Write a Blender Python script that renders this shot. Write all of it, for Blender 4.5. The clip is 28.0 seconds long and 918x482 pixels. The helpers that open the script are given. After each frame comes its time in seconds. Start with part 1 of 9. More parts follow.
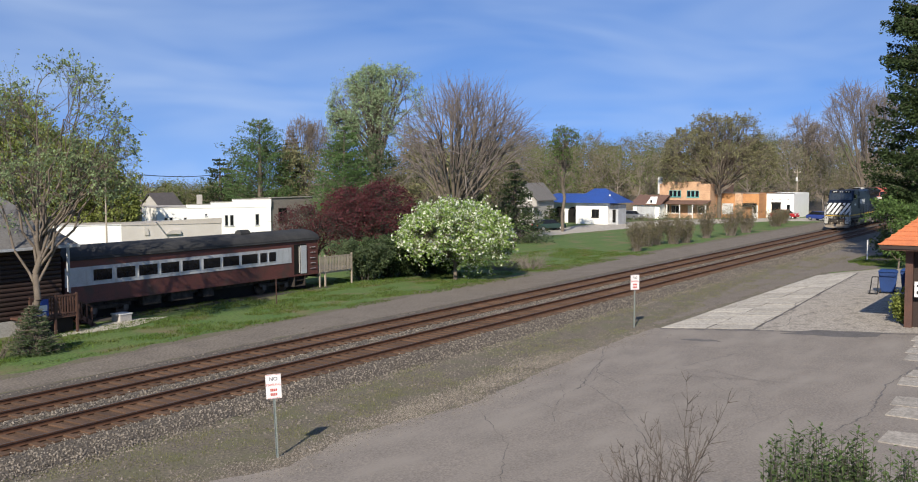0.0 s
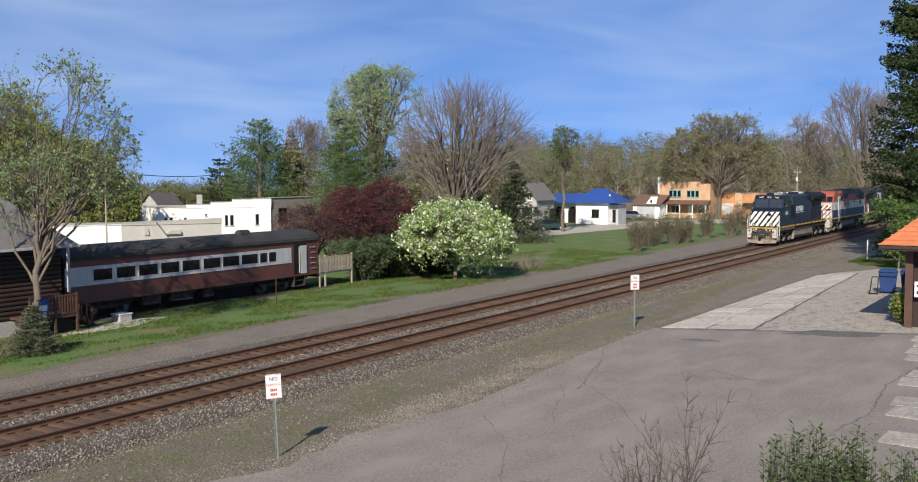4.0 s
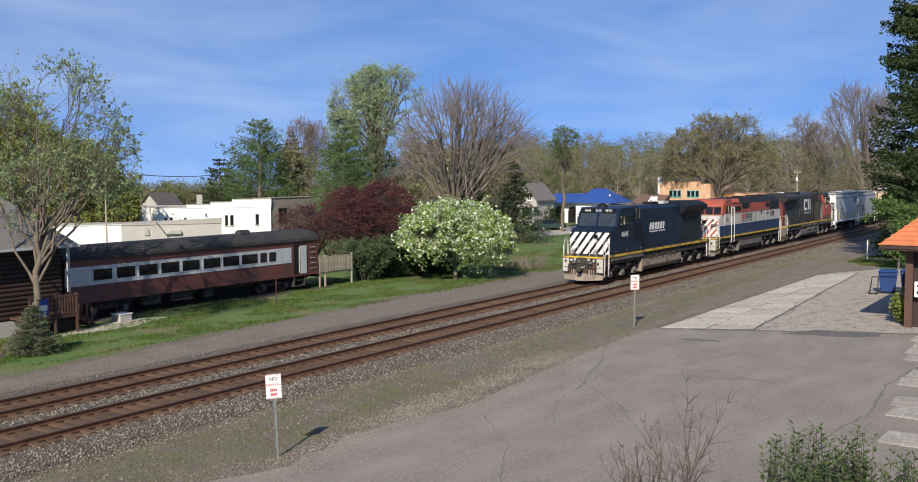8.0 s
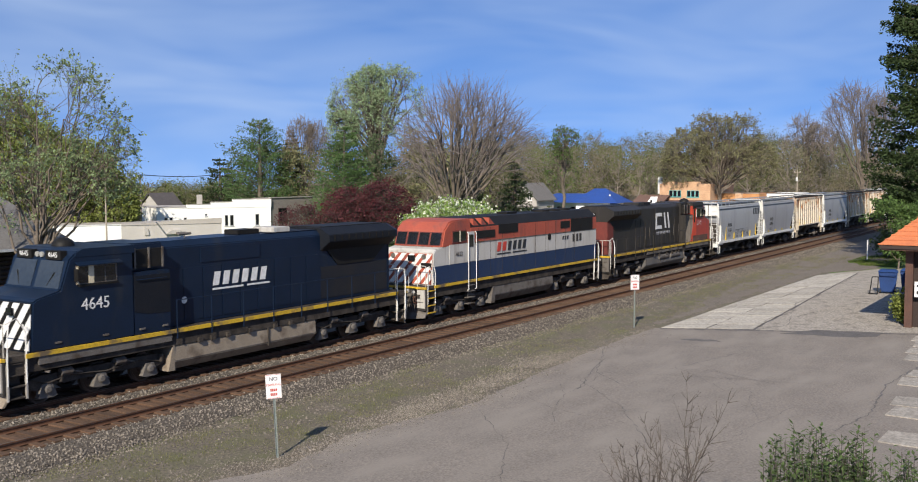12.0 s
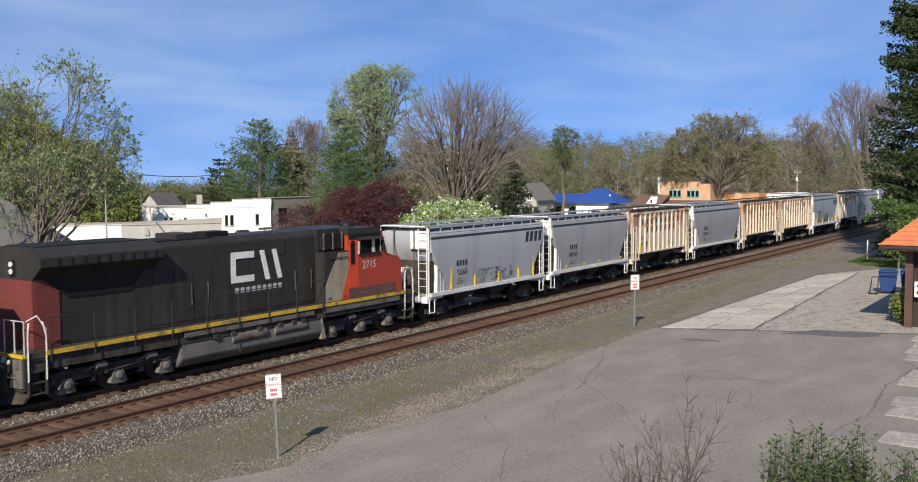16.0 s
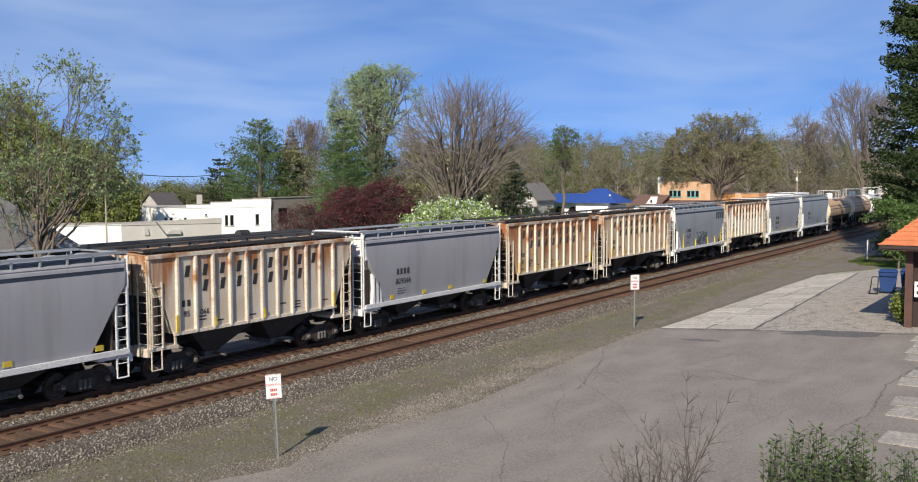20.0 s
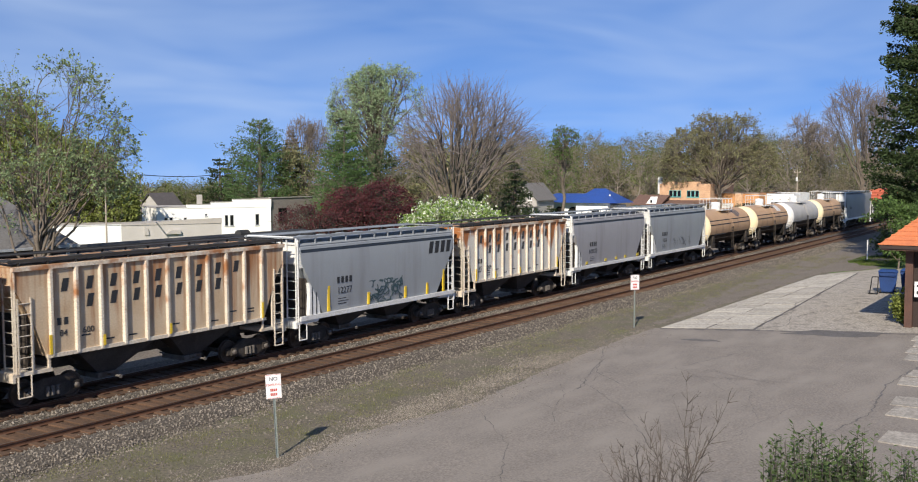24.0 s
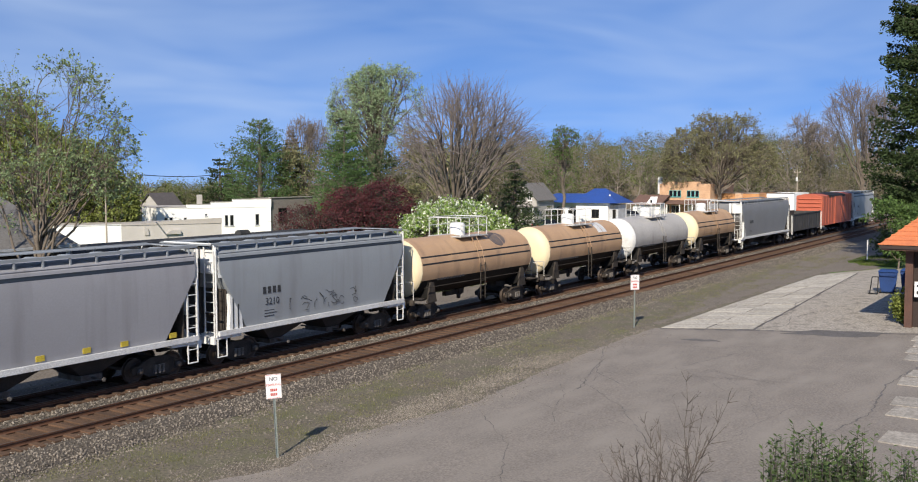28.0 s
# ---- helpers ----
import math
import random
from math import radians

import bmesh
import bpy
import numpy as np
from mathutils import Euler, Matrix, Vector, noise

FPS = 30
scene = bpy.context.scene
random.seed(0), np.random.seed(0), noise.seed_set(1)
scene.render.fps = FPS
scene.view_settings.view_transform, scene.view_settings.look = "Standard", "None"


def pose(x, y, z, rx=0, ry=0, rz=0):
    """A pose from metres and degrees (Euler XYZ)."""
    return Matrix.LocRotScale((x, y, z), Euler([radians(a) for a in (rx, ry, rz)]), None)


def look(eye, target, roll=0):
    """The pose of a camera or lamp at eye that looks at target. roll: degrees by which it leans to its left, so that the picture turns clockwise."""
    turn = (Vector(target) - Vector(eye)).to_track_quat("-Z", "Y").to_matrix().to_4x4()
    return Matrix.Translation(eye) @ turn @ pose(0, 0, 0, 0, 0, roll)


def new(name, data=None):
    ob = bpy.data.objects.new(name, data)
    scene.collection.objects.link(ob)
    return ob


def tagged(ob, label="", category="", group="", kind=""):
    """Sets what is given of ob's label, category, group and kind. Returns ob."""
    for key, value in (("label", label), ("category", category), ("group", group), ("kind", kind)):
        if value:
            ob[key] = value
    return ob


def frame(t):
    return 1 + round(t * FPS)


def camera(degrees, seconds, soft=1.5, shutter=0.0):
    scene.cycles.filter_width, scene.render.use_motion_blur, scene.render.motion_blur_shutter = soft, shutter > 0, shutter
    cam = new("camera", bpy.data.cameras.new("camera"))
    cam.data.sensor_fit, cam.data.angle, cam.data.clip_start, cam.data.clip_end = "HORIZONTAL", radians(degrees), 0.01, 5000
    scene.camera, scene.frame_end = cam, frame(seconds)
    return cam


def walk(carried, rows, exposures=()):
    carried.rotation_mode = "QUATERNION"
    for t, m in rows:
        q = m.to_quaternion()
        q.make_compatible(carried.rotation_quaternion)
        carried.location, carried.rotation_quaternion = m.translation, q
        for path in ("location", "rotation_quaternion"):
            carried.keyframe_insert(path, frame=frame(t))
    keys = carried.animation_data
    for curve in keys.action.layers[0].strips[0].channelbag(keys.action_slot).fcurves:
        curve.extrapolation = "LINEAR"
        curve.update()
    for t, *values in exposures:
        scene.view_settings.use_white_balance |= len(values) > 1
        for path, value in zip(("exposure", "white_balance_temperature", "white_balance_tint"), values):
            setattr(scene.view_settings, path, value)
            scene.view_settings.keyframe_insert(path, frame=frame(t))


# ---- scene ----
cam = camera(49.33, 28.0, soft=1.05, shutter=0.12)
EYE = (0.0, 0.0, 7.66)
YAW, PITCH = radians(33.2074), radians(3.9048)
AIM = (EYE[0] + math.cos(YAW) * math.cos(PITCH), EYE[1] + math.sin(YAW) * math.cos(PITCH), EYE[2] - math.sin(PITCH))
walk(cam, [(0.0, look(EYE, AIM, -0.196)), (28.0, look(EYE, AIM, -0.196))], exposures=[(0.0, 0.28), (28.0, 0.28)])

# ---- light ----
SUN_DIR = Vector((-0.80, -0.27, 0.56)).normalized()
sun = new("sun", bpy.data.lights.new("sun", "SUN"))
sun.data.energy, sun.data.angle, sun.data.color = 5.4, radians(0.53), (1.0, 0.91, 0.78)
sun.matrix_world = look(SUN_DIR * 100, (0, 0, 0))

world = bpy.data.worlds.new("sky")
scene.world = world
world.use_nodes = True
wn, wl = world.node_tree.nodes, world.node_tree.links
sky = wn.new("ShaderNodeTexSky")
sky.sky_type, sky.sun_disc = "NISHITA", False
sky.sun_elevation, sky.sun_rotation = math.asin(SUN_DIR.z), math.atan2(SUN_DIR.x, SUN_DIR.y)
sky.altitude, sky.air_density, sky.dust_density, sky.ozone_density = 200, 1.0, 0.0, 5.0
wco = wn.new("ShaderNodeTexCoord")
lift = wn.new("ShaderNodeVectorMath")
lift.operation = "ADD"
lift.inputs[1].default_value = (0, 0, 0.22)
wl.new(wco.outputs["Generated"], lift.inputs[0])
unit = wn.new("ShaderNodeVectorMath")
unit.operation = "NORMALIZE"
wl.new(lift.outputs[0], unit.inputs[0])
wl.new(unit.outputs[0], sky.inputs[0])
# thin drawn-out cirrus
stretch = wn.new("ShaderNodeMapping")
stretch.inputs["Scale"].default_value = (1.9, 1.9, 9.0)
stretch.inputs["Rotation"].default_value = (radians(4), radians(-5), 0)
wl.new(wco.outputs["Generated"], stretch.inputs[0])
cloud = wn.new("ShaderNodeTexNoise")
cloud.inputs["Scale"].default_value, cloud.inputs["Detail"].default_value = 1.7, 3.2
cloud.inputs["Roughness"].default_value, cloud.inputs["Distortion"].default_value = 0.52, 0.4
wl.new(stretch.outputs[0], cloud.inputs["Vector"])
thin = wn.new("ShaderNodeValToRGB")
thin.color_ramp.elements[0].position, thin.color_ramp.elements[0].color = 0.36, (0, 0, 0, 1)
thin.color_ramp.elements[1].position, thin.color_ramp.elements[1].color = 0.76, (0.55, 0.55, 0.55, 1)
wl.new(cloud.outputs[0], thin.inputs[0])
veil = wn.new("ShaderNodeMix")
veil.data_type = "RGBA"
wl.new(thin.outputs[0], veil.inputs["Factor"])
clear = wn.new("ShaderNodeMix")
clear.data_type, clear.blend_type = "RGBA", "MULTIPLY"
clear.inputs["Factor"].default_value = 1.0
clear.inputs["B"].default_value = (1.04, 1.15, 1.4, 1)
wl.new(sky.outputs[0], clear.inputs["A"])
wl.new(clear.outputs["Result"], veil.inputs["A"])
veil.inputs["B"].default_value = (5.5, 6.8, 9.0, 1)
bg = wn["Background"]
bg.inputs["Strength"].default_value = 0.0855
wl.new(veil.outputs["Result"], bg.inputs["Color"])

# ---- materials ----
MATS = {}


def material(name, base, rough=0.8, metal=0.0, second=None, amount=0.5, scale=3.0, fine=40.0, bump=0.15, third=None,
             third_scale=0.6, third_range=(0.5, 0.7), island=0.0, objrand=0.0, spec=0.5, streak=None, trans=0.0, coat=0.0, fine_amount=0.25, high=None):
    """A surface with a coarse mix of two colours, a fine grain, relief, and stains of a third colour."""
    m = bpy.data.materials.new(name)
    m.use_nodes = True
    nt = m.node_tree
    n, l = nt.nodes, nt.links
    b = n["Principled BSDF"]
    b.inputs["Roughness"].default_value, b.inputs["Metallic"].default_value = rough, metal
    b.inputs["Specular IOR Level"].default_value = spec
    b.inputs["Coat Weight"].default_value = coat
    co = n.new("ShaderNodeTexCoord")
    src = co.outputs["Object"]

    def noise_node(s, det=4.0, vec=None):
        t = n.new("ShaderNodeTexNoise")
        t.inputs["Scale"].default_value, t.inputs["Detail"].default_value = s, det
        l.new(vec or src, t.inputs["Vector"])
        return t.outputs[0]

    def ramp(fac, a, c):
        r = n.new("ShaderNodeMapRange")
        r.inputs["From Min"].default_value, r.inputs["From Max"].default_value = a, c
        l.new(fac, r.inputs["Value"])
        return r.outputs[0]

    def mix(fac, a, c, how="MIX"):
        x = n.new("ShaderNodeMix")
        x.data_type, x.blend_type = "RGBA", how
        for k, v in (("Factor", fac), ("A", a), ("B", c)):
            if isinstance(v, (tuple, list)):
                x.inputs[k].default_value = (*v, 1) if len(v) == 3 else v
            elif isinstance(v, float):
                x.inputs[k].default_value = v
            else:
                l.new(v, x.inputs[k])
        return x.outputs["Result"]

    second = second or tuple(c * 0.72 for c in base)
    col = mix(ramp(noise_node(scale), 0.35, 0.65 + 0.3 * (1 - amount)), tuple(base), tuple(second))
    grain = noise_node(fine, 3.0)
    g = n.new("ShaderNodeMapRange")
    g.inputs["From Min"].default_value, g.inputs["From Max"].default_value = 0.3, 0.7
    g.inputs["To Min"].default_value, g.inputs["To Max"].default_value = 1 - fine_amount, 1 + fine_amount
    l.new(grain, g.inputs["Value"])
    gray = n.new("ShaderNodeCombineColor")
    for k in range(3):
        l.new(g.outputs[0], gray.inputs[k])
    col = mix(1.0, col, gray.outputs[0], "MULTIPLY")
    if third:
        if streak:
            mp = n.new("ShaderNodeMapping")
            mp.inputs["Scale"].default_value = streak
            l.new(src, mp.inputs[0])
            f = noise_node(third_scale, 5.0, mp.outputs[0])
        else:
            f = noise_node(third_scale, 6.0)
        if high:
            # the stain runs down from the top edge
            sep = n.new("ShaderNodeSeparateXYZ")
            l.new(src, sep.inputs[0])
            up = n.new("ShaderNodeMath")
            up.operation = "MULTIPLY_ADD"
            l.new(sep.outputs[2], up.inputs[0])
            up.inputs[1].default_value, up.inputs[2].default_value = high[1], -high[0] * high[1]
            tot = n.new("ShaderNodeMath")
            l.new(f, tot.inputs[0])
            l.new(up.outputs[0], tot.inputs[1])
            f = tot.outputs[0]
        col = mix(ramp(f, *third_range), col, tuple(third))
    if island or objrand:
        if island:
            q = n.new("ShaderNodeNewGeometry").outputs["Random Per Island"]
        else:
            q = n.new("ShaderNodeObjectInfo").outputs["Random"]
        a = island or objrand
        r = n.new("ShaderNodeMapRange")
        r.inputs["To Min"].default_value, r.inputs["To Max"].default_value = 1 - a, 1 + a
        l.new(q, r.inputs["Value"])
        gg = n.new("ShaderNodeCombineColor")
        for k in range(3):
            l.new(r.outputs[0], gg.inputs[k])
        col = mix(1.0, col, gg.outputs[0], "MULTIPLY")
    l.new(col, b.inputs["Base Color"])
    if bump:
        bp = n.new("ShaderNodeBump")
        bp.inputs["Strength"].default_value, bp.inputs["Distance"].default_value = bump, 0.02
        l.new(grain, bp.inputs["Height"])
        l.new(bp.outputs[0], b.inputs["Normal"])
    if trans:
        tr = n.new("ShaderNodeBsdfTranslucent")
        l.new(col, tr.inputs["Color"])
        ms = n.new("ShaderNodeMixShader")
        ms.inputs[0].default_value = trans
        l.new(b.outputs[0], ms.inputs[1])
        l.new(tr.outputs[0], ms.inputs[2])
        l.new(ms.outputs[0], n["Material Output"].inputs["Surface"])
    MATS[name] = m
    return m


def leafy(name, base, second, island=0.35, spec=0.2, trans=0.42):
    return material(name, base, 0.6, second=second, scale=0.7, fine=6, bump=0, island=island, trans=trans, spec=spec)


asphalt = material("asphalt", (0.203, 0.176, 0.148), 0.9, second=(0.165, 0.143, 0.121), scale=0.6, fine=15, fine_amount=0.26, bump=0.3, third=(0.232, 0.204, 0.172), third_scale=0.5, third_range=(0.46, 0.72), streak=(0.5, 1.6, 1))
old_asphalt = material("old_asphalt", (0.33, 0.295, 0.248), 0.9, second=(0.23, 0.205, 0.17), scale=1.6, fine=9, fine_amount=0.4, bump=0.5, third=(0.16, 0.14, 0.115), third_scale=1.6, third_range=(0.55, 0.75))
patch_tar = material("patch_tar", (0.115, 0.105, 0.098), 0.85, scale=2, fine=70, bump=0.3)
concrete = material("concrete", (0.41, 0.376, 0.32), 0.9, second=(0.315, 0.287, 0.24), scale=2.5, fine=10, fine_amount=0.3, bump=0.3, objrand=0.15, third=(0.22, 0.196, 0.16), third_scale=2.2, third_range=(0.54, 0.8))
walk_slab = material("walk_slab", (0.3, 0.272, 0.232), 0.9, second=(0.23, 0.208, 0.176), scale=2.5, fine=10, fine_amount=0.3, bump=0.3, objrand=0.12, third=(0.18, 0.16, 0.135), third_scale=2.2, third_range=(0.54, 0.8))
gravel = material("gravel", (0.132, 0.11, 0.08), 0.95, second=(0.092, 0.077, 0.056), scale=1.2, fine=11, bump=0.9, fine_amount=0.55, third=(0.105, 0.101, 0.05), third_scale=0.8, third_range=(0.44, 0.7))
road_gravel = material("road_gravel", (0.158, 0.133, 0.105), 0.95, second=(0.115, 0.096, 0.076), scale=0.7, fine=10, bump=0.7, fine_amount=0.45)
coach_shade = material("coach_shade", (0.05, 0.043, 0.036), 0.95, second=(0.032, 0.028, 0.025), scale=1.5, fine=14, bump=0.8, fine_amount=0.5)
spill = material("spill", (0.172, 0.151, 0.126), 0.95, second=(0.125, 0.108, 0.089), scale=1.6, fine=12, bump=0.4, fine_amount=0.3, island=0.55)
ballast = material("ballast", (0.085, 0.07, 0.054), 0.95, second=(0.06, 0.049, 0.038), scale=1.5, fine=16, bump=1.0, fine_amount=0.6)
stone_bit = material("stone_bit", (0.165, 0.142, 0.115), 0.9, scale=3, fine=30, bump=0.2, island=0.7)
rust_bed = material("rust_bed", (0.09, 0.047, 0.023), 0.95, second=(0.056, 0.032, 0.018), scale=2.0, fine=18, bump=0.8, fine_amount=0.6)
grass_ground = material("grass_ground", (0.058, 0.115, 0.018), 0.95, second=(0.1, 0.132, 0.031), scale=0.5, fine=8, bump=0.9, fine_amount=0.55, third=(0.14, 0.115, 0.056), third_scale=0.35, third_range=(0.53, 0.7))
grass_blade = leafy("grass_blade", (0.085, 0.15, 0.026), (0.14, 0.14, 0.042), 0.55)
weed_blade = leafy("weed_blade", (0.185, 0.195, 0.075), (0.16, 0.145, 0.065))
rail_steel = material("rail_steel", (0.105, 0.05, 0.028), 0.85, second=(0.06, 0.033, 0.022), scale=2, fine=40, bump=0.2, spec=0.2)
rail_head = material("rail_head", (0.17, 0.135, 0.11), 0.5, 0.7, scale=1, fine=60, bump=0.05)
tie_wood = material("tie_wood", (0.076, 0.042, 0.023), 0.9, second=(0.105, 0.057, 0.03), scale=5, fine=30, bump=0.6, objrand=0.3)
bark = material("bark", (0.16, 0.13, 0.1), 0.95, second=(0.1, 0.08, 0.065), scale=3, fine=20, bump=0.8)
bark_pale = material("bark_pale", (0.2, 0.17, 0.13), 0.95, second=(0.13, 0.108, 0.085), scale=3, fine=20, bump=0.8)
twig = material("twig", (0.21, 0.178, 0.15), 0.95, second=(0.16, 0.132, 0.112), scale=1, fine=10, bump=0)
white_wall = material("white_wall", (0.9, 0.89, 0.84), 0.85, second=(0.84, 0.83, 0.78), scale=0.6, fine=25, bump=0.1, fine_amount=0.06)
dark_glass = material("dark_glass", (0.012, 0.013, 0.015), 0.08, scale=2, fine=10, bump=0, spec=0.4)
steel_galv = material("steel_galv", (0.36, 0.38, 0.36), 0.5, 0.6, scale=6, fine=60, bump=0.1)
leaf_litter = material("leaf_litter", (0.17, 0.13, 0.08), 0.95, second=(0.12, 0.1, 0.06), scale=0.15, fine=3, bump=0.5, fine_amount=0.4)

# ---- mesh building ----
class Shape:
    """Collects corners and faces of one mesh."""

    def __init__(self):
        self.v, self.f = [], []

    def add(self, verts, faces):
        k = len(self.v)
        self.v.extend([tuple(p) for p in verts])
        self.f.extend([tuple(i + k for i in q) for q in faces])
        return self

    def box(self, x0, y0, z0, x1, y1, z1, c=0.0):
        if c <= 0:
            p = [(x, y, z) for z in (z0, z1) for y in (y0, y1) for x in (x0, x1)]
            return self.add(p, [(0, 2, 3, 1), (4, 5, 7, 6), (0, 1, 5, 4), (2, 6, 7, 3), (0, 4, 6, 2), (1, 3, 7, 5)])
        # chamfered along all edges
        p, q = [], {}
        for iz in (0, 1):
            for iy in (0, 1):
                for ix in (0, 1):
                    X, Y, Z = (x0, x1)[ix], (y0, y1)[iy], (z0, z1)[iz]
                    sx, sy, sz = (c, -c)[ix], (c, -c)[iy], (c, -c)[iz]
                    q[ix, iy, iz] = len(p)
                    p += [(X, Y + sy, Z + sz), (X + sx, Y, Z + sz), (X + sx, Y + sy, Z)]
        F = []
        for ix in (0, 1):
            F.append([q[ix, a, b] for a, b in ((0, 0), (0, 1), (1, 1), (1, 0))])
            F.append([q[a, ix, b] + 1 for a, b in ((0, 0), (1, 0), (1, 1), (0, 1))])
            F.append([q[a, b, ix] + 2 for a, b in ((0, 0), (0, 1), (1, 1), (1, 0))])
        for a in (0, 1):
            for b in (0, 1):
                F.append([q[a, b, 0], q[a, b, 1], q[a, b, 1] + 1, q[a, b, 0] + 1])
                F.append([q[a, 0, b], q[a, 1, b], q[a, 1, b] + 2, q[a, 0, b] + 2])
                F.append([q[0, a, b] + 1, q[1, a, b] + 1, q[1, a, b] + 2, q[0, a, b] + 2])
        for k in q.values():
            F.append([k, k + 1, k + 2])
        return self.add(p, F)

    def prism(self, poly, a, b, axis="x"):
        """A polygon of (p, q) pairs drawn out along an axis: x: (y, z), y: (x, z), z: (x, y)."""
        n = len(poly)
        put = {"x": lambda s, p, q: (s, p, q), "y": lambda s, p, q: (p, s, q), "z": lambda s, p, q: (p, q, s)}[axis]
        verts = [put(a, *p) for p in poly] + [put(b, *p) for p in poly]
        faces = [tuple(range(n)), tuple(range(2 * n - 1, n - 1, -1))]
        faces += [(i, (i + 1) % n, n + (i + 1) % n, n + i) for i in range(n)]
        return self.add(verts, faces)

    def loft(self, rings, caps=True):
        """Skin over rings that have the same number of points."""
        n = len(rings[0])
        verts = [p for r in rings for p in r]
        faces = []
        for k in range(len(rings) - 1):
            for i in range(n):
                faces.append((k * n + i, k * n + (i + 1) % n, (k + 1) * n + (i + 1) % n, (k + 1) * n + i))
        if caps:
            faces += [tuple(range(n)), tuple(range((len(rings) - 1) * n, len(rings) * n))]
        return self.add(verts, faces)

    def rod(self, p, q, r, r2=None, n=8):
        p, q = Vector(p), Vector(q)
        d = (q - p).normalized()
        a = d.orthogonal().normalized()
        b = d.cross(a)
        r2 = r if r2 is None else r2
        rings = []
        for c, rr in ((p, r), (q, r2)):
            rings.append([c + (a * math.cos(2 * math.pi * i / n) + b * math.sin(2 * math.pi * i / n)) * rr for i in range(n)])
        return self.loft(rings)

    def tube(self, pts, r, n=6):
        for a, b in zip(pts, pts[1:]):
            self.rod(a, b, r, n=n)
        return self

    def lathe(self, profile, centre, axis, n=16):
        """profile: (distance along the axis, radius) pairs."""
        c, d = Vector(centre), Vector(axis).normalized()
        a = d.orthogonal().normalized()
        b = d.cross(a)
        return self.loft([[c + d * s + (a * math.cos(2 * math.pi * i / n) + b * math.sin(2 * math.pi * i / n)) * max(r, 1e-4) for i in range(n)] for s, r in profile])

    def quad(self, a, b, c, d):
        return self.add([a, b, c, d], [(0, 1, 2, 3)])

    def mesh(self, name, mat=None, smooth=False, bevel=0.0, soft_angle=None):
        me = bpy.data.meshes.new(name)
        me.from_pydata(self.v, [], self.f)
        bm = bmesh.new()
        bm.from_mesh(me)
        bmesh.ops.recalc_face_normals(bm, faces=bm.faces)
        if bevel:
            edges = [e for e in bm.edges if len(e.link_faces) == 2 and e.calc_face_angle(0) > 0.6]
            bmesh.ops.bevel(bm, geom=edges, offset=bevel, segments=2, affect="EDGES", clamp_overlap=True)
        bm.to_mesh(me)
        bm.free()
        if mat:
            me.materials.append(mat)
        if smooth:
            me.shade_smooth()
            if soft_angle:
                me.set_sharp_from_angle(angle=radians(soft_angle))
        return me


def part(name, shape, mat, parent, label="", smooth=False, bevel=0.0, at=None, soft_angle=40):
    me = shape if isinstance(shape, bpy.types.Mesh) else shape.mesh(name, mat, smooth, bevel, soft_angle)
    ob = new(name, me)
    ob.parent = parent
    if at is not None:
        ob.matrix_basis = at if isinstance(at, Matrix) else Matrix.Translation(at)
    return tagged(ob, label) if label else ob


def thing(name, at, label, category, group="", kind=""):
    ob = new(name)
    ob.empty_display_size = 0.3
    ob.matrix_basis = at if isinstance(at, Matrix) else Matrix.Translation(at)
    return tagged(ob, label, category, group, kind)


def solid(name, shape, mat, label, category="", kind="", at=None, smooth=False, bevel=0.0, group=""):
    """A thing or piece of the setting that is one mesh."""
    ob = new(name, shape.mesh(name, mat, smooth, bevel, 40) if isinstance(shape, Shape) else shape)
    if at is not None:
        ob.matrix_basis = at if isinstance(at, Matrix) else Matrix.Translation(at)
    return tagged(ob, label, category, group, kind)


def raw_mesh(name, verts, faces, mat):
    me = bpy.data.meshes.new(name)
    me.from_pydata(verts.tolist() if hasattr(verts, "tolist") else verts, [], faces.tolist() if hasattr(faces, "tolist") else faces)
    me.materials.append(mat)
    return me


def lettering(text, size, mat, depth=0.006):
    """Mesh of written characters, lying in the xz plane facing -y."""
    cu = bpy.data.curves.new("writing", "FONT")
    cu.body, cu.size, cu.extrude, cu.resolution_u = text, size, depth / 2, 2
    cu.align_x, cu.align_y = "CENTER", "CENTER"
    tmp = bpy.data.objects.new("writing", cu)
    scene.collection.objects.link(tmp)
    me = bpy.data.meshes.new_from_object(tmp.evaluated_get(bpy.context.evaluated_depsgraph_get()))
    bpy.data.objects.remove(tmp)
    me.transform(pose(0, 0, 0, 90, 0, 0))
    me.materials.clear()
    me.materials.append(mat)
    return me


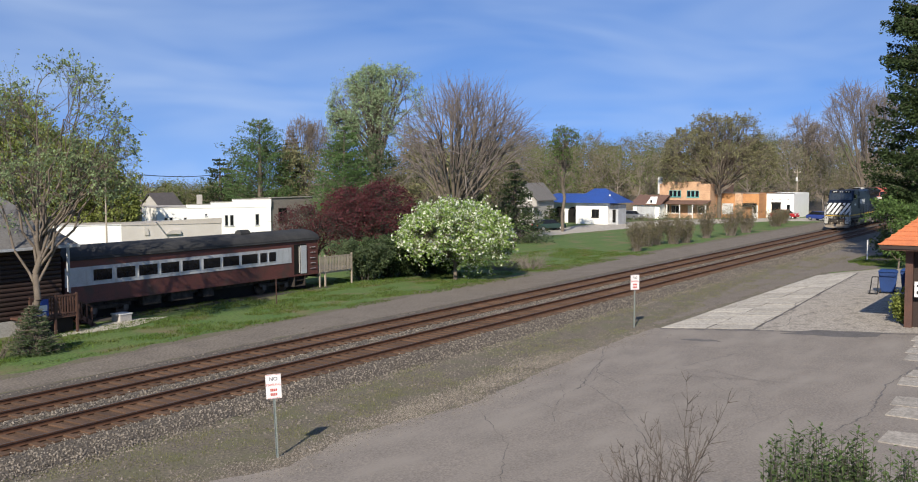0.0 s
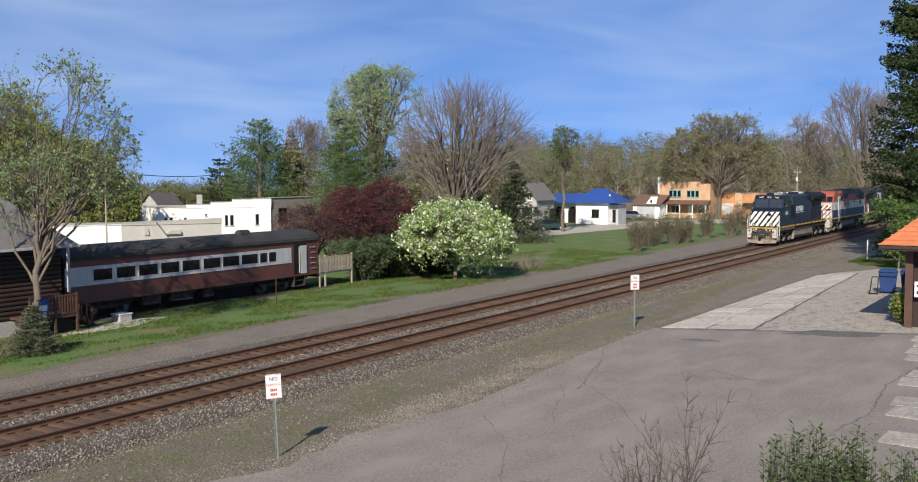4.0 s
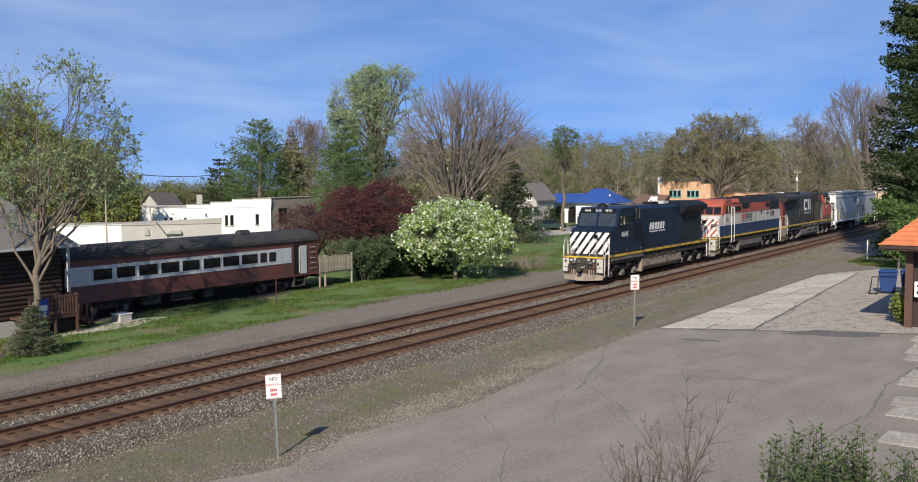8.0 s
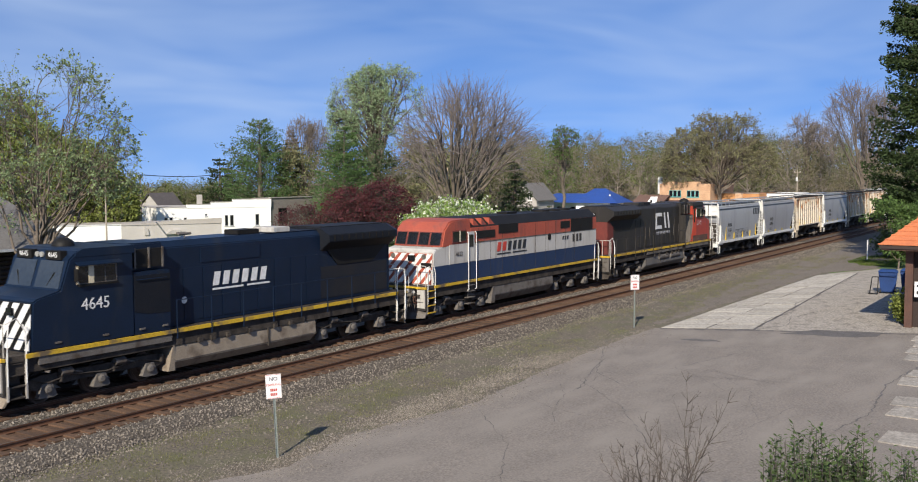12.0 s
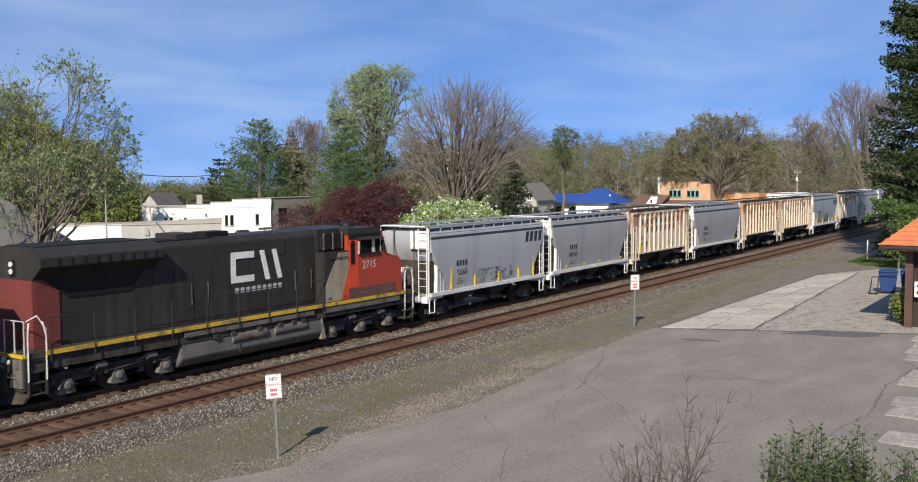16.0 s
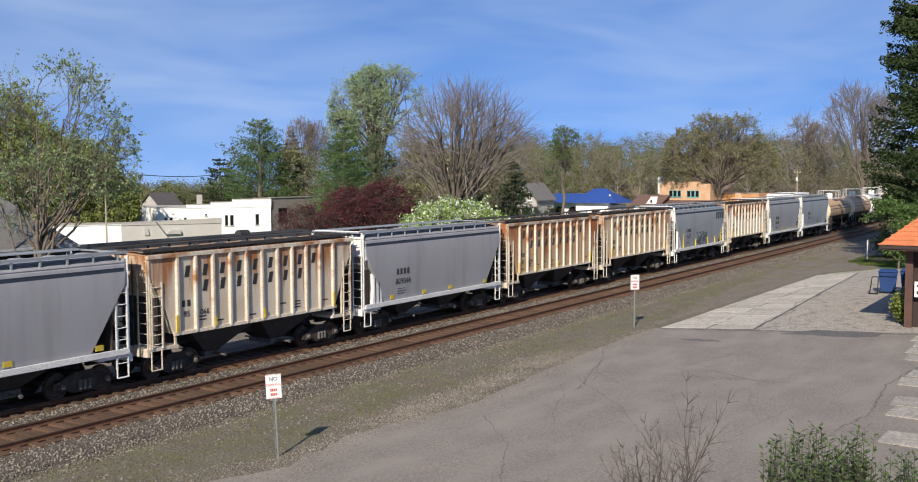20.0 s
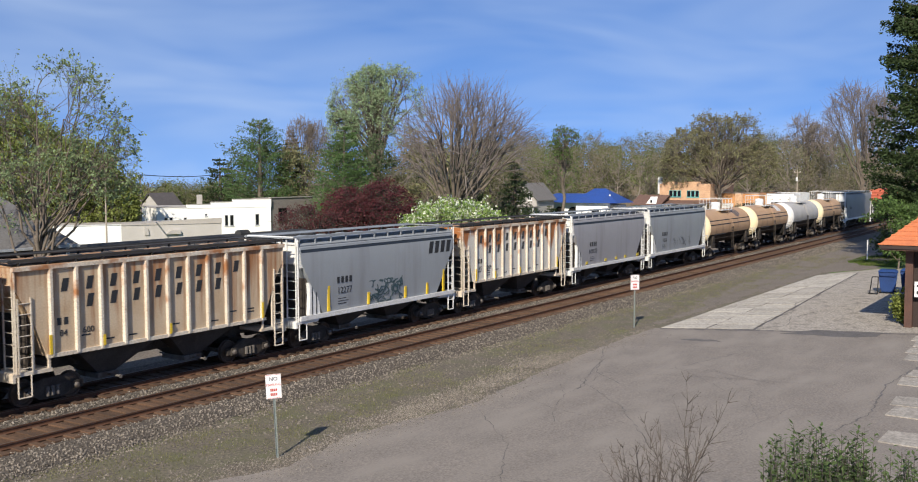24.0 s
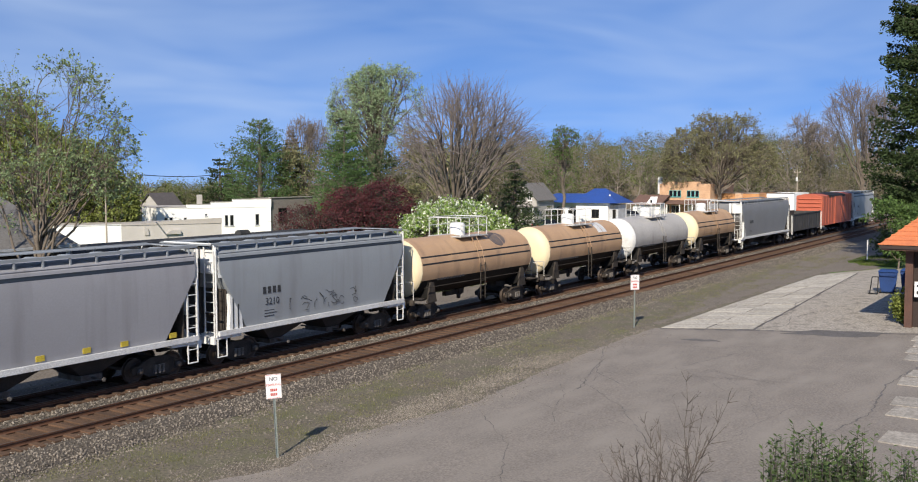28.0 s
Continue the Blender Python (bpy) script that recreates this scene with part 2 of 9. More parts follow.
# ---- plants ----
def tubes_mesh(name, segs, mat, sides=5):
    """One mesh of tapered tubes from (p, q, r0, r1)."""
    if not segs:
        return None
    P = np.array([s[0] for s in segs], float)
    Q = np.array([s[1] for s in segs], float)
    r0 = np.array([s[2] for s in segs])[:, None]
    r1 = np.array([s[3] for s in segs])[:, None]
    d = Q - P
    d /= np.maximum(np.linalg.norm(d, axis=1, keepdims=True), 1e-6)
    ref = np.where(np.abs(d[:, 2:3]) < 0.9, np.array([[0, 0, 1.0]]), np.array([[1.0, 0, 0]]))
    a = np.cross(d, ref)
    a /= np.linalg.norm(a, axis=1, keepdims=True)
    b = np.cross(d, a)
    n = len(segs)
    V = np.zeros((n, 2 * sides, 3))
    for k in range(sides):
        w = 2 * math.pi * k / sides
        off = a * math.cos(w) + b * math.sin(w)
        V[:, k], V[:, sides + k] = P + off * r0, Q + off * r1
    base = (np.arange(n) * 2 * sides)[:, None]
    F = np.concatenate([base + np.array([[k, (k + 1) % sides, sides + (k + 1) % sides, sides + k]]) for k in range(sides)])
    me = raw_mesh(name, V.reshape(-1, 3), F, mat)
    me.shade_smooth()
    return me


def leaves_mesh(name, centres, size, mat, rng, flat=0.0, droop=0.0, aspect=0.6):
    """Small folded leaf quads round the given centres."""
    n = len(centres)
    C = np.asarray(centres, float)
    d = rng.normal(size=(n, 3))
    d[:, 2] *= 1 - flat
    d[:, 2] -= droop
    d /= np.linalg.norm(d, axis=1, keepdims=True)
    e = np.cross(d, rng.normal(size=(n, 3)))
    e /= np.linalg.norm(e, axis=1, keepdims=True)
    s = size * rng.uniform(0.6, 1.4, (n, 1))
    V = np.stack([C - d * s * 0.5, C + e * s * aspect * 0.5, C + d * s * 0.5, C - e * s * aspect * 0.5], 1).reshape(-1, 3)
    F = (np.arange(n) * 4)[:, None] + np.array([[0, 1, 2, 3]])
    return raw_mesh(name, V, F, mat)


def grow(rng, height, radius, trunk_r, first=0.25, limbs=9, forks=(5, 4), lean=(0, 0), up=0.5, stems=1, wob=0.08, droop=0.0, shape=0.55, fan=0.28, min_r=0.006, dome=False):
    """Branches of a broadleaf tree: trunk segments, twig segments and the tips."""
    big, small, tips = [], [], []

    def limb(p, d, length, r, depth, nseg):
        step, pts = length / nseg, [np.array(p, float)]
        for k in range(nseg):
            d = d + rng.normal(size=3) * wob + np.array([0, 0, (up if depth else 0.1) * 0.12 - droop * depth * 0.06])
            d = d / np.linalg.norm(d)
            q = pts[-1] + d * step
            ra, rb = r * (1 - 0.75 * k / nseg), r * (1 - 0.75 * (k + 1) / nseg)
            (big if depth < 2 else small).append((pts[-1], q, max(ra, min_r), max(rb, min_r * 0.7)))
            pts.append(q)
        if depth >= len(forks) + 1:
            tips.append(pts[-1])
            tips.append((pts[-1] + pts[-2]) / 2)
            return
        if depth == 0:
            for k in range(limbs):
                s = first + (1 - first) * (k + rng.uniform(0, 0.9)) / limbs
                i = min(int(s * nseg), nseg - 1)
                q = pts[i] + (pts[i + 1] - pts[i]) * (s * nseg - i)
                w = 2.4 * k + rng.uniform(-0.5, 0.5)
                rise = up + 0.6 * s
                v = np.array([math.cos(w), math.sin(w), rise])
                if dome:
                    v = (pts[i + 1] - pts[i]) / step + 0.55 * np.array([math.cos(w), math.sin(w), 0.1])
                v /= np.linalg.norm(v)
                rel = (s - first) / (1 - first)
                reach = radius * (1 - 0.55 * abs(rel - shape) / max(shape, 1 - shape)) * rng.uniform(0.8, 1.15)
                limb(q, v, reach * (0.5 if dome else 1.15), trunk_r * 0.5 * (1 - 0.6 * rel), 1, 4)
        else:
            for k in range(forks[depth - 1]):
                s = 0.25 + 0.75 * (k + rng.uniform(0, 1)) / forks[depth - 1]
                i = min(int(s * nseg), nseg - 1)
                q = pts[i] + (pts[i + 1] - pts[i]) * min(1, s * nseg - i)
                v = d + rng.normal(size=3) * 0.55
                v /= np.linalg.norm(v)
                limb(q, v, length * rng.uniform(0.4, 0.62), r * 0.42, depth + 1, 3)

    for k in range(stems):
        w = 2 * math.pi * k / stems + 0.4
        sp = 0.0 if stems == 1 else fan * (0.5 + 0.5 * ((k * 7) % 5) / 4)
        if dome:
            w, sp = 2.4 * k, fan * math.sqrt((k + 1.2) / (stems + 1))
            d = np.array([math.cos(w) * sp, math.sin(w) * sp, 1.0])
            root = np.array([0.12 * math.cos(w), 0.12 * math.sin(w), height * 0.2])
            big.append((np.array([0.1 * math.cos(w), 0.1 * math.sin(w), -0.05]), root, trunk_r * 1.4, trunk_r))
            limb(root, d / np.linalg.norm(d), height * 0.8 * (1 - 0.14 * (sp / fan) ** 2), trunk_r, 0, 8)
            continue
        d = np.array([math.cos(w) * sp + lean[0], math.sin(w) * sp + lean[1], 1.0])
        limb((math.cos(w) * sp * 0.4, math.sin(w) * sp * 0.4, -0.05), d / np.linalg.norm(d), height * 0.92, trunk_r, 0, 8)
    ends = np.array([s[1] for s in big + small])
    kz = height / (np.percentile(ends[:, 2], 99.3) if dome else ends[:, 2].max())
    kr = radius / np.percentile(np.hypot(ends[:, 0], ends[:, 1]), 96)
    k3 = np.array([kr, kr, kz])
    big = [(np.array(p) * k3, np.array(q) * k3, a, b) for p, q, a, b in big]
    small = [(np.array(p) * k3, np.array(q) * k3, a, b) for p, q, a, b in small]
    return big, small, [t * k3 for t in tips]


def clumps(rng, T, density, spread):
    """Leaves gathered in small rounded bunches of uneven size at the twig ends."""
    n = rng.integers(max(1, density // 2), density + density // 2 + 1, len(T))
    C = np.repeat(np.asarray(T), n, 0)
    v = rng.normal(size=C.shape)
    v /= np.linalg.norm(v, axis=1, keepdims=True)
    size = np.repeat(rng.uniform(0.6, 1.25, len(T)), n)[:, None]
    return C + v * spread * size * rng.uniform(0.15, 1, (len(C), 1)) ** 0.5 * np.array([1, 1, 0.75])


def tree(x, y, height, radius, leaf, label, seed, trunk_r=0.2, density=6, leaf_size=0.25, spread=0.5, bare=False, wood=None, twigs=None, category="tree",
         name="tree", at_z=0.0, **kw):
    rng = np.random.default_rng(seed)
    big, small, tips = grow(rng, height, radius, trunk_r, **kw)
    root = thing(name, (x, y, at_z), label, category)
    part("trunk", tubes_mesh("trunk", big, wood or bark, 7), None, root)
    part("twig_crown", tubes_mesh("twig_crown", small, twigs or wood or bark, 3), None, root)
    if leaf:
        T = np.array(tips)
        C = clumps(rng, T, density, spread)
        part("crown", leaves_mesh("crown", C, leaf_size, leaf, rng), None, root)
    return root


def crown_tree(x, y, lobes, leaf, label, seed, trunk_r=0.2, fork=(1.5, 3.0), limbs=9, subs=6, twigs=7, twiglets=3, low=-0.3, arch=0.55, min_r=0.012, density=6,
               leaf_size=0.2, spread=0.35, wood=None, twig_mat=None, category="tree", at_z=0.0, leaf_part="crown", kink=0.06, stems=1, scatter=1.0):
    """A tree whose limbs, boughs, twigs and twiglets reach for the rounded lobes of its crown. lobes: (aside, deep, height, half width, half height); aside runs along (0.55, -0.84)."""
    rng = np.random.default_rng(seed)
    big, small, tips = [], [], []

    def curve(a, b, c, r0, r1, n, out):
        """A bowed branch from a over b to c; returns its points."""
        t = np.linspace(0, 1, n + 1)[:, None]
        P = (1 - t) ** 2 * a + 2 * t * (1 - t) * b + t * t * c
        P[1:-1] += rng.normal(size=(n - 1, 3)) * kink * np.linalg.norm(c - a) / n
        R = r0 + (r1 - r0) * t[:, 0]
        for i in range(n):
            out.append((P[i], P[i + 1], max(R[i], min_r), max(R[i + 1], min_r * 0.8)))
        return P

    def on(P, t):
        i = min(int(t * (len(P) - 1)), len(P) - 2)
        return P[i] + (P[i + 1] - P[i]) * (t * (len(P) - 1) - i)

    def unit(v):
        return v / np.linalg.norm(v)

    feet = []
    for k in range(stems):
        w = 2.4 * k + 0.6
        o = np.array([math.cos(w), math.sin(w), 0]) * (0 if stems == 1 else 1)
        top = o * 0.55 * fork[1] * 0.3 + np.array([rng.normal() * 0.1, rng.normal() * 0.1, fork[1]])
        feet.append(curve(o * trunk_r * 0.8 + np.array([0, 0, -0.06]), o * trunk_r + np.array([0, 0, fork[1] * 0.5]), top, trunk_r, trunk_r * 0.8, 5, big))
    for aside, deep, cz, rx, rz in lobes:
        c = np.array([0.55 * aside + 0.84 * deep, -0.84 * aside + 0.55 * deep, cz])
        k3 = np.array([rx, rx, rz])
        w0 = rng.uniform(0, 6.3)
        for i in range(limbs):
            sz = low + (1 - low) * (i + 0.5) / limbs
            w = w0 + 2.4 * i + rng.uniform(-0.3, 0.3)
            d = unit(np.array([math.cos(w) * math.sqrt(max(0, 1 - sz * sz)), math.sin(w) * math.sqrt(max(0, 1 - sz * sz)), sz]) + rng.normal(size=3) * 0.12)
            P0 = feet[i % stems]
            a = on(P0, min(0.999, (fork[0] + (fork[1] - fork[0]) * rng.uniform(0, 1)) / fork[1]))
            e = c + d * k3 * rng.uniform(0.5, 0.66)
            mid = a + (e - a) * np.array([0.5 - 0.5 * arch + 0.15, 0.5 - 0.5 * arch + 0.15, 0.5 + 0.28 * arch])
            L = curve(a, mid, e, trunk_r * 0.42, trunk_r * 0.15, 7, big)
            for j in range(subs):
                d2 = unit(d + rng.normal(size=3) * 0.48 * scatter)
                a2 = on(L, 0.999 if j == 0 else rng.uniform(0.4, 0.98))
                e2 = c + d2 * k3 * rng.uniform(0.72, 0.9)
                m2 = (a2 + e2) / 2 + (e - a) * 0.08 + np.array([0, 0, 0.06 * np.linalg.norm(e2 - a2)])
                S = curve(a2, m2, e2, trunk_r * 0.15, trunk_r * 0.06, 4, small)
                for q in range(twigs):
                    d3 = unit(d2 + rng.normal(size=3) * 0.26 * scatter)
                    a3 = on(S, rng.uniform(0.35, 0.99))
                    e3 = c + d3 * k3 * rng.uniform(0.84, 1.06)
                    T = curve(a3, (a3 + e3) / 2 + (e2 - a2) * 0.06, e3, trunk_r * 0.055, min_r, 3, small)
                    tips.append(e3)
                    size = np.linalg.norm(e3 - a3)
                    for g in range(twiglets):
                        a4 = on(T, rng.uniform(0.3, 0.98))
                        e4 = a4 + unit(unit(e3 - a3) + rng.normal(size=3) * 0.45 * scatter) * size * rng.uniform(0.25, 0.5)
                        small.append((a4, e4, min_r, min_r * 0.6))
                        tips.append(e4)
    root = thing("tree", (x, y, at_z), label, category)
    part("trunk", tubes_mesh("trunk", big, wood or bark, 7), None, root)
    part("twig_crown", tubes_mesh("twig_crown", small, twig_mat or wood or bark, 3), None, root)
    tips = np.array(tips)
    if leaf:
        part(leaf_part, leaves_mesh(leaf_part, clumps(rng, tips, density, spread), leaf_size, leaf, rng), None, root)
    return root, rng, tips


def conifer(x, y, height, radius, leaf, label, seed, tiers=26, per=9, name="conifer", first=0.06, needle=0.3, density=26, droop=0.25, category="tree", wood=None, taper=0.8, aspect=0.3, fluff=0.16):
    rng = np.random.default_rng(seed)
    root = thing(name, (x, y, 0), label, category)
    segs, C = [], []
    segs.append(((0, 0, -0.05), (0, 0, height * 0.5), radius * 0.07 + 0.05, radius * 0.045 + 0.03))
    segs.append(((0, 0, height * 0.5), (0, 0, height * 0.99), radius * 0.045 + 0.03, 0.015))
    br = []
    for k in range(tiers):
        s = first + (0.985 - first) * (k + rng.uniform(-0.3, 0.3)) / tiers
        z = height * s
        reach0 = radius * (1 - s) ** taper * 1.05 + 0.12
        for j in range(per):
            w = rng.uniform(0, 2 * math.pi)
            reach = reach0 * rng.uniform(0.65, 1.12)
            a = np.array([math.cos(w), math.sin(w), 0])
            p0 = np.array([0, 0, z])
            p1 = p0 + a * reach * 0.55 + np.array([0, 0, -droop * reach * 0.3])
            p2 = p0 + a * reach + np.array([0, 0, -droop * reach * 0.3 + 0.1 * reach])
            br += [(p0, p1, 0.03, 0.02), (p1, p2, 0.02, 0.008)]
            m = max(4, int(density * reach / radius))
            t = rng.uniform(0.15, 1, (m, 1)) ** 0.7
            side = np.array([-a[1], a[0], 0])
            c = np.where(t < 0.55, p0 + (p1 - p0) * t / 0.55, p1 + (p2 - p1) * (t - 0.55) / 0.45)
            c = c + side * rng.normal(size=(m, 1)) * fluff * reach * (1.15 - t) + np.array([0, 0, -1]) * np.abs(rng.normal(size=(m, 1))) * 0.1 * reach
            C.append(c)
    part("trunk", tubes_mesh("trunk", segs, wood or bark, 7), None, root)
    part("limb_work", tubes_mesh("limb_work", br, wood or bark, 3), None, root)
    C = np.concatenate(C)
    part("crown", leaves_mesh("crown", C, needle, leaf, rng, flat=0.3, droop=0.25, aspect=aspect), None, root)
    return root


def shrub(x, y, height, radius, leaf, label, seed, stems=14, density=10, leaf_size=0.12, name="shrub", spread=0.16, wood=None, category="shrub", up=1.6, at_z=0.0):
    rng = np.random.default_rng(seed)
    root = thing(name, (x, y, at_z), label, category)
    segs, tips = [], []
    for k in range(stems):
        w = rng.uniform(0, 2 * math.pi)
        d = np.array([math.cos(w), math.sin(w), up + rng.uniform(0, 1.2)])
        d /= np.linalg.norm(d)
        p = np.array([math.cos(w), math.sin(w), 0]) * radius * rng.uniform(0, 0.45) + np.array([0, 0, -0.05])
        length = min(height / max(d[2], 0.3), radius / max(math.hypot(d[0], d[1]), 0.08)) * rng.uniform(0.6, 1.05)
        for i in range(4):
            q = p + d * length / 4
            segs.append((p, q, 0.02 - 0.004 * i, 0.017 - 0.004 * i))
            for j in range(3):
                v = d + rng.normal(size=3) * 0.7
                v /= np.linalg.norm(v)
                e = q + v * min(length * rng.uniform(0.1, 0.26), rng.uniform(0.2, 0.42))
                segs.append((q, e, 0.007, 0.003))
                if i > 0 or rng.uniform() < 0.5:
                    tips += [e, (q + e) / 2]
            p, d = q, d + rng.normal(size=3) * 0.12
            d /= np.linalg.norm(d)
    part("stem_work", tubes_mesh("stem_work", segs, wood or bark, 4), None, root)
    if leaf:
        T = np.array(tips)
        C = np.repeat(T, density, 0) + rng.normal(size=(len(T) * density, 3)) * spread
        C[:, 2] = np.maximum(C[:, 2], 0.04)
        part("crown", leaves_mesh("crown", C, leaf_size, leaf, rng), None, root)
    return root

# ---- ground ----
NEAR_Y, FAR_Y, RAIL_Z = 25.94, 29.50, 0.30


def smooth(a, b, x):
    t = min(1.0, max(0.0, (x - a) / (b - a)))
    return t * t * (3 - 2 * t)


def ground_z(x, y):
    """Level near the tracks, a wooded rise far behind them."""
    d = math.hypot(x, y)
    rise = smooth(205, 330, d) * (8.0 + 2.0 * noise.noise((x * 0.012, y * 0.012, 0)))
    valley = smooth(14, 40, abs(y - 28)) * smooth(-20, 30, y)
    left = 0.35 + 0.65 * smooth(radians(44), radians(28), math.atan2(y, x))
    drop = -0.017 * max(0.0, d - 130) * smooth(radians(39), radians(44), math.atan2(y, x)) * smooth(radians(120), radians(80), math.atan2(y, x))
    return drop + rise * valley * left * smooth(radians(44), radians(38), math.atan2(y, x)) + smooth(200, 280, d) * 0.5 * valley * noise.noise((x * 0.03, y * 0.03, 4))


verts, faces = [(0.0, 0.0, 0.0)], []
radii = [6, 12, 20, 30, 42, 56, 72, 90, 110, 130, 150, 170, 190, 205, 220, 235, 250, 265, 280, 295, 310, 330, 360, 420, 600, 1000, 1800, 3200]
N_ANG = 144
for r in radii:
    for k in range(N_ANG):
        a = 2 * math.pi * k / N_ANG
        x, y = r * math.cos(a), r * math.sin(a)
        verts.append((x, y, ground_z(x, y)))
for k in range(N_ANG):
    faces.append((0, 1 + k, 1 + (k + 1) % N_ANG))
    for j in range(len(radii) - 1):
        a, b = 1 + j * N_ANG, 1 + (j + 1) * N_ANG
        faces.append((a + k, b + k, b + (k + 1) % N_ANG, a + (k + 1) % N_ANG))
ground = tagged(new("ground", raw_mesh("ground", verts, faces, grass_ground)), "green and patchy brown spring grass ground", kind="structure")
ground.data.shade_smooth()
ground.data.materials.append(leaf_litter)
for p in ground.data.polygons:
    d = math.hypot(p.center.x, p.center.y)
    if 188 < d < 600 and p.center.y > 46:
        p.material_index = 1


def ragged(points, step, wobble, seed):
    """A polygon whose edges are broken into uneven steps."""
    rng = random.Random(seed)
    out = []
    for (x0, y0), (x1, y1) in zip(points, points[1:] + points[:1]):
        n = max(1, int(math.hypot(x1 - x0, y1 - y0) / step))
        for i in range(n):
            t = i / n
            out.append((x0 + (x1 - x0) * t + rng.uniform(-wobble, wobble), y0 + (y1 - y0) * t + rng.uniform(-wobble, wobble)))
    return out


def sheet(name, points, z, mat, label, step=0.5, wobble=0.12, seed=1, parent=None):
    sh = Shape().prism(ragged(points, step, wobble, seed), -0.05, z, "z")
    if parent:
        return part(name, sh, mat, parent)
    return solid(name, sh, mat, label, kind="structure")


gravel_strip = sheet("gravel_strip", [(-30, 15.5), (46, 15.5), (90, 18.5), (180, 22.0), (420, 22.0), (420, 36.5), (180, 37.6), (90, 37.4), (52, 37.2), (36, 36.2), (22, 35.3), (-30, 34.5)], 0.006, gravel,
                     "brown-grey gravel with weeds along the railway", 1.0, 0.35, 2)
service_road = sheet("service_road", [(-30, 32.4), (420, 32.4), (420, 35.9), (90, 36.6), (52, 36.4), (36, 35.5), (22, 34.6), (-30, 34)], 0.012, road_gravel,
                     "worn pale gravel service track beside the railway", 1.0, 0.2, 3)
# dark ground laid under the coach, imitating the shade there by its colour
cinder_bed = sheet("cinder_bed", [(30.4, 43.9), (51.5, 43.9), (52.5, 47.8), (30.4, 47.8)], 0.012, coach_shade, "dark ground sheet put in for the shade under the old coach", 0.5, 0.15, 13)
parking_lot = sheet("parking_lot", [(-40, -40), (54, -40), (51.2, 7.2), (48.0, 14.3), (46.0, 18.7), (42, 18.6), (38.5, 18.5), (33, 18.1), (27.6, 17.6), (22.5, 18.5), (19.0, 17.8), (15.5, 19.2), (8, 20.2), (-40, 21)], 0.018,
                    asphalt, "grey weathered asphalt parking lot with cracks", 0.4, 0.09, 4)
old_lot = sheet("old_lot", [(46.5, 17.5), (47.5, 13.0), (50.5, 6.5), (53, -20), (100, -20), (92, 9), (84, 13.0), (83.5, 15.2), (77.5, 17.8)], 0.014, old_asphalt, "pale patched old asphalt by the depot", 0.6, 0.12, 5)
dirt_lot = sheet("dirt_lot", [(46.2, 18.9), (77, 18.4), (84, 15.5), (120, 17.5), (128, 23), (74, 21.4), (58, 20.4)], 0.010, road_gravel, "bare gravel apron between parking lot and railway", 0.8, 0.3, 6)

# concrete slabs of the apron, uneven and joined by dark seams
apron = solid("apron", Shape().prism(ragged([(46.1, 18.4), (48.1, 14.35), (79.3, 15.9), (76, 18.2)], 0.8, 0.06, 7), -0.05, 0.016, "z"), patch_tar, "pale concrete apron of large cracked slabs", kind="structure")
rng = random.Random(5)
for i in range(18):
    t0, t1 = i / 18, (i + 1) / 18
    for j in range(2):
        s0, s1 = j / 2, (j + 1) / 2

        def corner(t, s):
            ax, ay = 46.15 + (76 - 46.15) * t, 18.4 + (18.1 - 18.4) * t
            bx, by = 48.2 + (79.2 - 48.2) * t, 14.45 + (15.95 - 14.45) * t
            return ax + (bx - ax) * s, ay + (by - ay) * s
        c = [corner(t0 + 0.0015, s0 + 0.008), corner(t0 + 0.0015, s1 - 0.008), corner(t1 - 0.0015, s1 - 0.008), corner(t1 - 0.0015, s0 + 0.008)]
        c = [(x + rng.uniform(-0.03, 0.03), y + rng.uniform(-0.03, 0.03)) for x, y in c]
        part("slab", Shape().prism(c, 0.0, 0.028 + rng.uniform(0, 0.012), "z"), concrete, apron)
walkway = solid("walkway", Shape().prism([(24, 2.0), (29.5, 5.1), (50.5, 6.6), (52, 2.0)], -0.05, 0.016, "z"), old_asphalt, "broken concrete walkway along the depot", kind="structure")
for i in range(12):
    x0 = 29.6 + i * 1.72
    for j in range(2):
        w0 = 5.05 + (x0 - 27) * 0.112 - j * 1.75 + rng.uniform(-0.25, 0.12)
        if i in (1, 4, 7) and j == 0:
            continue
        part("slab", Shape().prism([(x0, w0 - 1.7), (x0 + 1.66, w0 - 1.68), (x0 + 1.66 - rng.uniform(0, 0.25), w0 + rng.uniform(-0.1, 0.1)), (x0 + rng.uniform(0, 0.2), w0)], 0, 0.035 + rng.uniform(0, 0.02), "z"), walk_slab, walkway)

# tar patch, holes and cracks
solid("asphalt_patch", Shape().prism(ragged([(47.6, 12.9), (49.6, 11.8), (50.4, 8.9), (48.9, 8.9), (48.0, 10.2)], 0.4, 0.1, 8), 0.0, 0.026, "z"), patch_tar, "dark asphalt patch on the parking lot", kind="structure")
solid("asphalt_patch", Shape().prism(ragged([(43.5, 16.4), (43.9, 16.1), (44.1, 15.2), (43.9, 14.7), (43.6, 15.0), (43.45, 15.8)], 0.2, 0.13, 9), 0.0, 0.024, "z"), patch_tar, "dark worn hole on the parking lot", kind="structure")


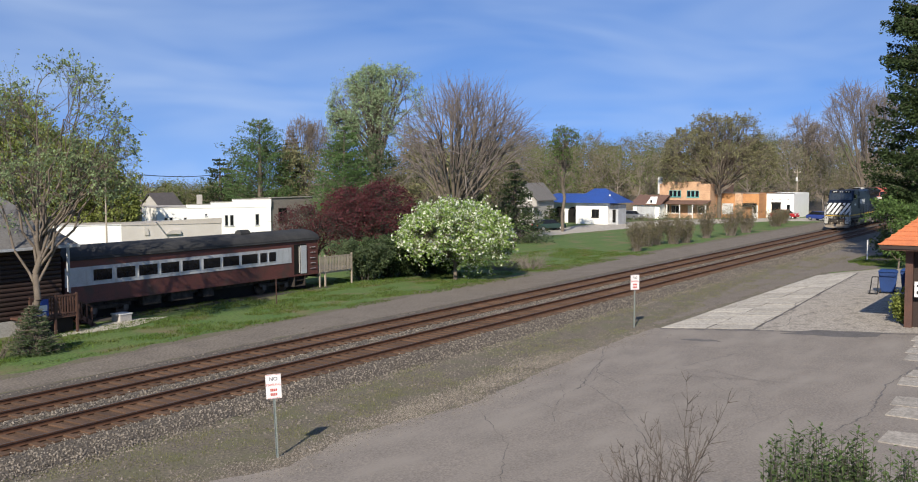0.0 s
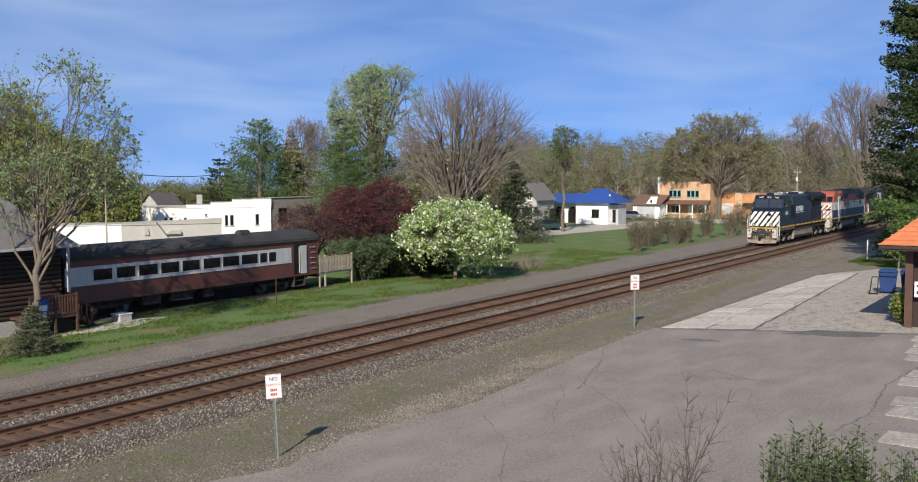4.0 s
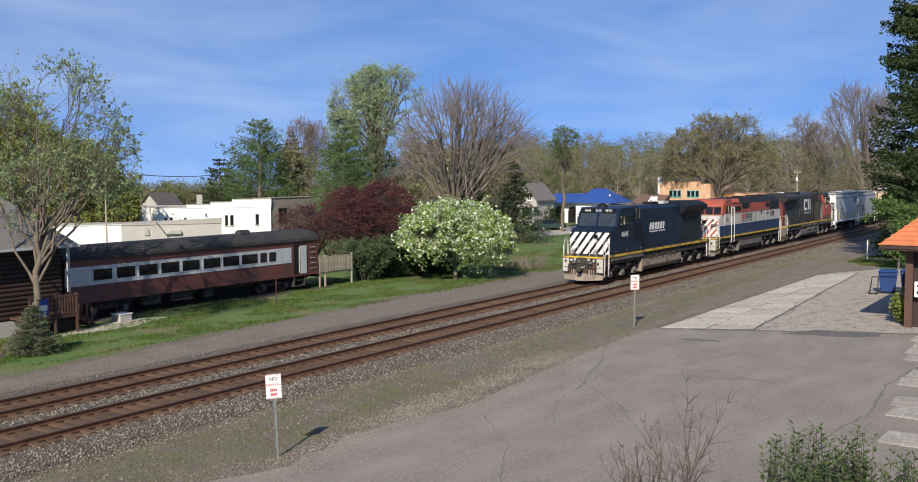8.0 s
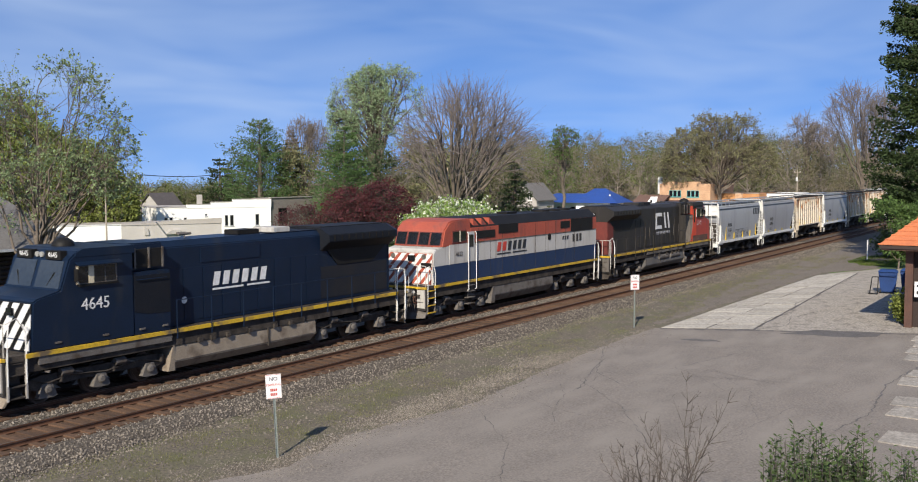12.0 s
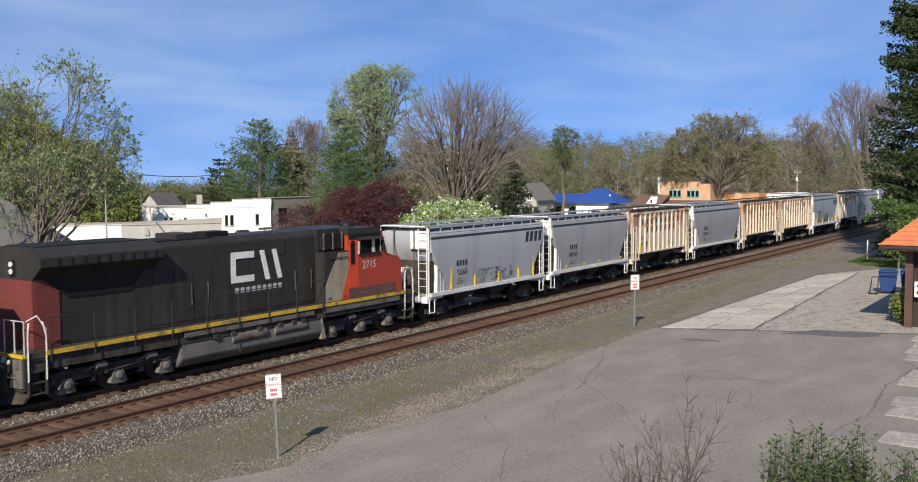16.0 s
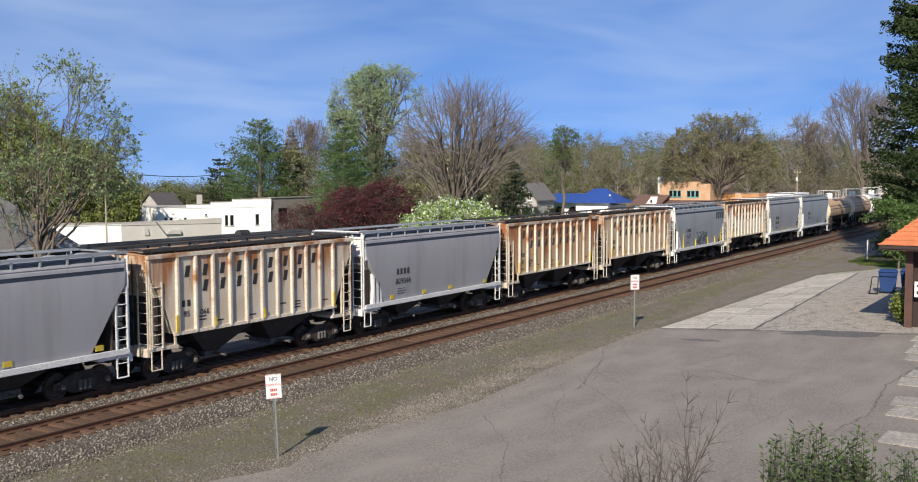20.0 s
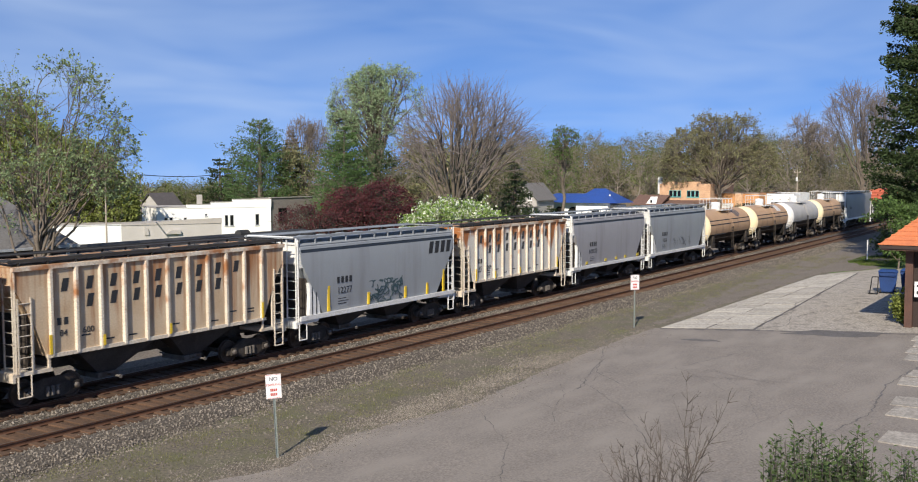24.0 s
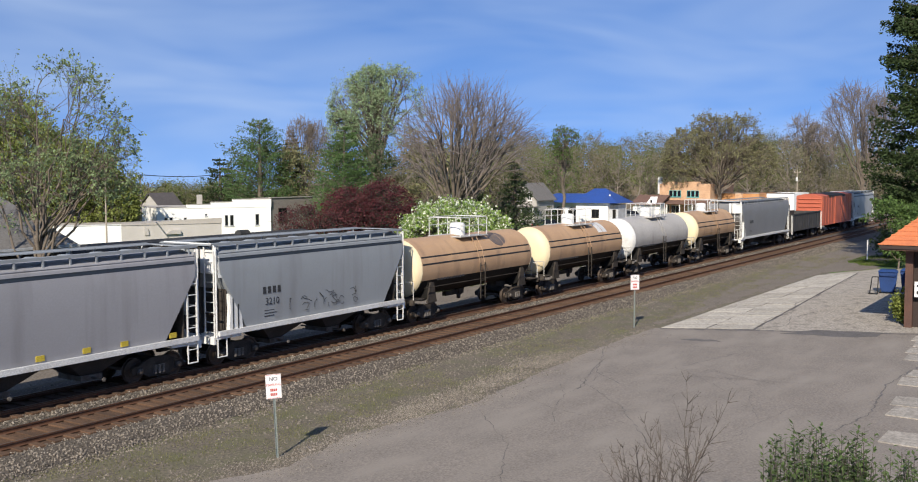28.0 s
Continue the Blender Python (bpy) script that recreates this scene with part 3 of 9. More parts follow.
def crack(points, width, seed, z=0.0225):
    rng = random.Random(seed)
    line = []
    for (x0, y0), (x1, y1) in zip(points, points[1:]):
        n = max(2, int(math.hypot(x1 - x0, y1 - y0) / 0.25))
        for i in range(n):
            line.append(Vector((x0 + (x1 - x0) * i / n + rng.uniform(-0.06, 0.06), y0 + (y1 - y0) * i / n + rng.uniform(-0.06, 0.06))))
    line.append(Vector(points[-1]))
    sh = Shape()
    for a, b in zip(line, line[1:]):
        d = (b - a).normalized()
        s = Vector((-d.y, d.x)) * width * rng.uniform(0.3, 1.0)
        sh.add([(*(a + s), z), (*(a - s), z), (*(b - s), z), (*(b + s), z)], [(0, 1, 2, 3)])
    return solid("crack", sh, patch_tar, "dark crack in the asphalt", kind="structure")


for k, (pts, w) in enumerate([
        ([(37.5, 14.0), (40.2, 13.3), (42.0, 12.9)], 0.03), ([(31.5, 15.6), (35.6, 16.9), (37.5, 17.3)], 0.03), ([(33.0, 14.6), (34.6, 16.4), (36.8, 17.2), (39.5, 18.3)], 0.025),
        ([(25.6, 10.4), (29.8, 13.2), (33.2, 16.5)], 0.02), ([(30.4, 6.7), (33.0, 6.2), (38.0, 6.6), (42.5, 6.1)], 0.045), ([(45.9, 18.3), (46.9, 16.2), (47.85, 14.2), (49.3, 10.8), (50.7, 7.4)], 0.24),
        ([(47.9, 14.3), (50.5, 13.4), (53, 13.9), (57, 13.2)], 0.03), ([(36, 10), (37.2, 12.8), (36.6, 14.8)], 0.02), ([(20, 12), (24, 14.1), (27, 16.9)], 0.02),
        ([(41.5, 17.9), (42.2, 14.2), (42.9, 9.6), (44.0, 7.0)], 0.02), ([(34.5, 16.5), (35.6, 13.5), (36.2, 11.5), (36.8, 8.2)], 0.018)]):
    crack(pts, w * 0.8, k)

r_ = random.Random(91)
for k in range(13):
    x, y, a = r_.uniform(20, 46), r_.uniform(7.5, 16.5), r_.choice((0.15, 1.7, 0.5, 1.25)) + r_.uniform(-0.3, 0.3)
    pts = [(x, y)]
    for i in range(r_.randint(2, 4)):
        a += r_.uniform(-0.35, 0.35)
        d = r_.uniform(0.8, 1.8)
        pts.append((pts[-1][0] + math.cos(a) * d, pts[-1][1] + math.sin(a) * d))
    if max(p[1] for p in pts) < 17.2 and max(p[0] for p in pts) < 47:
        crack(pts, 0.011, 200 + k)

# broken joints of the apron and of the old lot
r_ = random.Random(17)
for k in range(13):
    t = (k + r_.uniform(0.1, 0.9)) / 13
    ax, ay, bx, by = 46.15 + 29.8 * t, 18.4 - 0.3 * t, 48.2 + 31.0 * t, 14.45 + 1.5 * t
    u = r_.uniform(0.45, 1.0)
    crack([(ax, ay - 0.05), ((ax + bx) / 2 + r_.uniform(-0.3, 0.3), (ay + by) / 2), (ax + (bx - ax) * u, ay + (by - ay) * u)], 0.013, 300 + k, 0.044)
crack([(48.3, 14.3), (52, 14.75), (55, 14.4), (59, 15.2), (63, 14.9), (68, 15.6), (74, 15.4), (79, 15.9)], 0.022, 321, 0.0465)
for k in range(9):
    x, y = r_.uniform(50, 66), r_.uniform(9.5, 13.8)
    crack([(x, y), (x + r_.uniform(0.3, 1.2), y - r_.uniform(0.8, 1.6)), (x + r_.uniform(0.8, 2.2), y - r_.uniform(1.8, 3.2))], 0.025, 330 + k, 0.024)

# ---- railway ----
ballast_bed = solid("ballast_bed", Shape().prism([(22.5, -0.03), (24.25, 0.1), (27.4, 0.1), (27.72, 0.07), (28.05, 0.1), (31.1, 0.1), (32.7, -0.03)], -60, 420, "x"), ballast,
                    "grey and rust-stained crushed stone ballast", kind="structure")
rail_profile = [(-0.07, 0), (0.07, 0), (0.07, 0.012), (0.012, 0.035), (0.010, 0.115), (0.036, 0.125), (0.036, 0.155), (0.03, 0.16), (-0.03, 0.16), (-0.036, 0.155), (-0.036, 0.125), (-0.010, 0.115), (-0.012, 0.035), (-0.07, 0.012)]
for name, yc, lab in (("track_near", NEAR_Y, "rusty railway track nearest the parking lot"), ("track_far", FAR_Y, "rusty railway track beside the service road")):
    track = thing(name, (0, yc, 0), lab, "", kind="structure")
    part("bed_stain", Shape().box(-60, -1.22, 0.05, 420, 1.22, 0.112), rust_bed, track, "rust-stained stone between the rails")
    for side in (-0.7525, 0.7525):
        rail = part("rail", Shape().prism([(side + p, RAIL_Z - 0.16 + q) for p, q in rail_profile], -60, 420, "x"), rail_steel, track)
        part("rail_head", Shape().box(-60, side - 0.027, 0.25, 420, side + 0.027, RAIL_Z + 0.003), rail_head, track, "worn bright running surface")

# loose stones on the ballast
rng = np.random.default_rng(11)
octa = np.array([(1, 0, 0), (-1, 0, 0), (0, 1, 0), (0, -1, 0), (0, 0, 1), (0, 0, -1)], float)
octa_f = np.array([(0, 2, 4), (2, 1, 4), (1, 3, 4), (3, 0, 4), (2, 0, 5), (1, 2, 5), (3, 1, 5), (0, 3, 5)])


def stones(name, n, x0, x1, bands, size, label, mat=None):
    """bands: (y0, y1, z0, z1, share)"""
    share = np.array([b[4] for b in bands], float)
    which = rng.choice(len(bands), n, p=share / share.sum())
    B = np.array([b[:4] for b in bands])[which]
    t = rng.uniform(0, 1, n)
    x = x0 + (x1 - x0) * rng.uniform(0, 1, n) ** 1.5
    C = np.stack([x, B[:, 0] + (B[:, 1] - B[:, 0]) * t, B[:, 2] + (B[:, 3] - B[:, 2]) * t], 1)
    S = size * rng.uniform(0.5, 1.5, (n, 1, 1)) * rng.uniform(0.6, 1.2, (n, 1, 3))
    a = rng.uniform(0, 6.3, n)
    V = octa[None] * (1 + rng.uniform(-0.3, 0.3, (n, 6, 3))) * S
    R = np.zeros((n, 3, 3))
    R[:, 0, 0], R[:, 0, 1], R[:, 1, 0], R[:, 1, 1], R[:, 2, 2] = np.cos(a), -np.sin(a), np.sin(a), np.cos(a), 1
    V = np.einsum("nij,nkj->nki", R, V) + C[:, None]
    F = (np.arange(n) * 6)[:, None, None] + octa_f[None]
    return tagged(new(name, raw_mesh(name, V.reshape(-1, 3), F.reshape(-1, 3), mat or stone_bit)), label, "gravel", kind="stuff")


stones("ballast_stones", 50000, 8, 110, [(22.3, 24.3, 0.0, 0.11, 5), (24.3, 24.9, 0.11, 0.11, 1.2), (26.95, 28.5, 0.1, 0.1, 3.5), (30.6, 32.0, 0.1, 0.03, 1.5), (20.5, 22.4, 0.01, 0.0, 0.8)], 0.03, "loose grey ballast stones")

pale_bit = material("pale_bit", (0.17, 0.148, 0.122), 0.9, scale=3, fine=30, bump=0.2, island=0.6)
stones("gravel_bits", 6500, 8, 80, [(18.2, 19.1, 0.012, 0.006, 3), (19.1, 20.0, 0.006, 0.004, 2.5), (20.0, 22.6, 0.004, 0.0, 2), (17.0, 18.2, 0.02, 0.02, 0.7), (32.6, 35.2, 0.016, 0.016, 0.5)], 0.023, "small pale gravel scattered along the asphalt edge", pale_bit)
# pale fine gravel drifting over the ragged edge of the lot, with dark crumbs of asphalt in it
def drift(name, n, line, spread, size, label, mat, seed):
    r = np.random.default_rng(seed)
    P = np.array(line, float)
    t = r.uniform(0, len(P) - 1.001, n)
    i = t.astype(int)
    c = P[i] + (P[i + 1] - P[i]) * (t - i)[:, None] + r.normal(size=(n, 2)) * spread * np.array([1.6, 1.0])
    thick = np.array([noise.noise((a * 0.55, b * 0.9, seed)) for a, b in c])
    c = c[thick > r.uniform(-0.5, 0.35, n)]
    n = len(c)
    S = size * r.uniform(0.4, 1.5, (n, 1, 1)) * r.uniform(0.6, 1.2, (n, 1, 3))
    V = octa[None] * (1 + r.uniform(-0.3, 0.3, (n, 6, 3))) * S + np.concatenate([c, np.full((n, 1), 0.016)], 1)[:, None]
    F = (np.arange(n) * 6)[:, None, None] + octa_f[None]
    return tagged(new(name, raw_mesh(name, V.reshape(-1, 3), F.reshape(-1, 3), mat)), label, "gravel", kind="stuff")


EDGE = [(8, 20.0), (15.5, 19.2), (19.0, 17.9), (22.5, 18.6), (27.6, 17.9), (33, 18.5), (38.5, 18.9), (45, 19.0)]
drift("fine_gravel", 22000, EDGE, 0.6, 0.019, "pale fine gravel spilled over the asphalt edge", spill, 40)
drift("fine_gravel", 14000, [(23.5, 18.9), (28, 18.6), (33.5, 19.2), (37, 19.4)], 0.45, 0.023, "heap of pale gravel washed along the asphalt edge", spill, 41)
drift("asphalt_crumbs", 500, EDGE[2:], 0.45, 0.035, "dark crumbs of broken asphalt", patch_tar, 42)

# grass and weeds
def blades(name, n, x0, x1, y0, y1, mat, label, size, clump, seed, edge=None):
    r = np.random.default_rng(seed)
    k = max(1, n // clump)
    cx, cy = x0 + (x1 - x0) * r.uniform(0, 1, k) ** 1.3, r.uniform(y0, y1, k)
    keep = np.array([noise.noise((a * 0.25, b * 0.5, seed)) > -0.12 for a, b in zip(cx, cy)])
    cx, cy = cx[keep], cy[keep]
    cx, cy = np.repeat(cx, clump), np.repeat(cy, clump)
    m = len(cx)
    C = np.stack([cx + r.normal(size=m) * 0.18, cy + r.normal(size=m) * 0.15, np.zeros(m)], 1)
    a = r.uniform(0, 6.3, m)
    w = np.stack([np.cos(a), np.sin(a), np.zeros(m)], 1) * size * 0.16
    h = np.stack([r.normal(size=m) * 0.4, r.normal(size=m) * 0.4, np.ones(m)], 1) * size * r.uniform(0.5, 1.3, (m, 1))
    V = np.stack([C - w, C + w, C + h], 1).reshape(-1, 3)
    F = (np.arange(m) * 3)[:, None] + np.array([[0, 1, 2]])
    return tagged(new(name, raw_mesh(name, V, F, mat)), label, "grass", kind="stuff")


blades("weeds", 40000, 10, 95, 19.4, 23.0, weed_blade, "sparse low weeds growing in the gravel", 0.06, 16, 3)
blades("grass", 120000, 20, 90, 36.0, 47.0, grass_blade, "short green spring grass", 0.1, 12, 4)

blades("grass", 9000, 86, 97, 14.2, 18.6, grass_blade, "patch of green grass by the marker post", 0.12, 12, 9)

# ---- rolling stock materials ----
navy = material("navy_paint", (0.0065, 0.0145, 0.034), 0.38, spec=0.22, second=(0.0055, 0.012, 0.026), scale=1.0, fine=30, bump=0.02, fine_amount=0.12, third=(0.03, 0.031, 0.032), third_scale=0.8, third_range=(0.58, 0.85), streak=(1.2, 1.2, 0.3))
dusty_navy = material("dusty_navy", (0.013, 0.015, 0.021), 0.6, spec=0.2, second=(0.022, 0.021, 0.021), scale=1.4, fine=20, bump=0.05)
white_paint = material("white_paint", (0.72, 0.72, 0.69), 0.5, second=(0.6, 0.59, 0.55), scale=1.5, fine=20, bump=0.02, fine_amount=0.08)
grimy_white = material("grimy_white", (0.47, 0.455, 0.42), 0.6, second=(0.4, 0.38, 0.34), scale=0.8, fine=18, bump=0.03, fine_amount=0.08, third=(0.19, 0.155, 0.12), third_scale=1.6, third_range=(0.52, 0.82), streak=(2.6, 2.6, 0.14))
yellow_stripe = material("yellow_stripe", (0.56, 0.36, 0.02), 0.55, second=(0.42, 0.26, 0.025), scale=0.8, fine=20, bump=0.02, third=(0.13, 0.095, 0.055), third_scale=1.6, third_range=(0.54, 0.7))
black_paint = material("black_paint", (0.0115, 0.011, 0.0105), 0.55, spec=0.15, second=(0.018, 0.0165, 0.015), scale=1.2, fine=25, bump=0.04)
sooty_black = material("sooty_black", (0.024, 0.022, 0.02), 0.5, spec=0.25, second=(0.034, 0.03, 0.027), scale=0.8, fine=25, bump=0.04, fine_amount=0.12, third=(0.06, 0.052, 0.045), third_scale=1.1, third_range=(0.54, 0.85), streak=(1.8, 1.8, 0.2))
# serves for roof soot and for the painted shade of the cabin side
soot_shade = material("soot_shade", (0.0075, 0.0095, 0.014), 0.6, spec=0.2, second=(0.012, 0.0125, 0.015), scale=1.0, fine=20, bump=0.05)
dull_slash = material("dull_slash", (0.3, 0.25, 0.185), 0.6, second=(0.22, 0.18, 0.13), scale=1.2, fine=20, bump=0.04, third=(0.12, 0.09, 0.065), third_scale=1.4, third_range=(0.52, 0.8), streak=(2.0, 2.0, 0.25))
bright_red = material("bright_red", (0.56, 0.06, 0.018), 0.45, second=(0.46, 0.052, 0.02), scale=1.0, fine=25, bump=0.03, fine_amount=0.1)
mark_ochre = material("mark_ochre", (0.5, 0.38, 0.04), 0.6, scale=2, fine=30, bump=0.0)
underbody = material("underbody", (0.034, 0.029, 0.025), 0.85, spec=0.15, second=(0.085, 0.071, 0.058), scale=2.5, fine=25, bump=0.2)
grime_grey = material("grime_grey", (0.125, 0.112, 0.097), 0.7, second=(0.08, 0.069, 0.06), scale=2.2, fine=25, bump=0.1, third=(0.06, 0.043, 0.03), third_scale=2.2, third_range=(0.5, 0.68))
tan_grime = material("tan_grime", (0.26, 0.215, 0.16), 0.75, second=(0.19, 0.155, 0.115), scale=1.2, fine=25, bump=0.1, third=(0.09, 0.065, 0.045), third_scale=1.6, third_range=(0.52, 0.72))
red_paint = material("red_paint", (0.36, 0.042, 0.02), 0.45, second=(0.26, 0.038, 0.022), scale=1.0, fine=25, bump=0.03, third=(0.12, 0.05, 0.04), third_scale=0.9, third_range=(0.55, 0.8), streak=(1.6, 1.6, 0.3))
# for the third unit's rear: dirt plus the shade of the unit ahead
dull_red = material("dull_red", (0.15, 0.035, 0.028), 0.65, second=(0.1, 0.03, 0.026), scale=1.0, fine=25, bump=0.04, spec=0.25, third=(0.08, 0.04, 0.035), third_scale=1.2, third_range=(0.52, 0.8), streak=(1.6, 1.6, 0.4))
faded_red = material("faded_red", (0.36, 0.075, 0.04), 0.6, second=(0.26, 0.056, 0.036), scale=0.8, fine=25, bump=0.03, third=(0.13, 0.06, 0.05), third_scale=1.2, third_range=(0.55, 0.85), streak=(2.0, 2.0, 0.3))
blue_paint = material("blue_paint", (0.016, 0.034, 0.085), 0.55, spec=0.2, second=(0.022, 0.036, 0.072), scale=1.0, fine=25, bump=0.03, third=(0.07, 0.07, 0.075), third_scale=1.0, third_range=(0.56, 0.85), streak=(2.2, 2.2, 0.25))
hopper_grey = material("hopper_grey", (0.325, 0.335, 0.35), 0.55, second=(0.28, 0.29, 0.305), scale=0.4, fine=25, bump=0.02, fine_amount=0.05, third=(0.215, 0.21, 0.21), third_scale=1.0, third_range=(0.52, 0.86), streak=(2.0, 2.0, 0.16))
hopper_warm = material("hopper_warm", (0.29, 0.288, 0.298), 0.55, second=(0.25, 0.247, 0.257), scale=0.4, fine=25, bump=0.02, fine_amount=0.05, third=(0.185, 0.178, 0.178), third_scale=1.0, third_range=(0.52, 0.86), streak=(2.0, 2.0, 0.16))
hopper_dull = material("hopper_dull", (0.265, 0.285, 0.297), 0.55, second=(0.225, 0.24, 0.252), scale=0.4, fine=25, bump=0.02, fine_amount=0.05, third=(0.175, 0.175, 0.178), third_scale=1.0, third_range=(0.52, 0.86), streak=(2.0, 2.0, 0.16))
sill_white = material("sill_white", (0.62, 0.62, 0.6), 0.55, second=(0.5, 0.49, 0.47), scale=0.9, fine=25, bump=0.03, third=(0.28, 0.25, 0.22), third_scale=1.3, third_range=(0.58, 0.85))
stripe_dark = material("stripe_dark", (0.022, 0.03, 0.04), 0.5, scale=1, fine=25, bump=0.02)
rust_cream = material("rust_cream", (0.55, 0.485, 0.385), 0.7, second=(0.45, 0.35, 0.24), scale=0.9, fine=20, bump=0.06, fine_amount=0.12, third=(0.3, 0.125, 0.045), third_scale=1.8, third_range=(0.46, 0.68), streak=(2.4, 2.4, 0.18), high=(3.5, 0.13))
rust_heavy = material("rust_heavy", (0.47, 0.34, 0.2), 0.75, second=(0.4, 0.24, 0.125), scale=0.8, fine=20, bump=0.08, fine_amount=0.15, third=(0.3, 0.105, 0.032), third_scale=1.5, third_range=(0.38, 0.6), streak=(1.5, 1.5, 0.25), high=(3.2, 0.13))
cream_rib = material("cream_rib", (0.58, 0.52, 0.42), 0.7, second=(0.47, 0.38, 0.28), scale=1.2, fine=20, bump=0.05, third=(0.3, 0.13, 0.05), third_scale=1.6, third_range=(0.54, 0.72), objrand=0.12, high=(3.4, 0.09))
roof_rust = material("roof_rust", (0.36, 0.17, 0.07), 0.85, second=(0.45, 0.34, 0.22), scale=0.9, fine=20, bump=0.1)
tank_tan = material("tank_tan", (0.45, 0.29, 0.165), 0.6, second=(0.36, 0.225, 0.13), scale=0.6, fine=25, bump=0.03, fine_amount=0.08, third=(0.2, 0.13, 0.085), third_scale=0.8, third_range=(0.55, 0.85), streak=(1.4, 1.4, 0.5))
hopper_dim = material("hopper_dim", (0.2, 0.2, 0.205), 0.55, second=(0.17, 0.17, 0.175), scale=0.6, fine=25, bump=0.03, fine_amount=0.08, streak=(1.6, 1.6, 0.3))
tank_cream = material("tank_cream", (0.7, 0.59, 0.38), 0.6, second=(0.6, 0.49, 0.31), scale=0.6, fine=25, bump=0.03, fine_amount=0.06)
tank_grey = material("tank_grey", (0.42, 0.4, 0.37), 0.6, second=(0.34, 0.32, 0.3), scale=0.7, fine=25, bump=0.03, third=(0.22, 0.19, 0.17), third_scale=1.2, third_range=(0.58, 0.82), streak=(1.2, 1.2, 0.5))
rust_steel = material("rust_steel", (0.16, 0.07, 0.04), 0.85, second=(0.1, 0.05, 0.034), scale=2.5, fine=20, bump=0.2)
cab_brown = material("cab_brown", (0.12, 0.055, 0.035), 0.7, second=(0.07, 0.045, 0.034), scale=1.5, fine=20, bump=0.05)
oxide_red = material("oxide_red", (0.43, 0.1, 0.05), 0.65, second=(0.35, 0.08, 0.042), scale=0.7, fine=25, bump=0.05)
car_dark = material("car_dark", (0.034, 0.032, 0.03), 0.7, spec=0.2, second=(0.06, 0.055, 0.05), scale=0.9, fine=25, bump=0.05)
mark_black = material("mark_black", (0.02, 0.022, 0.025), 0.6, scale=2, fine=30, bump=0.0)
mark_grey = material("mark_grey", (0.03, 0.031, 0.034), 0.6, scale=2, fine=30, bump=0.0)
mark_white = material("mark_white", (0.7, 0.7, 0.68), 0.6, scale=2, fine=30, bump=0.0)
mark_pale = material("mark_pale", (0.42, 0.42, 0.43), 0.6, scale=2, fine=30, bump=0.0)
mark_red = material("mark_red", (0.5, 0.05, 0.03), 0.6, scale=2, fine=30, bump=0.0)
mark_yellow = material("mark_yellow", (0.7, 0.48, 0.03), 0.5, scale=2, fine=30, bump=0.0)
mark_teal = material("mark_teal", (0.04, 0.075, 0.085), 0.6, scale=3, fine=30, bump=0.0)
wheel_steel = material("wheel_steel", (0.07, 0.055, 0.045), 0.6, 0.5, second=(0.11, 0.08, 0.06), scale=4, fine=30, bump=0.1)
cab_glass = material("cab_glass", (0.03, 0.036, 0.04), 0.06, second=(0.02, 0.026, 0.03), scale=1.5, fine=10, bump=0, spec=0.8, coat=0.3)
cream_frame = material("cream_frame", (0.6, 0.53, 0.38), 0.6, scale=2, fine=30, bump=0.0)
tank_slate = material("tank_slate", (0.1, 0.096, 0.09), 0.7, second=(0.07, 0.065, 0.06), scale=1.2, fine=25, bump=0.08, third=(0.14, 0.12, 0.1), third_scale=1.3)
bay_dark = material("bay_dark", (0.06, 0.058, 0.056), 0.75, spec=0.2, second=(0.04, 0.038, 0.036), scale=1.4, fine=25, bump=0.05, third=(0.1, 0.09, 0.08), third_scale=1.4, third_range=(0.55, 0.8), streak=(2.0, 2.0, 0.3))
mark_faded = material("mark_faded", (0.1, 0.085, 0.085), 0.6, second=(0.2, 0.14, 0.09), scale=3, fine=20, bump=0.0)
lamp_glow = bpy.data.materials.new("lamp_glow")
lamp_glow.use_nodes = True
lamp_glow.node_tree.nodes["Principled BSDF"].inputs["Base Color"].default_value = (0.2, 0.2, 0.19, 1)
lamp_glow.node_tree.nodes["Principled BSDF"].inputs["Emission Color"].default_value = (1, 0.93, 0.78, 1)
lamp_glow.node_tree.nodes["Principled BSDF"].inputs["Emission Strength"].default_value = 0.12

# ---- shared running gear ----
CARS = []      # thing, place of its front coupler along the train
WHEELS = []


def wheelset_mesh(r):
    sh = Shape()
    for s in (-1, 1):
        prof = [(-0.07, 0.05), (-0.07, r * 0.36), (-0.03, r * 0.4), (-0.03, r * 0.8), (-0.065, r * 0.86), (-0.065, r), (0.045, r + 0.004), (0.055, r + 0.028), (0.07, r + 0.024), (0.07, r * 0.84), (0.03, r * 0.78), (0.02, r * 0.4), (0.07, r * 0.3), (0.07, 0.05)]
        sh.lathe([(-s * d, q) for d, q in prof], (0, s * 0.745, 0), (0, 1, 0), 20)
    sh.rod((0, -1.0, 0), (0, 1.0, 0), 0.075, n=8)
    return sh.mesh("wheelset", wheel_steel, True, soft_angle=35)


SMALL_WHEEL, BIG_WHEEL = wheelset_mesh(0.43), wheelset_mesh(0.52)

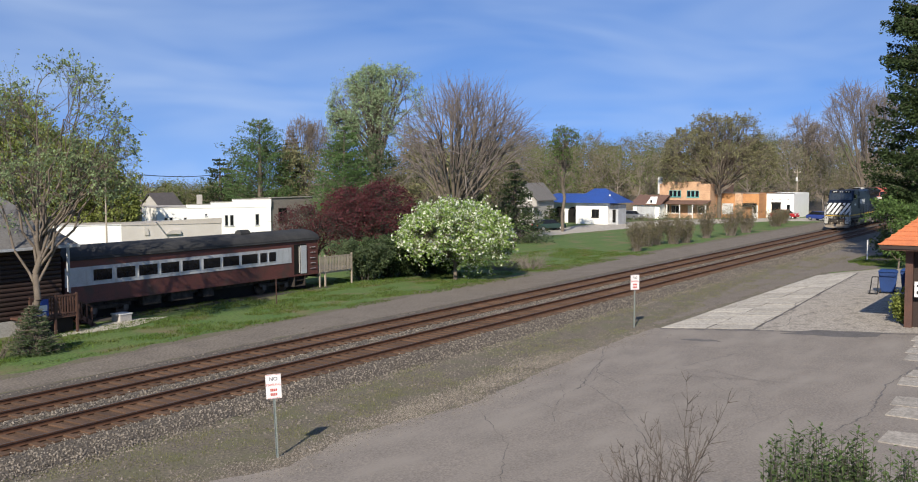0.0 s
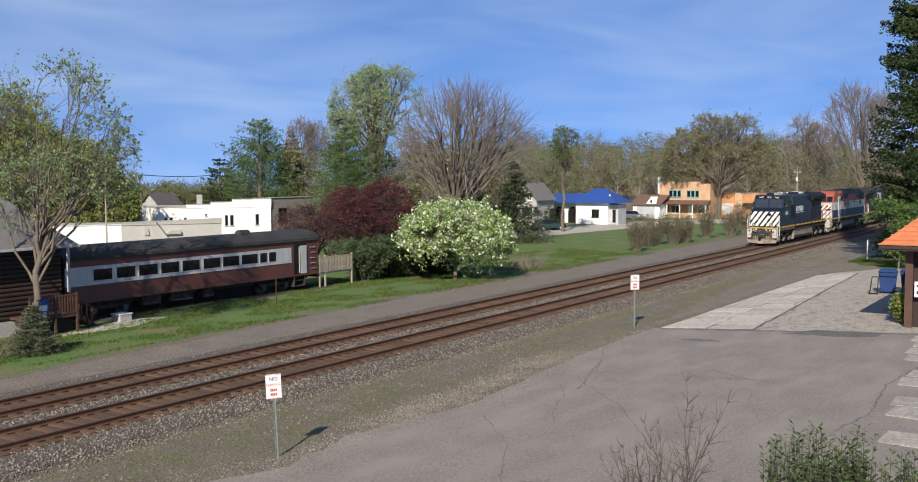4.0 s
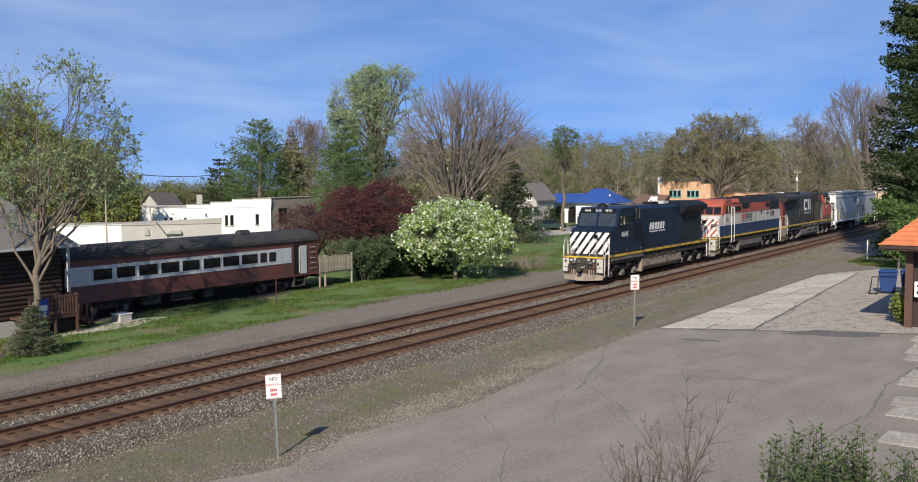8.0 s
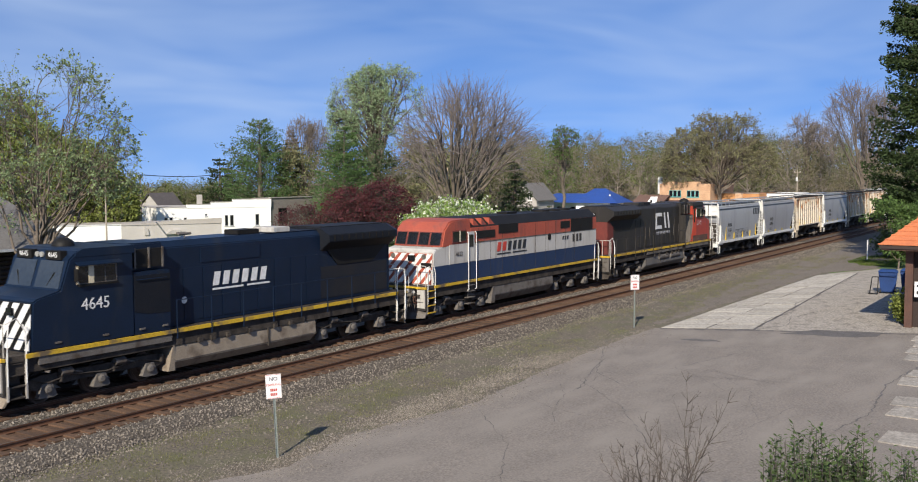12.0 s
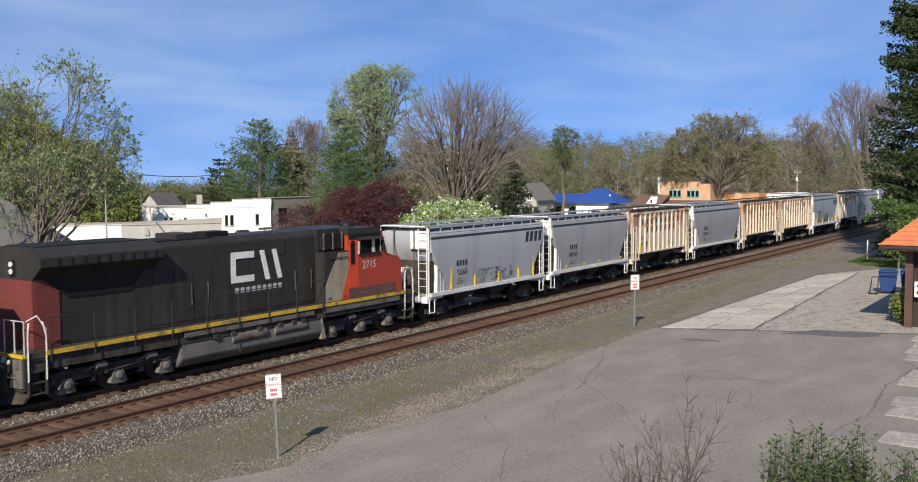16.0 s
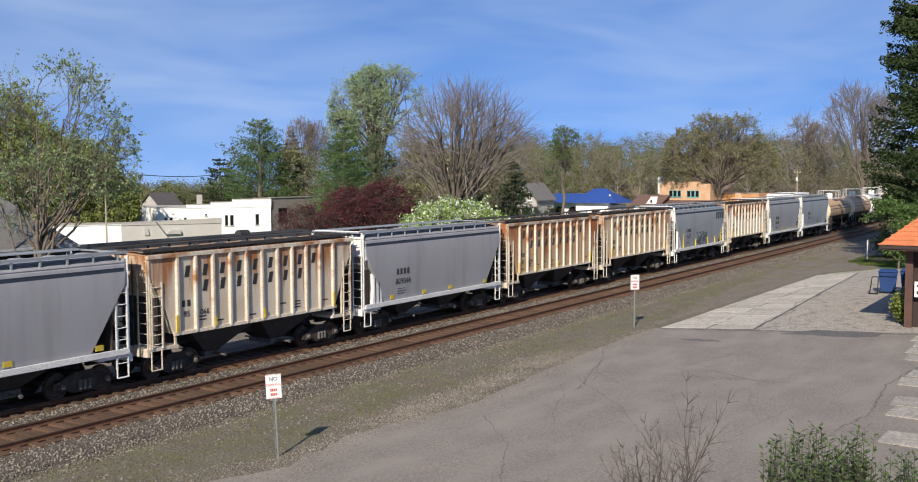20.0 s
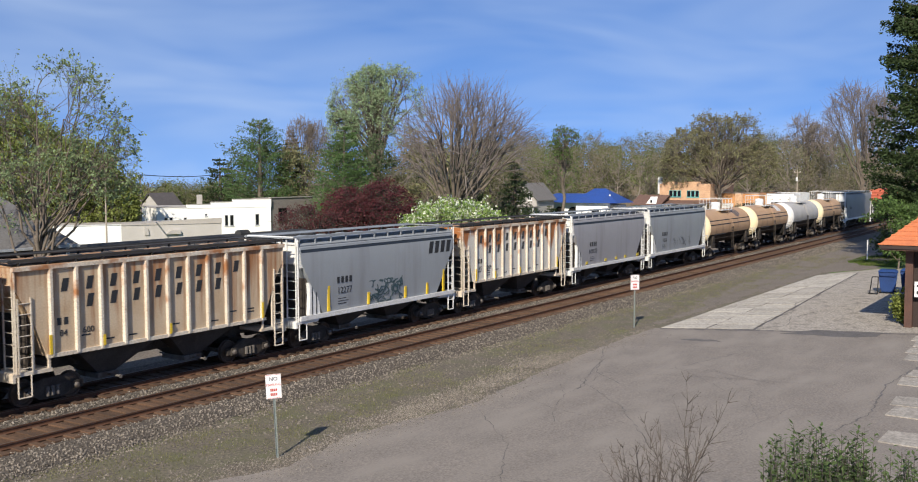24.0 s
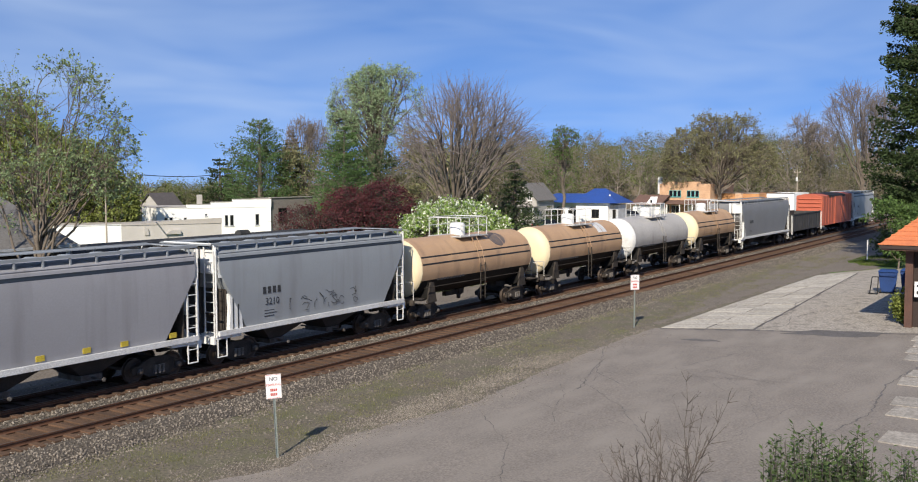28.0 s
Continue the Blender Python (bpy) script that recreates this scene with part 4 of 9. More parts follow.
frame_poly = [(-1.16, 0.34), (-1.16, 0.56), (-0.8, 0.66), (-0.38, 0.84), (0.38, 0.84), (0.8, 0.66), (1.16, 0.56), (1.16, 0.34), (0.7, 0.33), (0.42, 0.17), (-0.42, 0.17), (-0.7, 0.33)]
sh = Shape().prism(frame_poly, -0.07, 0.07, "y")
for s in (-1, 1):
    sh.box(s * 0.86 - 0.15, -0.12, 0.3, s * 0.86 + 0.15, 0.06, 0.6, 0.02)
SIDE_FRAME = sh.mesh("side_frame", underbody)
sh = Shape()
for k in range(3):
    sh.lathe([(0, 0.07), (0.3, 0.07)], ((k - 1) * 0.18, 0, 0.26), (0, 0, 1), 8)
SPRING_NEST = sh.mesh("spring_nest", grime_grey)
BEARING_CAP = Shape().lathe([(0, 0.1), (0.06, 0.1), (0.1, 0.06), (0.1, 0.01)], (0, 0, 0), (0, -1, 0), 12).mesh("bearing_cap", grime_grey, True, soft_angle=40)
BOLSTER = Shape().box(-0.2, -1.0, 0.5, 0.2, 1.0, 0.8, 0.03).rod((0, 0, 0.78), (0, 0, 1.0), 0.2, n=12).box(-0.62, -0.9, 0.32, -0.5, 0.9, 0.44).box(0.5, -0.9, 0.32, 0.62, 0.9, 0.44).mesh("truck", underbody)


def freight_truck(car, x):
    t = part("truck", BOLSTER, None, car, at=(x, 0, 0))
    for s in (-1, 1):
        part("side_frame", SIDE_FRAME, None, t, at=(0, s * 1.0, 0) if s < 0 else pose(0, s, 0, 0, 0, 180))
        part("spring_nest", SPRING_NEST, None, t, at=(0, s * 1.09, 0))
        for k in (-0.86, 0.86):
            part("bearing_cap", BEARING_CAP, None, t, at=pose(k, s * 1.12, 0.44, 0, 0, 0 if s < 0 else 180))
    for k in (-0.86, 0.86):
        WHEELS.append((part("wheelset", SMALL_WHEEL, None, t, at=(k, 0, 0.43)), k, 0.43))
    return t


COUPLER = Shape().box(0.0, -0.12, 0.72, 0.32, 0.14, 0.98, 0.03).box(0.3, -0.09, 0.76, 1.1, 0.09, 0.94).mesh("coupler", underbody)


def couplers(car, length):
    part("coupler", COUPLER, None, car, at=(0, 0, 0))
    part("coupler", COUPLER, None, car, at=pose(length, 0, 0, 0, 0, 180))


def ladder(sh, x, y, z0, z1, width=0.42, rungs=7, r=0.018, along="x"):
    d = Vector((width, 0, 0)) if along == "x" else Vector((0, width, 0))
    a, b = Vector((x, y, 0)), Vector((x, y, 0)) + d
    for p in (a, b):
        sh.box(p.x - 0.022, p.y - 0.022, z0, p.x + 0.022, p.y + 0.022, z1)
    for k in range(rungs):
        z = z0 + (z1 - z0) * (k + 0.5) / rungs
        sh.rod(a + Vector((0, 0, z)), b + Vector((0, 0, z)), r, n=5)
    return sh


def bars(sh, x, y, z, w, h, n, gap=0.4, depth=0.006):
    """Plain blocks that stand for n characters of a mark; the near side faces -y."""
    step = w / n
    for k in range(n):
        a = x + k * step
        sh.box(a, y - depth, z, a + step * (1 - max(gap, 0.35)), y, z + h)
    return sh


def mark_row(car, x, y, z, w, h, n, mat, depth=0.006):
    """A row of plain blocks, each a part, that stand for n characters."""
    one = Shape().box(0, y - depth, z, w / n * 0.62, y, z + h).mesh("mark_block", mat)
    for k in range(n):
        part("mark_block", one, None, car, at=(x + k * w / n, 0, 0))


def frames(sh, x, y, z, w, h, n, t, depth=0.008):
    """A row of plain slanting blocks that stand for a mark."""
    step = w / n
    for k in range(n):
        a, b = x + k * step, x + (k + 0.62) * step
        sh.prism([(a, z), (b, z), (b + t, z + h), (a + t, z + h)], y - depth, y, "y")
    return sh


def car_place(name, u, label, category="rail car", group="cars of the freight train"):
    c = thing(name, (u, FAR_Y, RAIL_Z), label, category, group)
    CARS.append((c, u))
    return c


def write_on(car, text, size, mat, x, y, z):
    return part("number", lettering(text, size, mat), None, car, at=(x, y - 0.006, z))


# ---- locomotives ----
def clip_poly(poly, lo, hi, axis):
    for side, lim in ((1, lo), (-1, hi)):
        out = []
        for p, q in zip(poly, poly[1:] + poly[:1]):
            a, b = (p[axis] - lim) * side, (q[axis] - lim) * side
            if a >= 0:
                out.append(p)
            if (a >= 0) != (b >= 0):
                t = a / (a - b)
                out.append((p[0] + (q[0] - p[0]) * t, p[1] + (q[1] - p[1]) * t))
        poly = out
        if len(poly) < 3:
            return []
    return poly


def stripes(parent, mat, x_of, y0, y1, z0, z1, width, pitch, lean, name="stripe", start=0.0):
    """Slanting bands on the front, cut to a rectangle; x_of(z) is the front's face."""
    k = y0 - 3.0 + start
    while k < y1 + 3.0:
        h = z1 - z0
        poly = [(k, z0), (k + width, z0), (k + width + lean * h, z1), (k + lean * h, z1)]
        poly = clip_poly(poly, y0, y1, 0)
        if len(poly) > 2:
            sh = Shape()
            n = len(poly)
            sh.add([(x_of(z) - 0.008, y, z) for y, z in poly] + [(x_of(z) + 0.01, y, z) for y, z in poly],
                   [tuple(range(n)), tuple(range(2 * n - 1, n - 1, -1))] + [(i, (i + 1) % n, n + (i + 1) % n, n + i) for i in range(n)])
            part(name, sh, mat, parent)
        k += pitch


def loco_truck(loco, x, mat):
    sh = Shape()
    t_poly = [(-2.75, 0.62), (-2.75, 0.86), (-2.2, 0.98), (2.2, 0.98), (2.75, 0.86), (2.75, 0.62), (2.35, 0.5), (1.6, 0.62), (0.4, 0.62), (-0.4, 0.62), (-1.6, 0.62), (-2.35, 0.5)]
    for s in (-1, 1):
        sh.prism(t_poly, s * 1.08 - 0.09, s * 1.08 + 0.09, "y")
    sh.box(-0.3, -1.0, 0.6, 0.3, 1.0, 1.05).box(-2.7, -1.0, 0.65, -2.5, 1.0, 0.85).box(2.5, -1.0, 0.65, 2.7, 1.0, 0.85)
    t = part("truck", sh, mat, loco, at=(x, 0, 0), bevel=0.0)
    ped = Shape().prism([(-0.34, 0.2), (-0.17, 0.62), (0.17, 0.62), (0.34, 0.2), (0.24, 0.16), (-0.24, 0.16)], -0.11, 0.09, "y").lathe([(0, 0.14), (0.05, 0.14), (0.08, 0.09), (0.08, 0.01)], (0, -0.11, 0.43), (0, -1, 0), 12).mesh("axle_box", grime_grey)
    cyl = Shape().lathe([(-0.22, 0.05), (-0.22, 0.13), (0.2, 0.13), (0.24, 0.05)], (0, 0, 0), (1, 0, 0), 12).rod((0.2, 0, 0), (0.62, 0, -0.12), 0.035, n=6).mesh("brake_cylinder", grime_grey)
    spring = Shape().lathe([(0, 0.09), (0.26, 0.09)], (0, 0, 0.68), (0, 0, 1), 10).mesh("spring", mat)
    for s in (-1, 1):
        for k in (-2.03, 0.0, 2.03):
            part("axle_box", ped, None, t, at=pose(k, s * 1.14, 0.08, 0, 0, 0 if s < 0 else 180))
            part("spring", spring, None, t, at=(k + 0.5, s * 1.2, 0))
        for k in (-1.35, 0.75):
            part("brake_cylinder", cyl, None, t, at=(k, s * 1.24, 0.98))
        hose = Shape().tube([(-2.6, s * 1.2, 0.9), (-2.0, s * 1.26, 0.72), (-1.2, s * 1.24, 0.86), (0.2, s * 1.26, 0.74), (1.6, s * 1.24, 0.9), (2.5, s * 1.22, 0.7)], 0.03, 5)
        part("pipe", hose, mat, t)
    for k in (-2.03, 0.0, 2.03):
        WHEELS.append((part("wheelset", BIG_WHEEL, None, t, at=(k, 0, 0.52)), k, 0.52))


def rail_run(loco, mat, x0, x1, y, z0=1.8, z1=2.85, step=1.7):
    """Handrail with one stanchion after another."""
    n = max(2, round((x1 - x0) / step))
    post = Shape().rod((0, 0, z0 - 0.35), (0, 0, z1), 0.022, n=6).mesh("stanchion", mat)
    for k in range(n + 1):
        part("stanchion", post, None, loco, at=(x0 + (x1 - x0) * k / n, y, 0))
    part("handrail", Shape().rod((x0, y, z1), (x1, y, z1), 0.02, n=6), mat, loco)


def steps(loco, mat, x, side, facing, dark):
    """Step well at a corner: two side plates and treads; facing -1 looks to the front."""
    w = part("step_well", Shape().box(x, side * 1.5 - 0.03, 0.42, x + 0.06, side * 1.5 + 0.03, 1.8).box(x + 0.64, side * 1.5 - 0.03, 0.42, x + 0.7, side * 1.5 + 0.03, 1.8), mat, loco)
    for k in range(4):
        part("tread", Shape().box(x + 0.04, min(side * 1.12, side * 1.5), 0.45 + k * 0.36, x + 0.66, max(side * 1.12, side * 1.5), 0.49 + k * 0.36), dark, w)
    part("back_plate", Shape().box(x, min(side * 1.05, side * 1.1), 0.42, x + 0.7, max(side * 1.05, side * 1.1), 1.8), dark, w)
    part("grab_rail", Shape().tube([(x + 0.03, side * 1.53, 0.9), (x + 0.03, side * 1.54, 2.3), (x + 0.12, side * 1.5, 2.75)], 0.02, 6), white_paint if mat is not black_paint else mat, w)
    part("grab_rail", Shape().tube([(x + 0.67, side * 1.53, 0.9), (x + 0.67, side * 1.54, 2.4), (x + 0.6, side * 1.5, 2.75)], 0.02, 6), white_paint if mat is not black_paint else mat, w)


def pilot(loco, plate, plow, length, stripe):
    """Front and rear end plates, the plough, hoses and deck edge."""
    for front in (True, False):
        f = (lambda x: x) if front else (lambda x: length - x)
        p = part("end_plate", Shape().box(min(f(0.78), f(0.86)), -1.5, 0.62, max(f(0.78), f(0.86)), 1.5, 1.72), car_dark, loco)
        part("deck_edge", Shape().box(min(f(0.74), f(0.88)), -1.52, 1.66, max(f(0.74), f(0.88)), 1.52, 1.76), stripe, p)
        sh = Shape()
        ring = []
        for y in (-1.42, -0.9, -0.3, 0.3, 0.9, 1.42):
            bow = 0.36 * (abs(y) / 1.42) ** 1.5
            ring.append([(f(0.42 + bow), y, 0.14 + 0.1 * abs(y) / 1.42), (f(0.6 + bow), y, 0.5), (f(0.66 + bow * 0.7), y, 0.9), (f(0.74 + bow * 0.7), y, 0.9), (f(0.7 + bow), y, 0.5), (f(0.5 + bow), y, 0.14 + 0.1 * abs(y) / 1.42)])
        part("plough", sh.loft(ring), plow, p)
        for s in (-1, 1):
            part("corner_plate", Shape().box(min(f(0.72), f(0.79)), min(s * 1.02, s * 1.48), 0.72, max(f(0.72), f(0.79)), max(s * 1.02, s * 1.48), 1.62, 0.01), plate if plate is not underbody else grime_grey, p)
            part("marker_lamp", Shape().lathe([(0, 0.09), (0.07, 0.08), (0.09, 0.03)], (f(0.74), s * 0.82, 1.5), (-1 if front else 1, 0, 0), 10), grimy_white, p)
            part("hose_bracket", Shape().box(min(f(0.6), f(0.8)), s * 0.6 - 0.12, 1.28, max(f(0.6), f(0.8)), s * 0.6 + 0.12, 1.42, 0.02), grime_grey, p)
        part("rust_patch", Shape().box(min(f(0.7), f(0.79)), -0.98, 0.95, max(f(0.7), f(0.79)), -0.8, 1.3), rust_steel, p)
        part("pin_lifter", Shape().tube([(f(0.6), -0.2, 1.1), (f(0.35), -0.1, 1.02), (f(0.3), 0.1, 1.0)], 0.03, 5), grimy_white, p)
        for y in (-0.95, -0.8, -0.65, -0.45, 0.45, 0.65, 0.8, 0.95):
            part("air_hose", Shape().tube([(f(0.76), y, 1.3), (f(0.55), y * 1.02, 1.2), (f(0.5), y * 1.03, 0.85), (f(0.56), y * 1.0, 0.62)], 0.028, 5), underbody, p)
        part("coupler", COUPLER, None, p, at=(0, 0, 0.06) if front else pose(length, 0, 0.06, 0, 0, 180))
        for s in (-1, 1):
            rail = Shape().tube([(f(0.86), s * 1.45, 2.8), (f(0.86), s * 0.42, 2.8)], 0.02)
            for y in (1.45, 0.95, 0.42):
                rail.rod((f(0.86), s * y, 1.75), (f(0.86), s * y, 2.8), 0.02, n=6)
            part("end_handrail", rail, grimy_white, p)
        for k in range(8):
            y = -1.2 + k * 0.34
            part("fitting", Shape().box(min(f(0.66), f(0.78)), y, 1.22 + 0.12 * (k % 3), max(f(0.66), f(0.78)), y + 0.14, 1.4 + 0.12 * (k % 3), 0.015), (underbody, grime_grey, grimy_white)[k % 3], p)
        part("draft_gear", Shape().box(min(f(0.6), f(0.8)), -0.38, 0.66, max(f(0.6), f(0.8)), 0.38, 1.12, 0.02), underbody, p)
        lever = Shape().tube([(f(0.72), -1.4, 1.02), (f(0.62), -0.5, 1.08), (f(0.62), 0.5, 1.08), (f(0.72), 1.4, 1.02)], 0.02, 5)
        part("uncoupling_lever", lever, grime_grey, p)


def wide_cab_loco(name, u, label, hood, cab_mat, rear_mat, plate, tank_mat, truck_mat, flip=False, filter_mat=None, stripe=None, length=22.3):
    """Road locomotive with a broad nose, walkways and winged radiators. flip: the cab trails."""
    loco = car_place(name, u, label, "locomotive", "locomotives of the freight train")
    stripe = stripe or yellow_stripe
    top = 4.93
    part("frame", Shape().box(0.8, -1.45, 1.2, length - 0.8, 1.45, 1.6).box(0.8, -1.52, 1.6, length - 0.8, 1.52, 1.66), underbody, loco)
    for s in (-1, 1):
        part("sill_stripe", Shape().box(1.55, s * 1.54 - 0.03, 1.67, length - 1.55, s * 1.54 + 0.03, 1.81), stripe, loco)
    part("walkway", Shape().box(0.85, -1.5, 1.66, length - 0.85, 1.5, 1.79), underbody, loco)
    nose_x = 1.72
    cab = part("cab", Shape().prism([(nose_x, 1.79), (nose_x + 0.12, 3.36), (nose_x + 0.3, 3.47), (2.85, 3.66), (3.2, 4.62), (3.5, top - 0.06), (3.75, top), (5.7, top), (5.7, 1.79)], -1.52, 1.52, "y"), cab_mat, loco, bevel=0.05)
    part("equipment_cabin", Shape().box(5.68, -1.5, 1.79, 7.3, 1.5, 3.98), hood, loco, bevel=0.03)
    part("cabin_top", Shape().box(5.68, -1.1, 3.96, 7.3, 1.1, 4.96), hood, loco, bevel=0.05)
    for s in (-1, 1):
        g = part("blower_intake", Shape().box(5.9, s * 1.12 - 0.2, 4.12, 7.15, s * 1.12 + 0.2, 4.75), black_paint, loco)
        for k in range(3):
            part("post", Shape().box(5.88 + k * 0.6, s * 1.33 - 0.02, 4.08, 5.95 + k * 0.6, s * 1.33 + 0.02, 4.8), grime_grey, g)
        w = part("side_window", Shape().box(3.42, s * 1.52 - 0.025, 3.78, 5.0, s * 1.52 + 0.025, 4.4), grime_grey if cab_mat is not red_paint else black_paint, cab)
        for a, b in ((3.48, 3.86), (4.1, 4.5), (4.56, 4.94)):
            part("pane", Shape().box(a, s * 1.54 - 0.015, 3.83, b, s * 1.54 + 0.015, 4.35), dark_glass, w)
        part("sash_frame", Shape().box(3.88, s * 1.545 - 0.02, 3.8, 4.08, s * 1.545 + 0.02, 4.38), cream_frame, w, "cream window post")
        part("sash_frame", Shape().box(3.44, s * 1.545 - 0.02, 3.8, 3.5, s * 1.545 + 0.02, 4.38), cream_frame, w, "cream window post")
        part("arm_rest", Shape().box(3.5, s * 1.55 - 0.05, 3.72, 5.0, s * 1.55 + 0.05, 3.79), black_paint, w)
        part("sun_visor", Shape().prism([(s * 1.53, 4.48), (s * 1.75, 4.4), (s * 1.75, 4.43), (s * 1.53, 4.52)], 3.4, 5.1, "x"), hood, w)
        part("wind_mirror", Shape().box(3.36, s * 1.62 - 0.1, 3.9, 3.39, s * 1.62 + 0.1, 4.3), black_paint, w)
        # cabin side below the blower, with a curved foot; recess shade painted as a flat panel
        rc = part("side_recess", Shape().prism([(5.72, 2.62), (6.3, 2.5), (7.28, 2.46), (7.28, 3.86), (5.72, 3.86)], s * 1.5 - 0.014, s * 1.5 + 0.014, "y"), soot_shade if not flip else sooty_black, loco, "cabin side panel painted darker for a recess's shade")
        part("grab_rail", Shape().rod((5.8, s * 1.56, 3.72), (7.1, s * 1.56, 3.72), 0.018, n=5), hood, rc)
        for a in (2.6, 4.4, 5.9, 6.9):
            part("lift_lug", Shape().box(a, s * 1.53 - 0.02, 1.98, a + 0.22, s * 1.53 + 0.02, 2.04), grime_grey, loco)
        part("cab_sill", Shape().box(2.0, s * 1.5 - 0.03, 1.4, 7.3, s * 1.5 + 0.03, 1.66), grime_grey, loco, "grey dirty sill below the cab")
        for a in (0.35, 0.95, 1.75, 2.9, 4.3, 5.2):
            part("tank_fitting", Shape().box(8.2 + a, s * 1.44 - 0.1, 1.18, 8.4 + a, s * 1.44 + 0.1, 1.34), underbody, loco)
        part("windshield", Shape().add([(2.88 + 0.3 * k - 0.03, s * y, 3.7 + 0.86 * k) for k, y in ((0, 0.1), (0, 1.38), (1, 1.3), (1, 0.1))] + [(2.93 + 0.3 * k, s * y, 3.7 + 0.86 * k) for k, y in ((0, 0.1), (0, 1.38), (1, 1.3), (1, 0.1))],
                                      [(0, 1, 2, 3), (7, 6, 5, 4), (0, 4, 5, 1), (1, 5, 6, 2), (2, 6, 7, 3), (3, 7, 4, 0)]), cab_glass, cab)
        part("wiper", Shape().rod((2.86, s * 0.7, 3.68), (3.0, s * 1.0, 4.2), 0.015, n=4), black_paint, cab)
        part("number_board", Shape().box(3.12, s * 0.78 - 0.4, 4.6, 3.36, s * 0.78 + 0.4, 4.88), black_paint, cab)
        part("ditch_light", Shape().lathe([(0, 0.16), (0.16, 0.17), (0.18, 0.1)], (0.98, s * 0.85, 2.02), (-1, 0, 0), 14), grime_grey, loco)
        part("ditch_lamp", Shape().lathe([(0, 0.11), (0.03, 0.1)], (0.8, s * 0.85, 2.02), (-1, 0, 0), 12), lamp_glow, loco)
    if not flip:
        part("nose_panel", Shape().add([(nose_x - 0.004 + d + 0.1 * (z - 1.79) / 1.41, y, z) for d in (0, 0.02) for y, z in ((-1.47, 1.84), (1.47, 1.84), (1.47, 3.34), (-1.47, 3.34))], [(0, 1, 2, 3), (7, 6, 5, 4), (0, 4, 5, 1), (1, 5, 6, 2), (2, 6, 7, 3), (3, 7, 4, 0)]), black_paint, cab)
    part("nose_window", Shape().box(nose_x - 0.05, -0.62, 2.92, nose_x + 0.05, -0.36, 3.16), dark_glass, cab)
    part("headlight", Shape().lathe([(0, 0.09), (0.06, 0.09)], (3.2, 0.12, 4.74), (-1, 0, 0), 12).lathe([(0, 0.09), (0.06, 0.09)], (3.2, -0.12, 4.74), (-1, 0, 0), 12), lamp_glow, cab)
    part("cab_roof", Shape().prism([(3.45, top - 0.1), (3.72, top + 0.012), (5.75, top + 0.012), (5.75, top - 0.25), (3.4, top - 0.25)], -1.535, 1.535, "y"), hood, cab)
    part("roof_dome", Shape().lathe([(0, 0.38), (0.12, 0.36), (0.24, 0.25), (0.3, 0.05)], (4.2, 0.2, top), (0, 0, 1), 16), black_paint, cab, smooth=True)
    # long hood
    hx0, hx1 = 7.28, length - 1.55
    sec = [(-0.98, 1.79), (-0.98, 4.7), (-0.78, 4.93), (0.78, 4.93), (0.98, 4.7), (0.98, 1.79)]
    part("hood", Shape().prism(sec, hx0, hx1 - 0.02, "x"), hood, loco, bevel=0.03)
    n = 9
    for s in (-1, 1):
        for k in range(n):
            a = hx0 + 0.12 + k * (8.6 / n)
            part("hood_door", Shape().box(a, s * 0.985 - 0.015, 1.95, a + 8.6 / n - 0.06, s * 0.985 + 0.015, 3.9), hood, loco)
        part("upper_panel", Shape().box(hx0 + 1.9, s * 0.99 - 0.02, 4.05, hx0 + 5.0, s * 0.99 + 0.02, 4.6), hood, loco)
    # radiators
    rx0, rx1 = length - 6.35, length - 1.6
    wing = [(-0.98, 4.0), (-1.5, 4.42), (-1.5, 4.72), (-0.9, 5.02), (0.9, 5.02), (1.5, 4.72), (1.5, 4.42), (0.98, 4.0)]
    part("radiator_wing", Shape().prism(wing, rx0, rx1, "x"), soot_shade if not flip else hood, loco, "soot-dulled radiator overhang", bevel=0.02)
    part("roof_soot", Shape().box(12.9, -0.8, 4.93, rx0, 0.8, 4.945), soot_shade, loco, "sooty roof behind the exhaust")
    for k in range(0, 18, 2):
        for s in (-1, 1):
            part("radiator_slat", Shape().box(rx0 + 0.35 + k * 0.24, s * 1.48 - 0.05, 4.46, rx0 + 0.4 + k * 0.24, s * 1.48 + 0.05, 4.7), black_paint, loco)
    part("radiator_deck", Shape().box(rx0 + 0.2, -0.85, 5.0, rx1 - 0.2, 0.85, 5.05), black_paint, loco)
    for s in (-1, 1):
        part("intake_grille", Shape().prism([(rx0 + 0.3, 4.12), (rx0 + 1.1, 3.35), (rx1 - 1.2, 3.35), (rx1 - 0.1, 4.12)], s * 1.0 - 0.03, s * 1.0 + 0.03, "y"), black_paint, loco)
    part("rear_bulkhead", Shape().box(hx1 - 0.04, -1.0, 1.79, hx1 + 0.06, 1.0, 4.7), rear_mat, loco, bevel=0.02)
    part("rear_cap", Shape().prism([(-1.48, 4.42), (-1.5, 4.72), (-0.9, 5.0), (0.9, 5.0), (1.5, 4.72), (1.5, 4.42), (1.0, 4.0), (-1.0, 4.0)], rx1 + 0.003, rx1 + 0.12, "x"), hood, loco)
    part("rear_light", Shape().box(hx1 + 0.06, -0.16, 4.1, hx1 + 0.12, 0.16, 4.62), black_paint, loco)
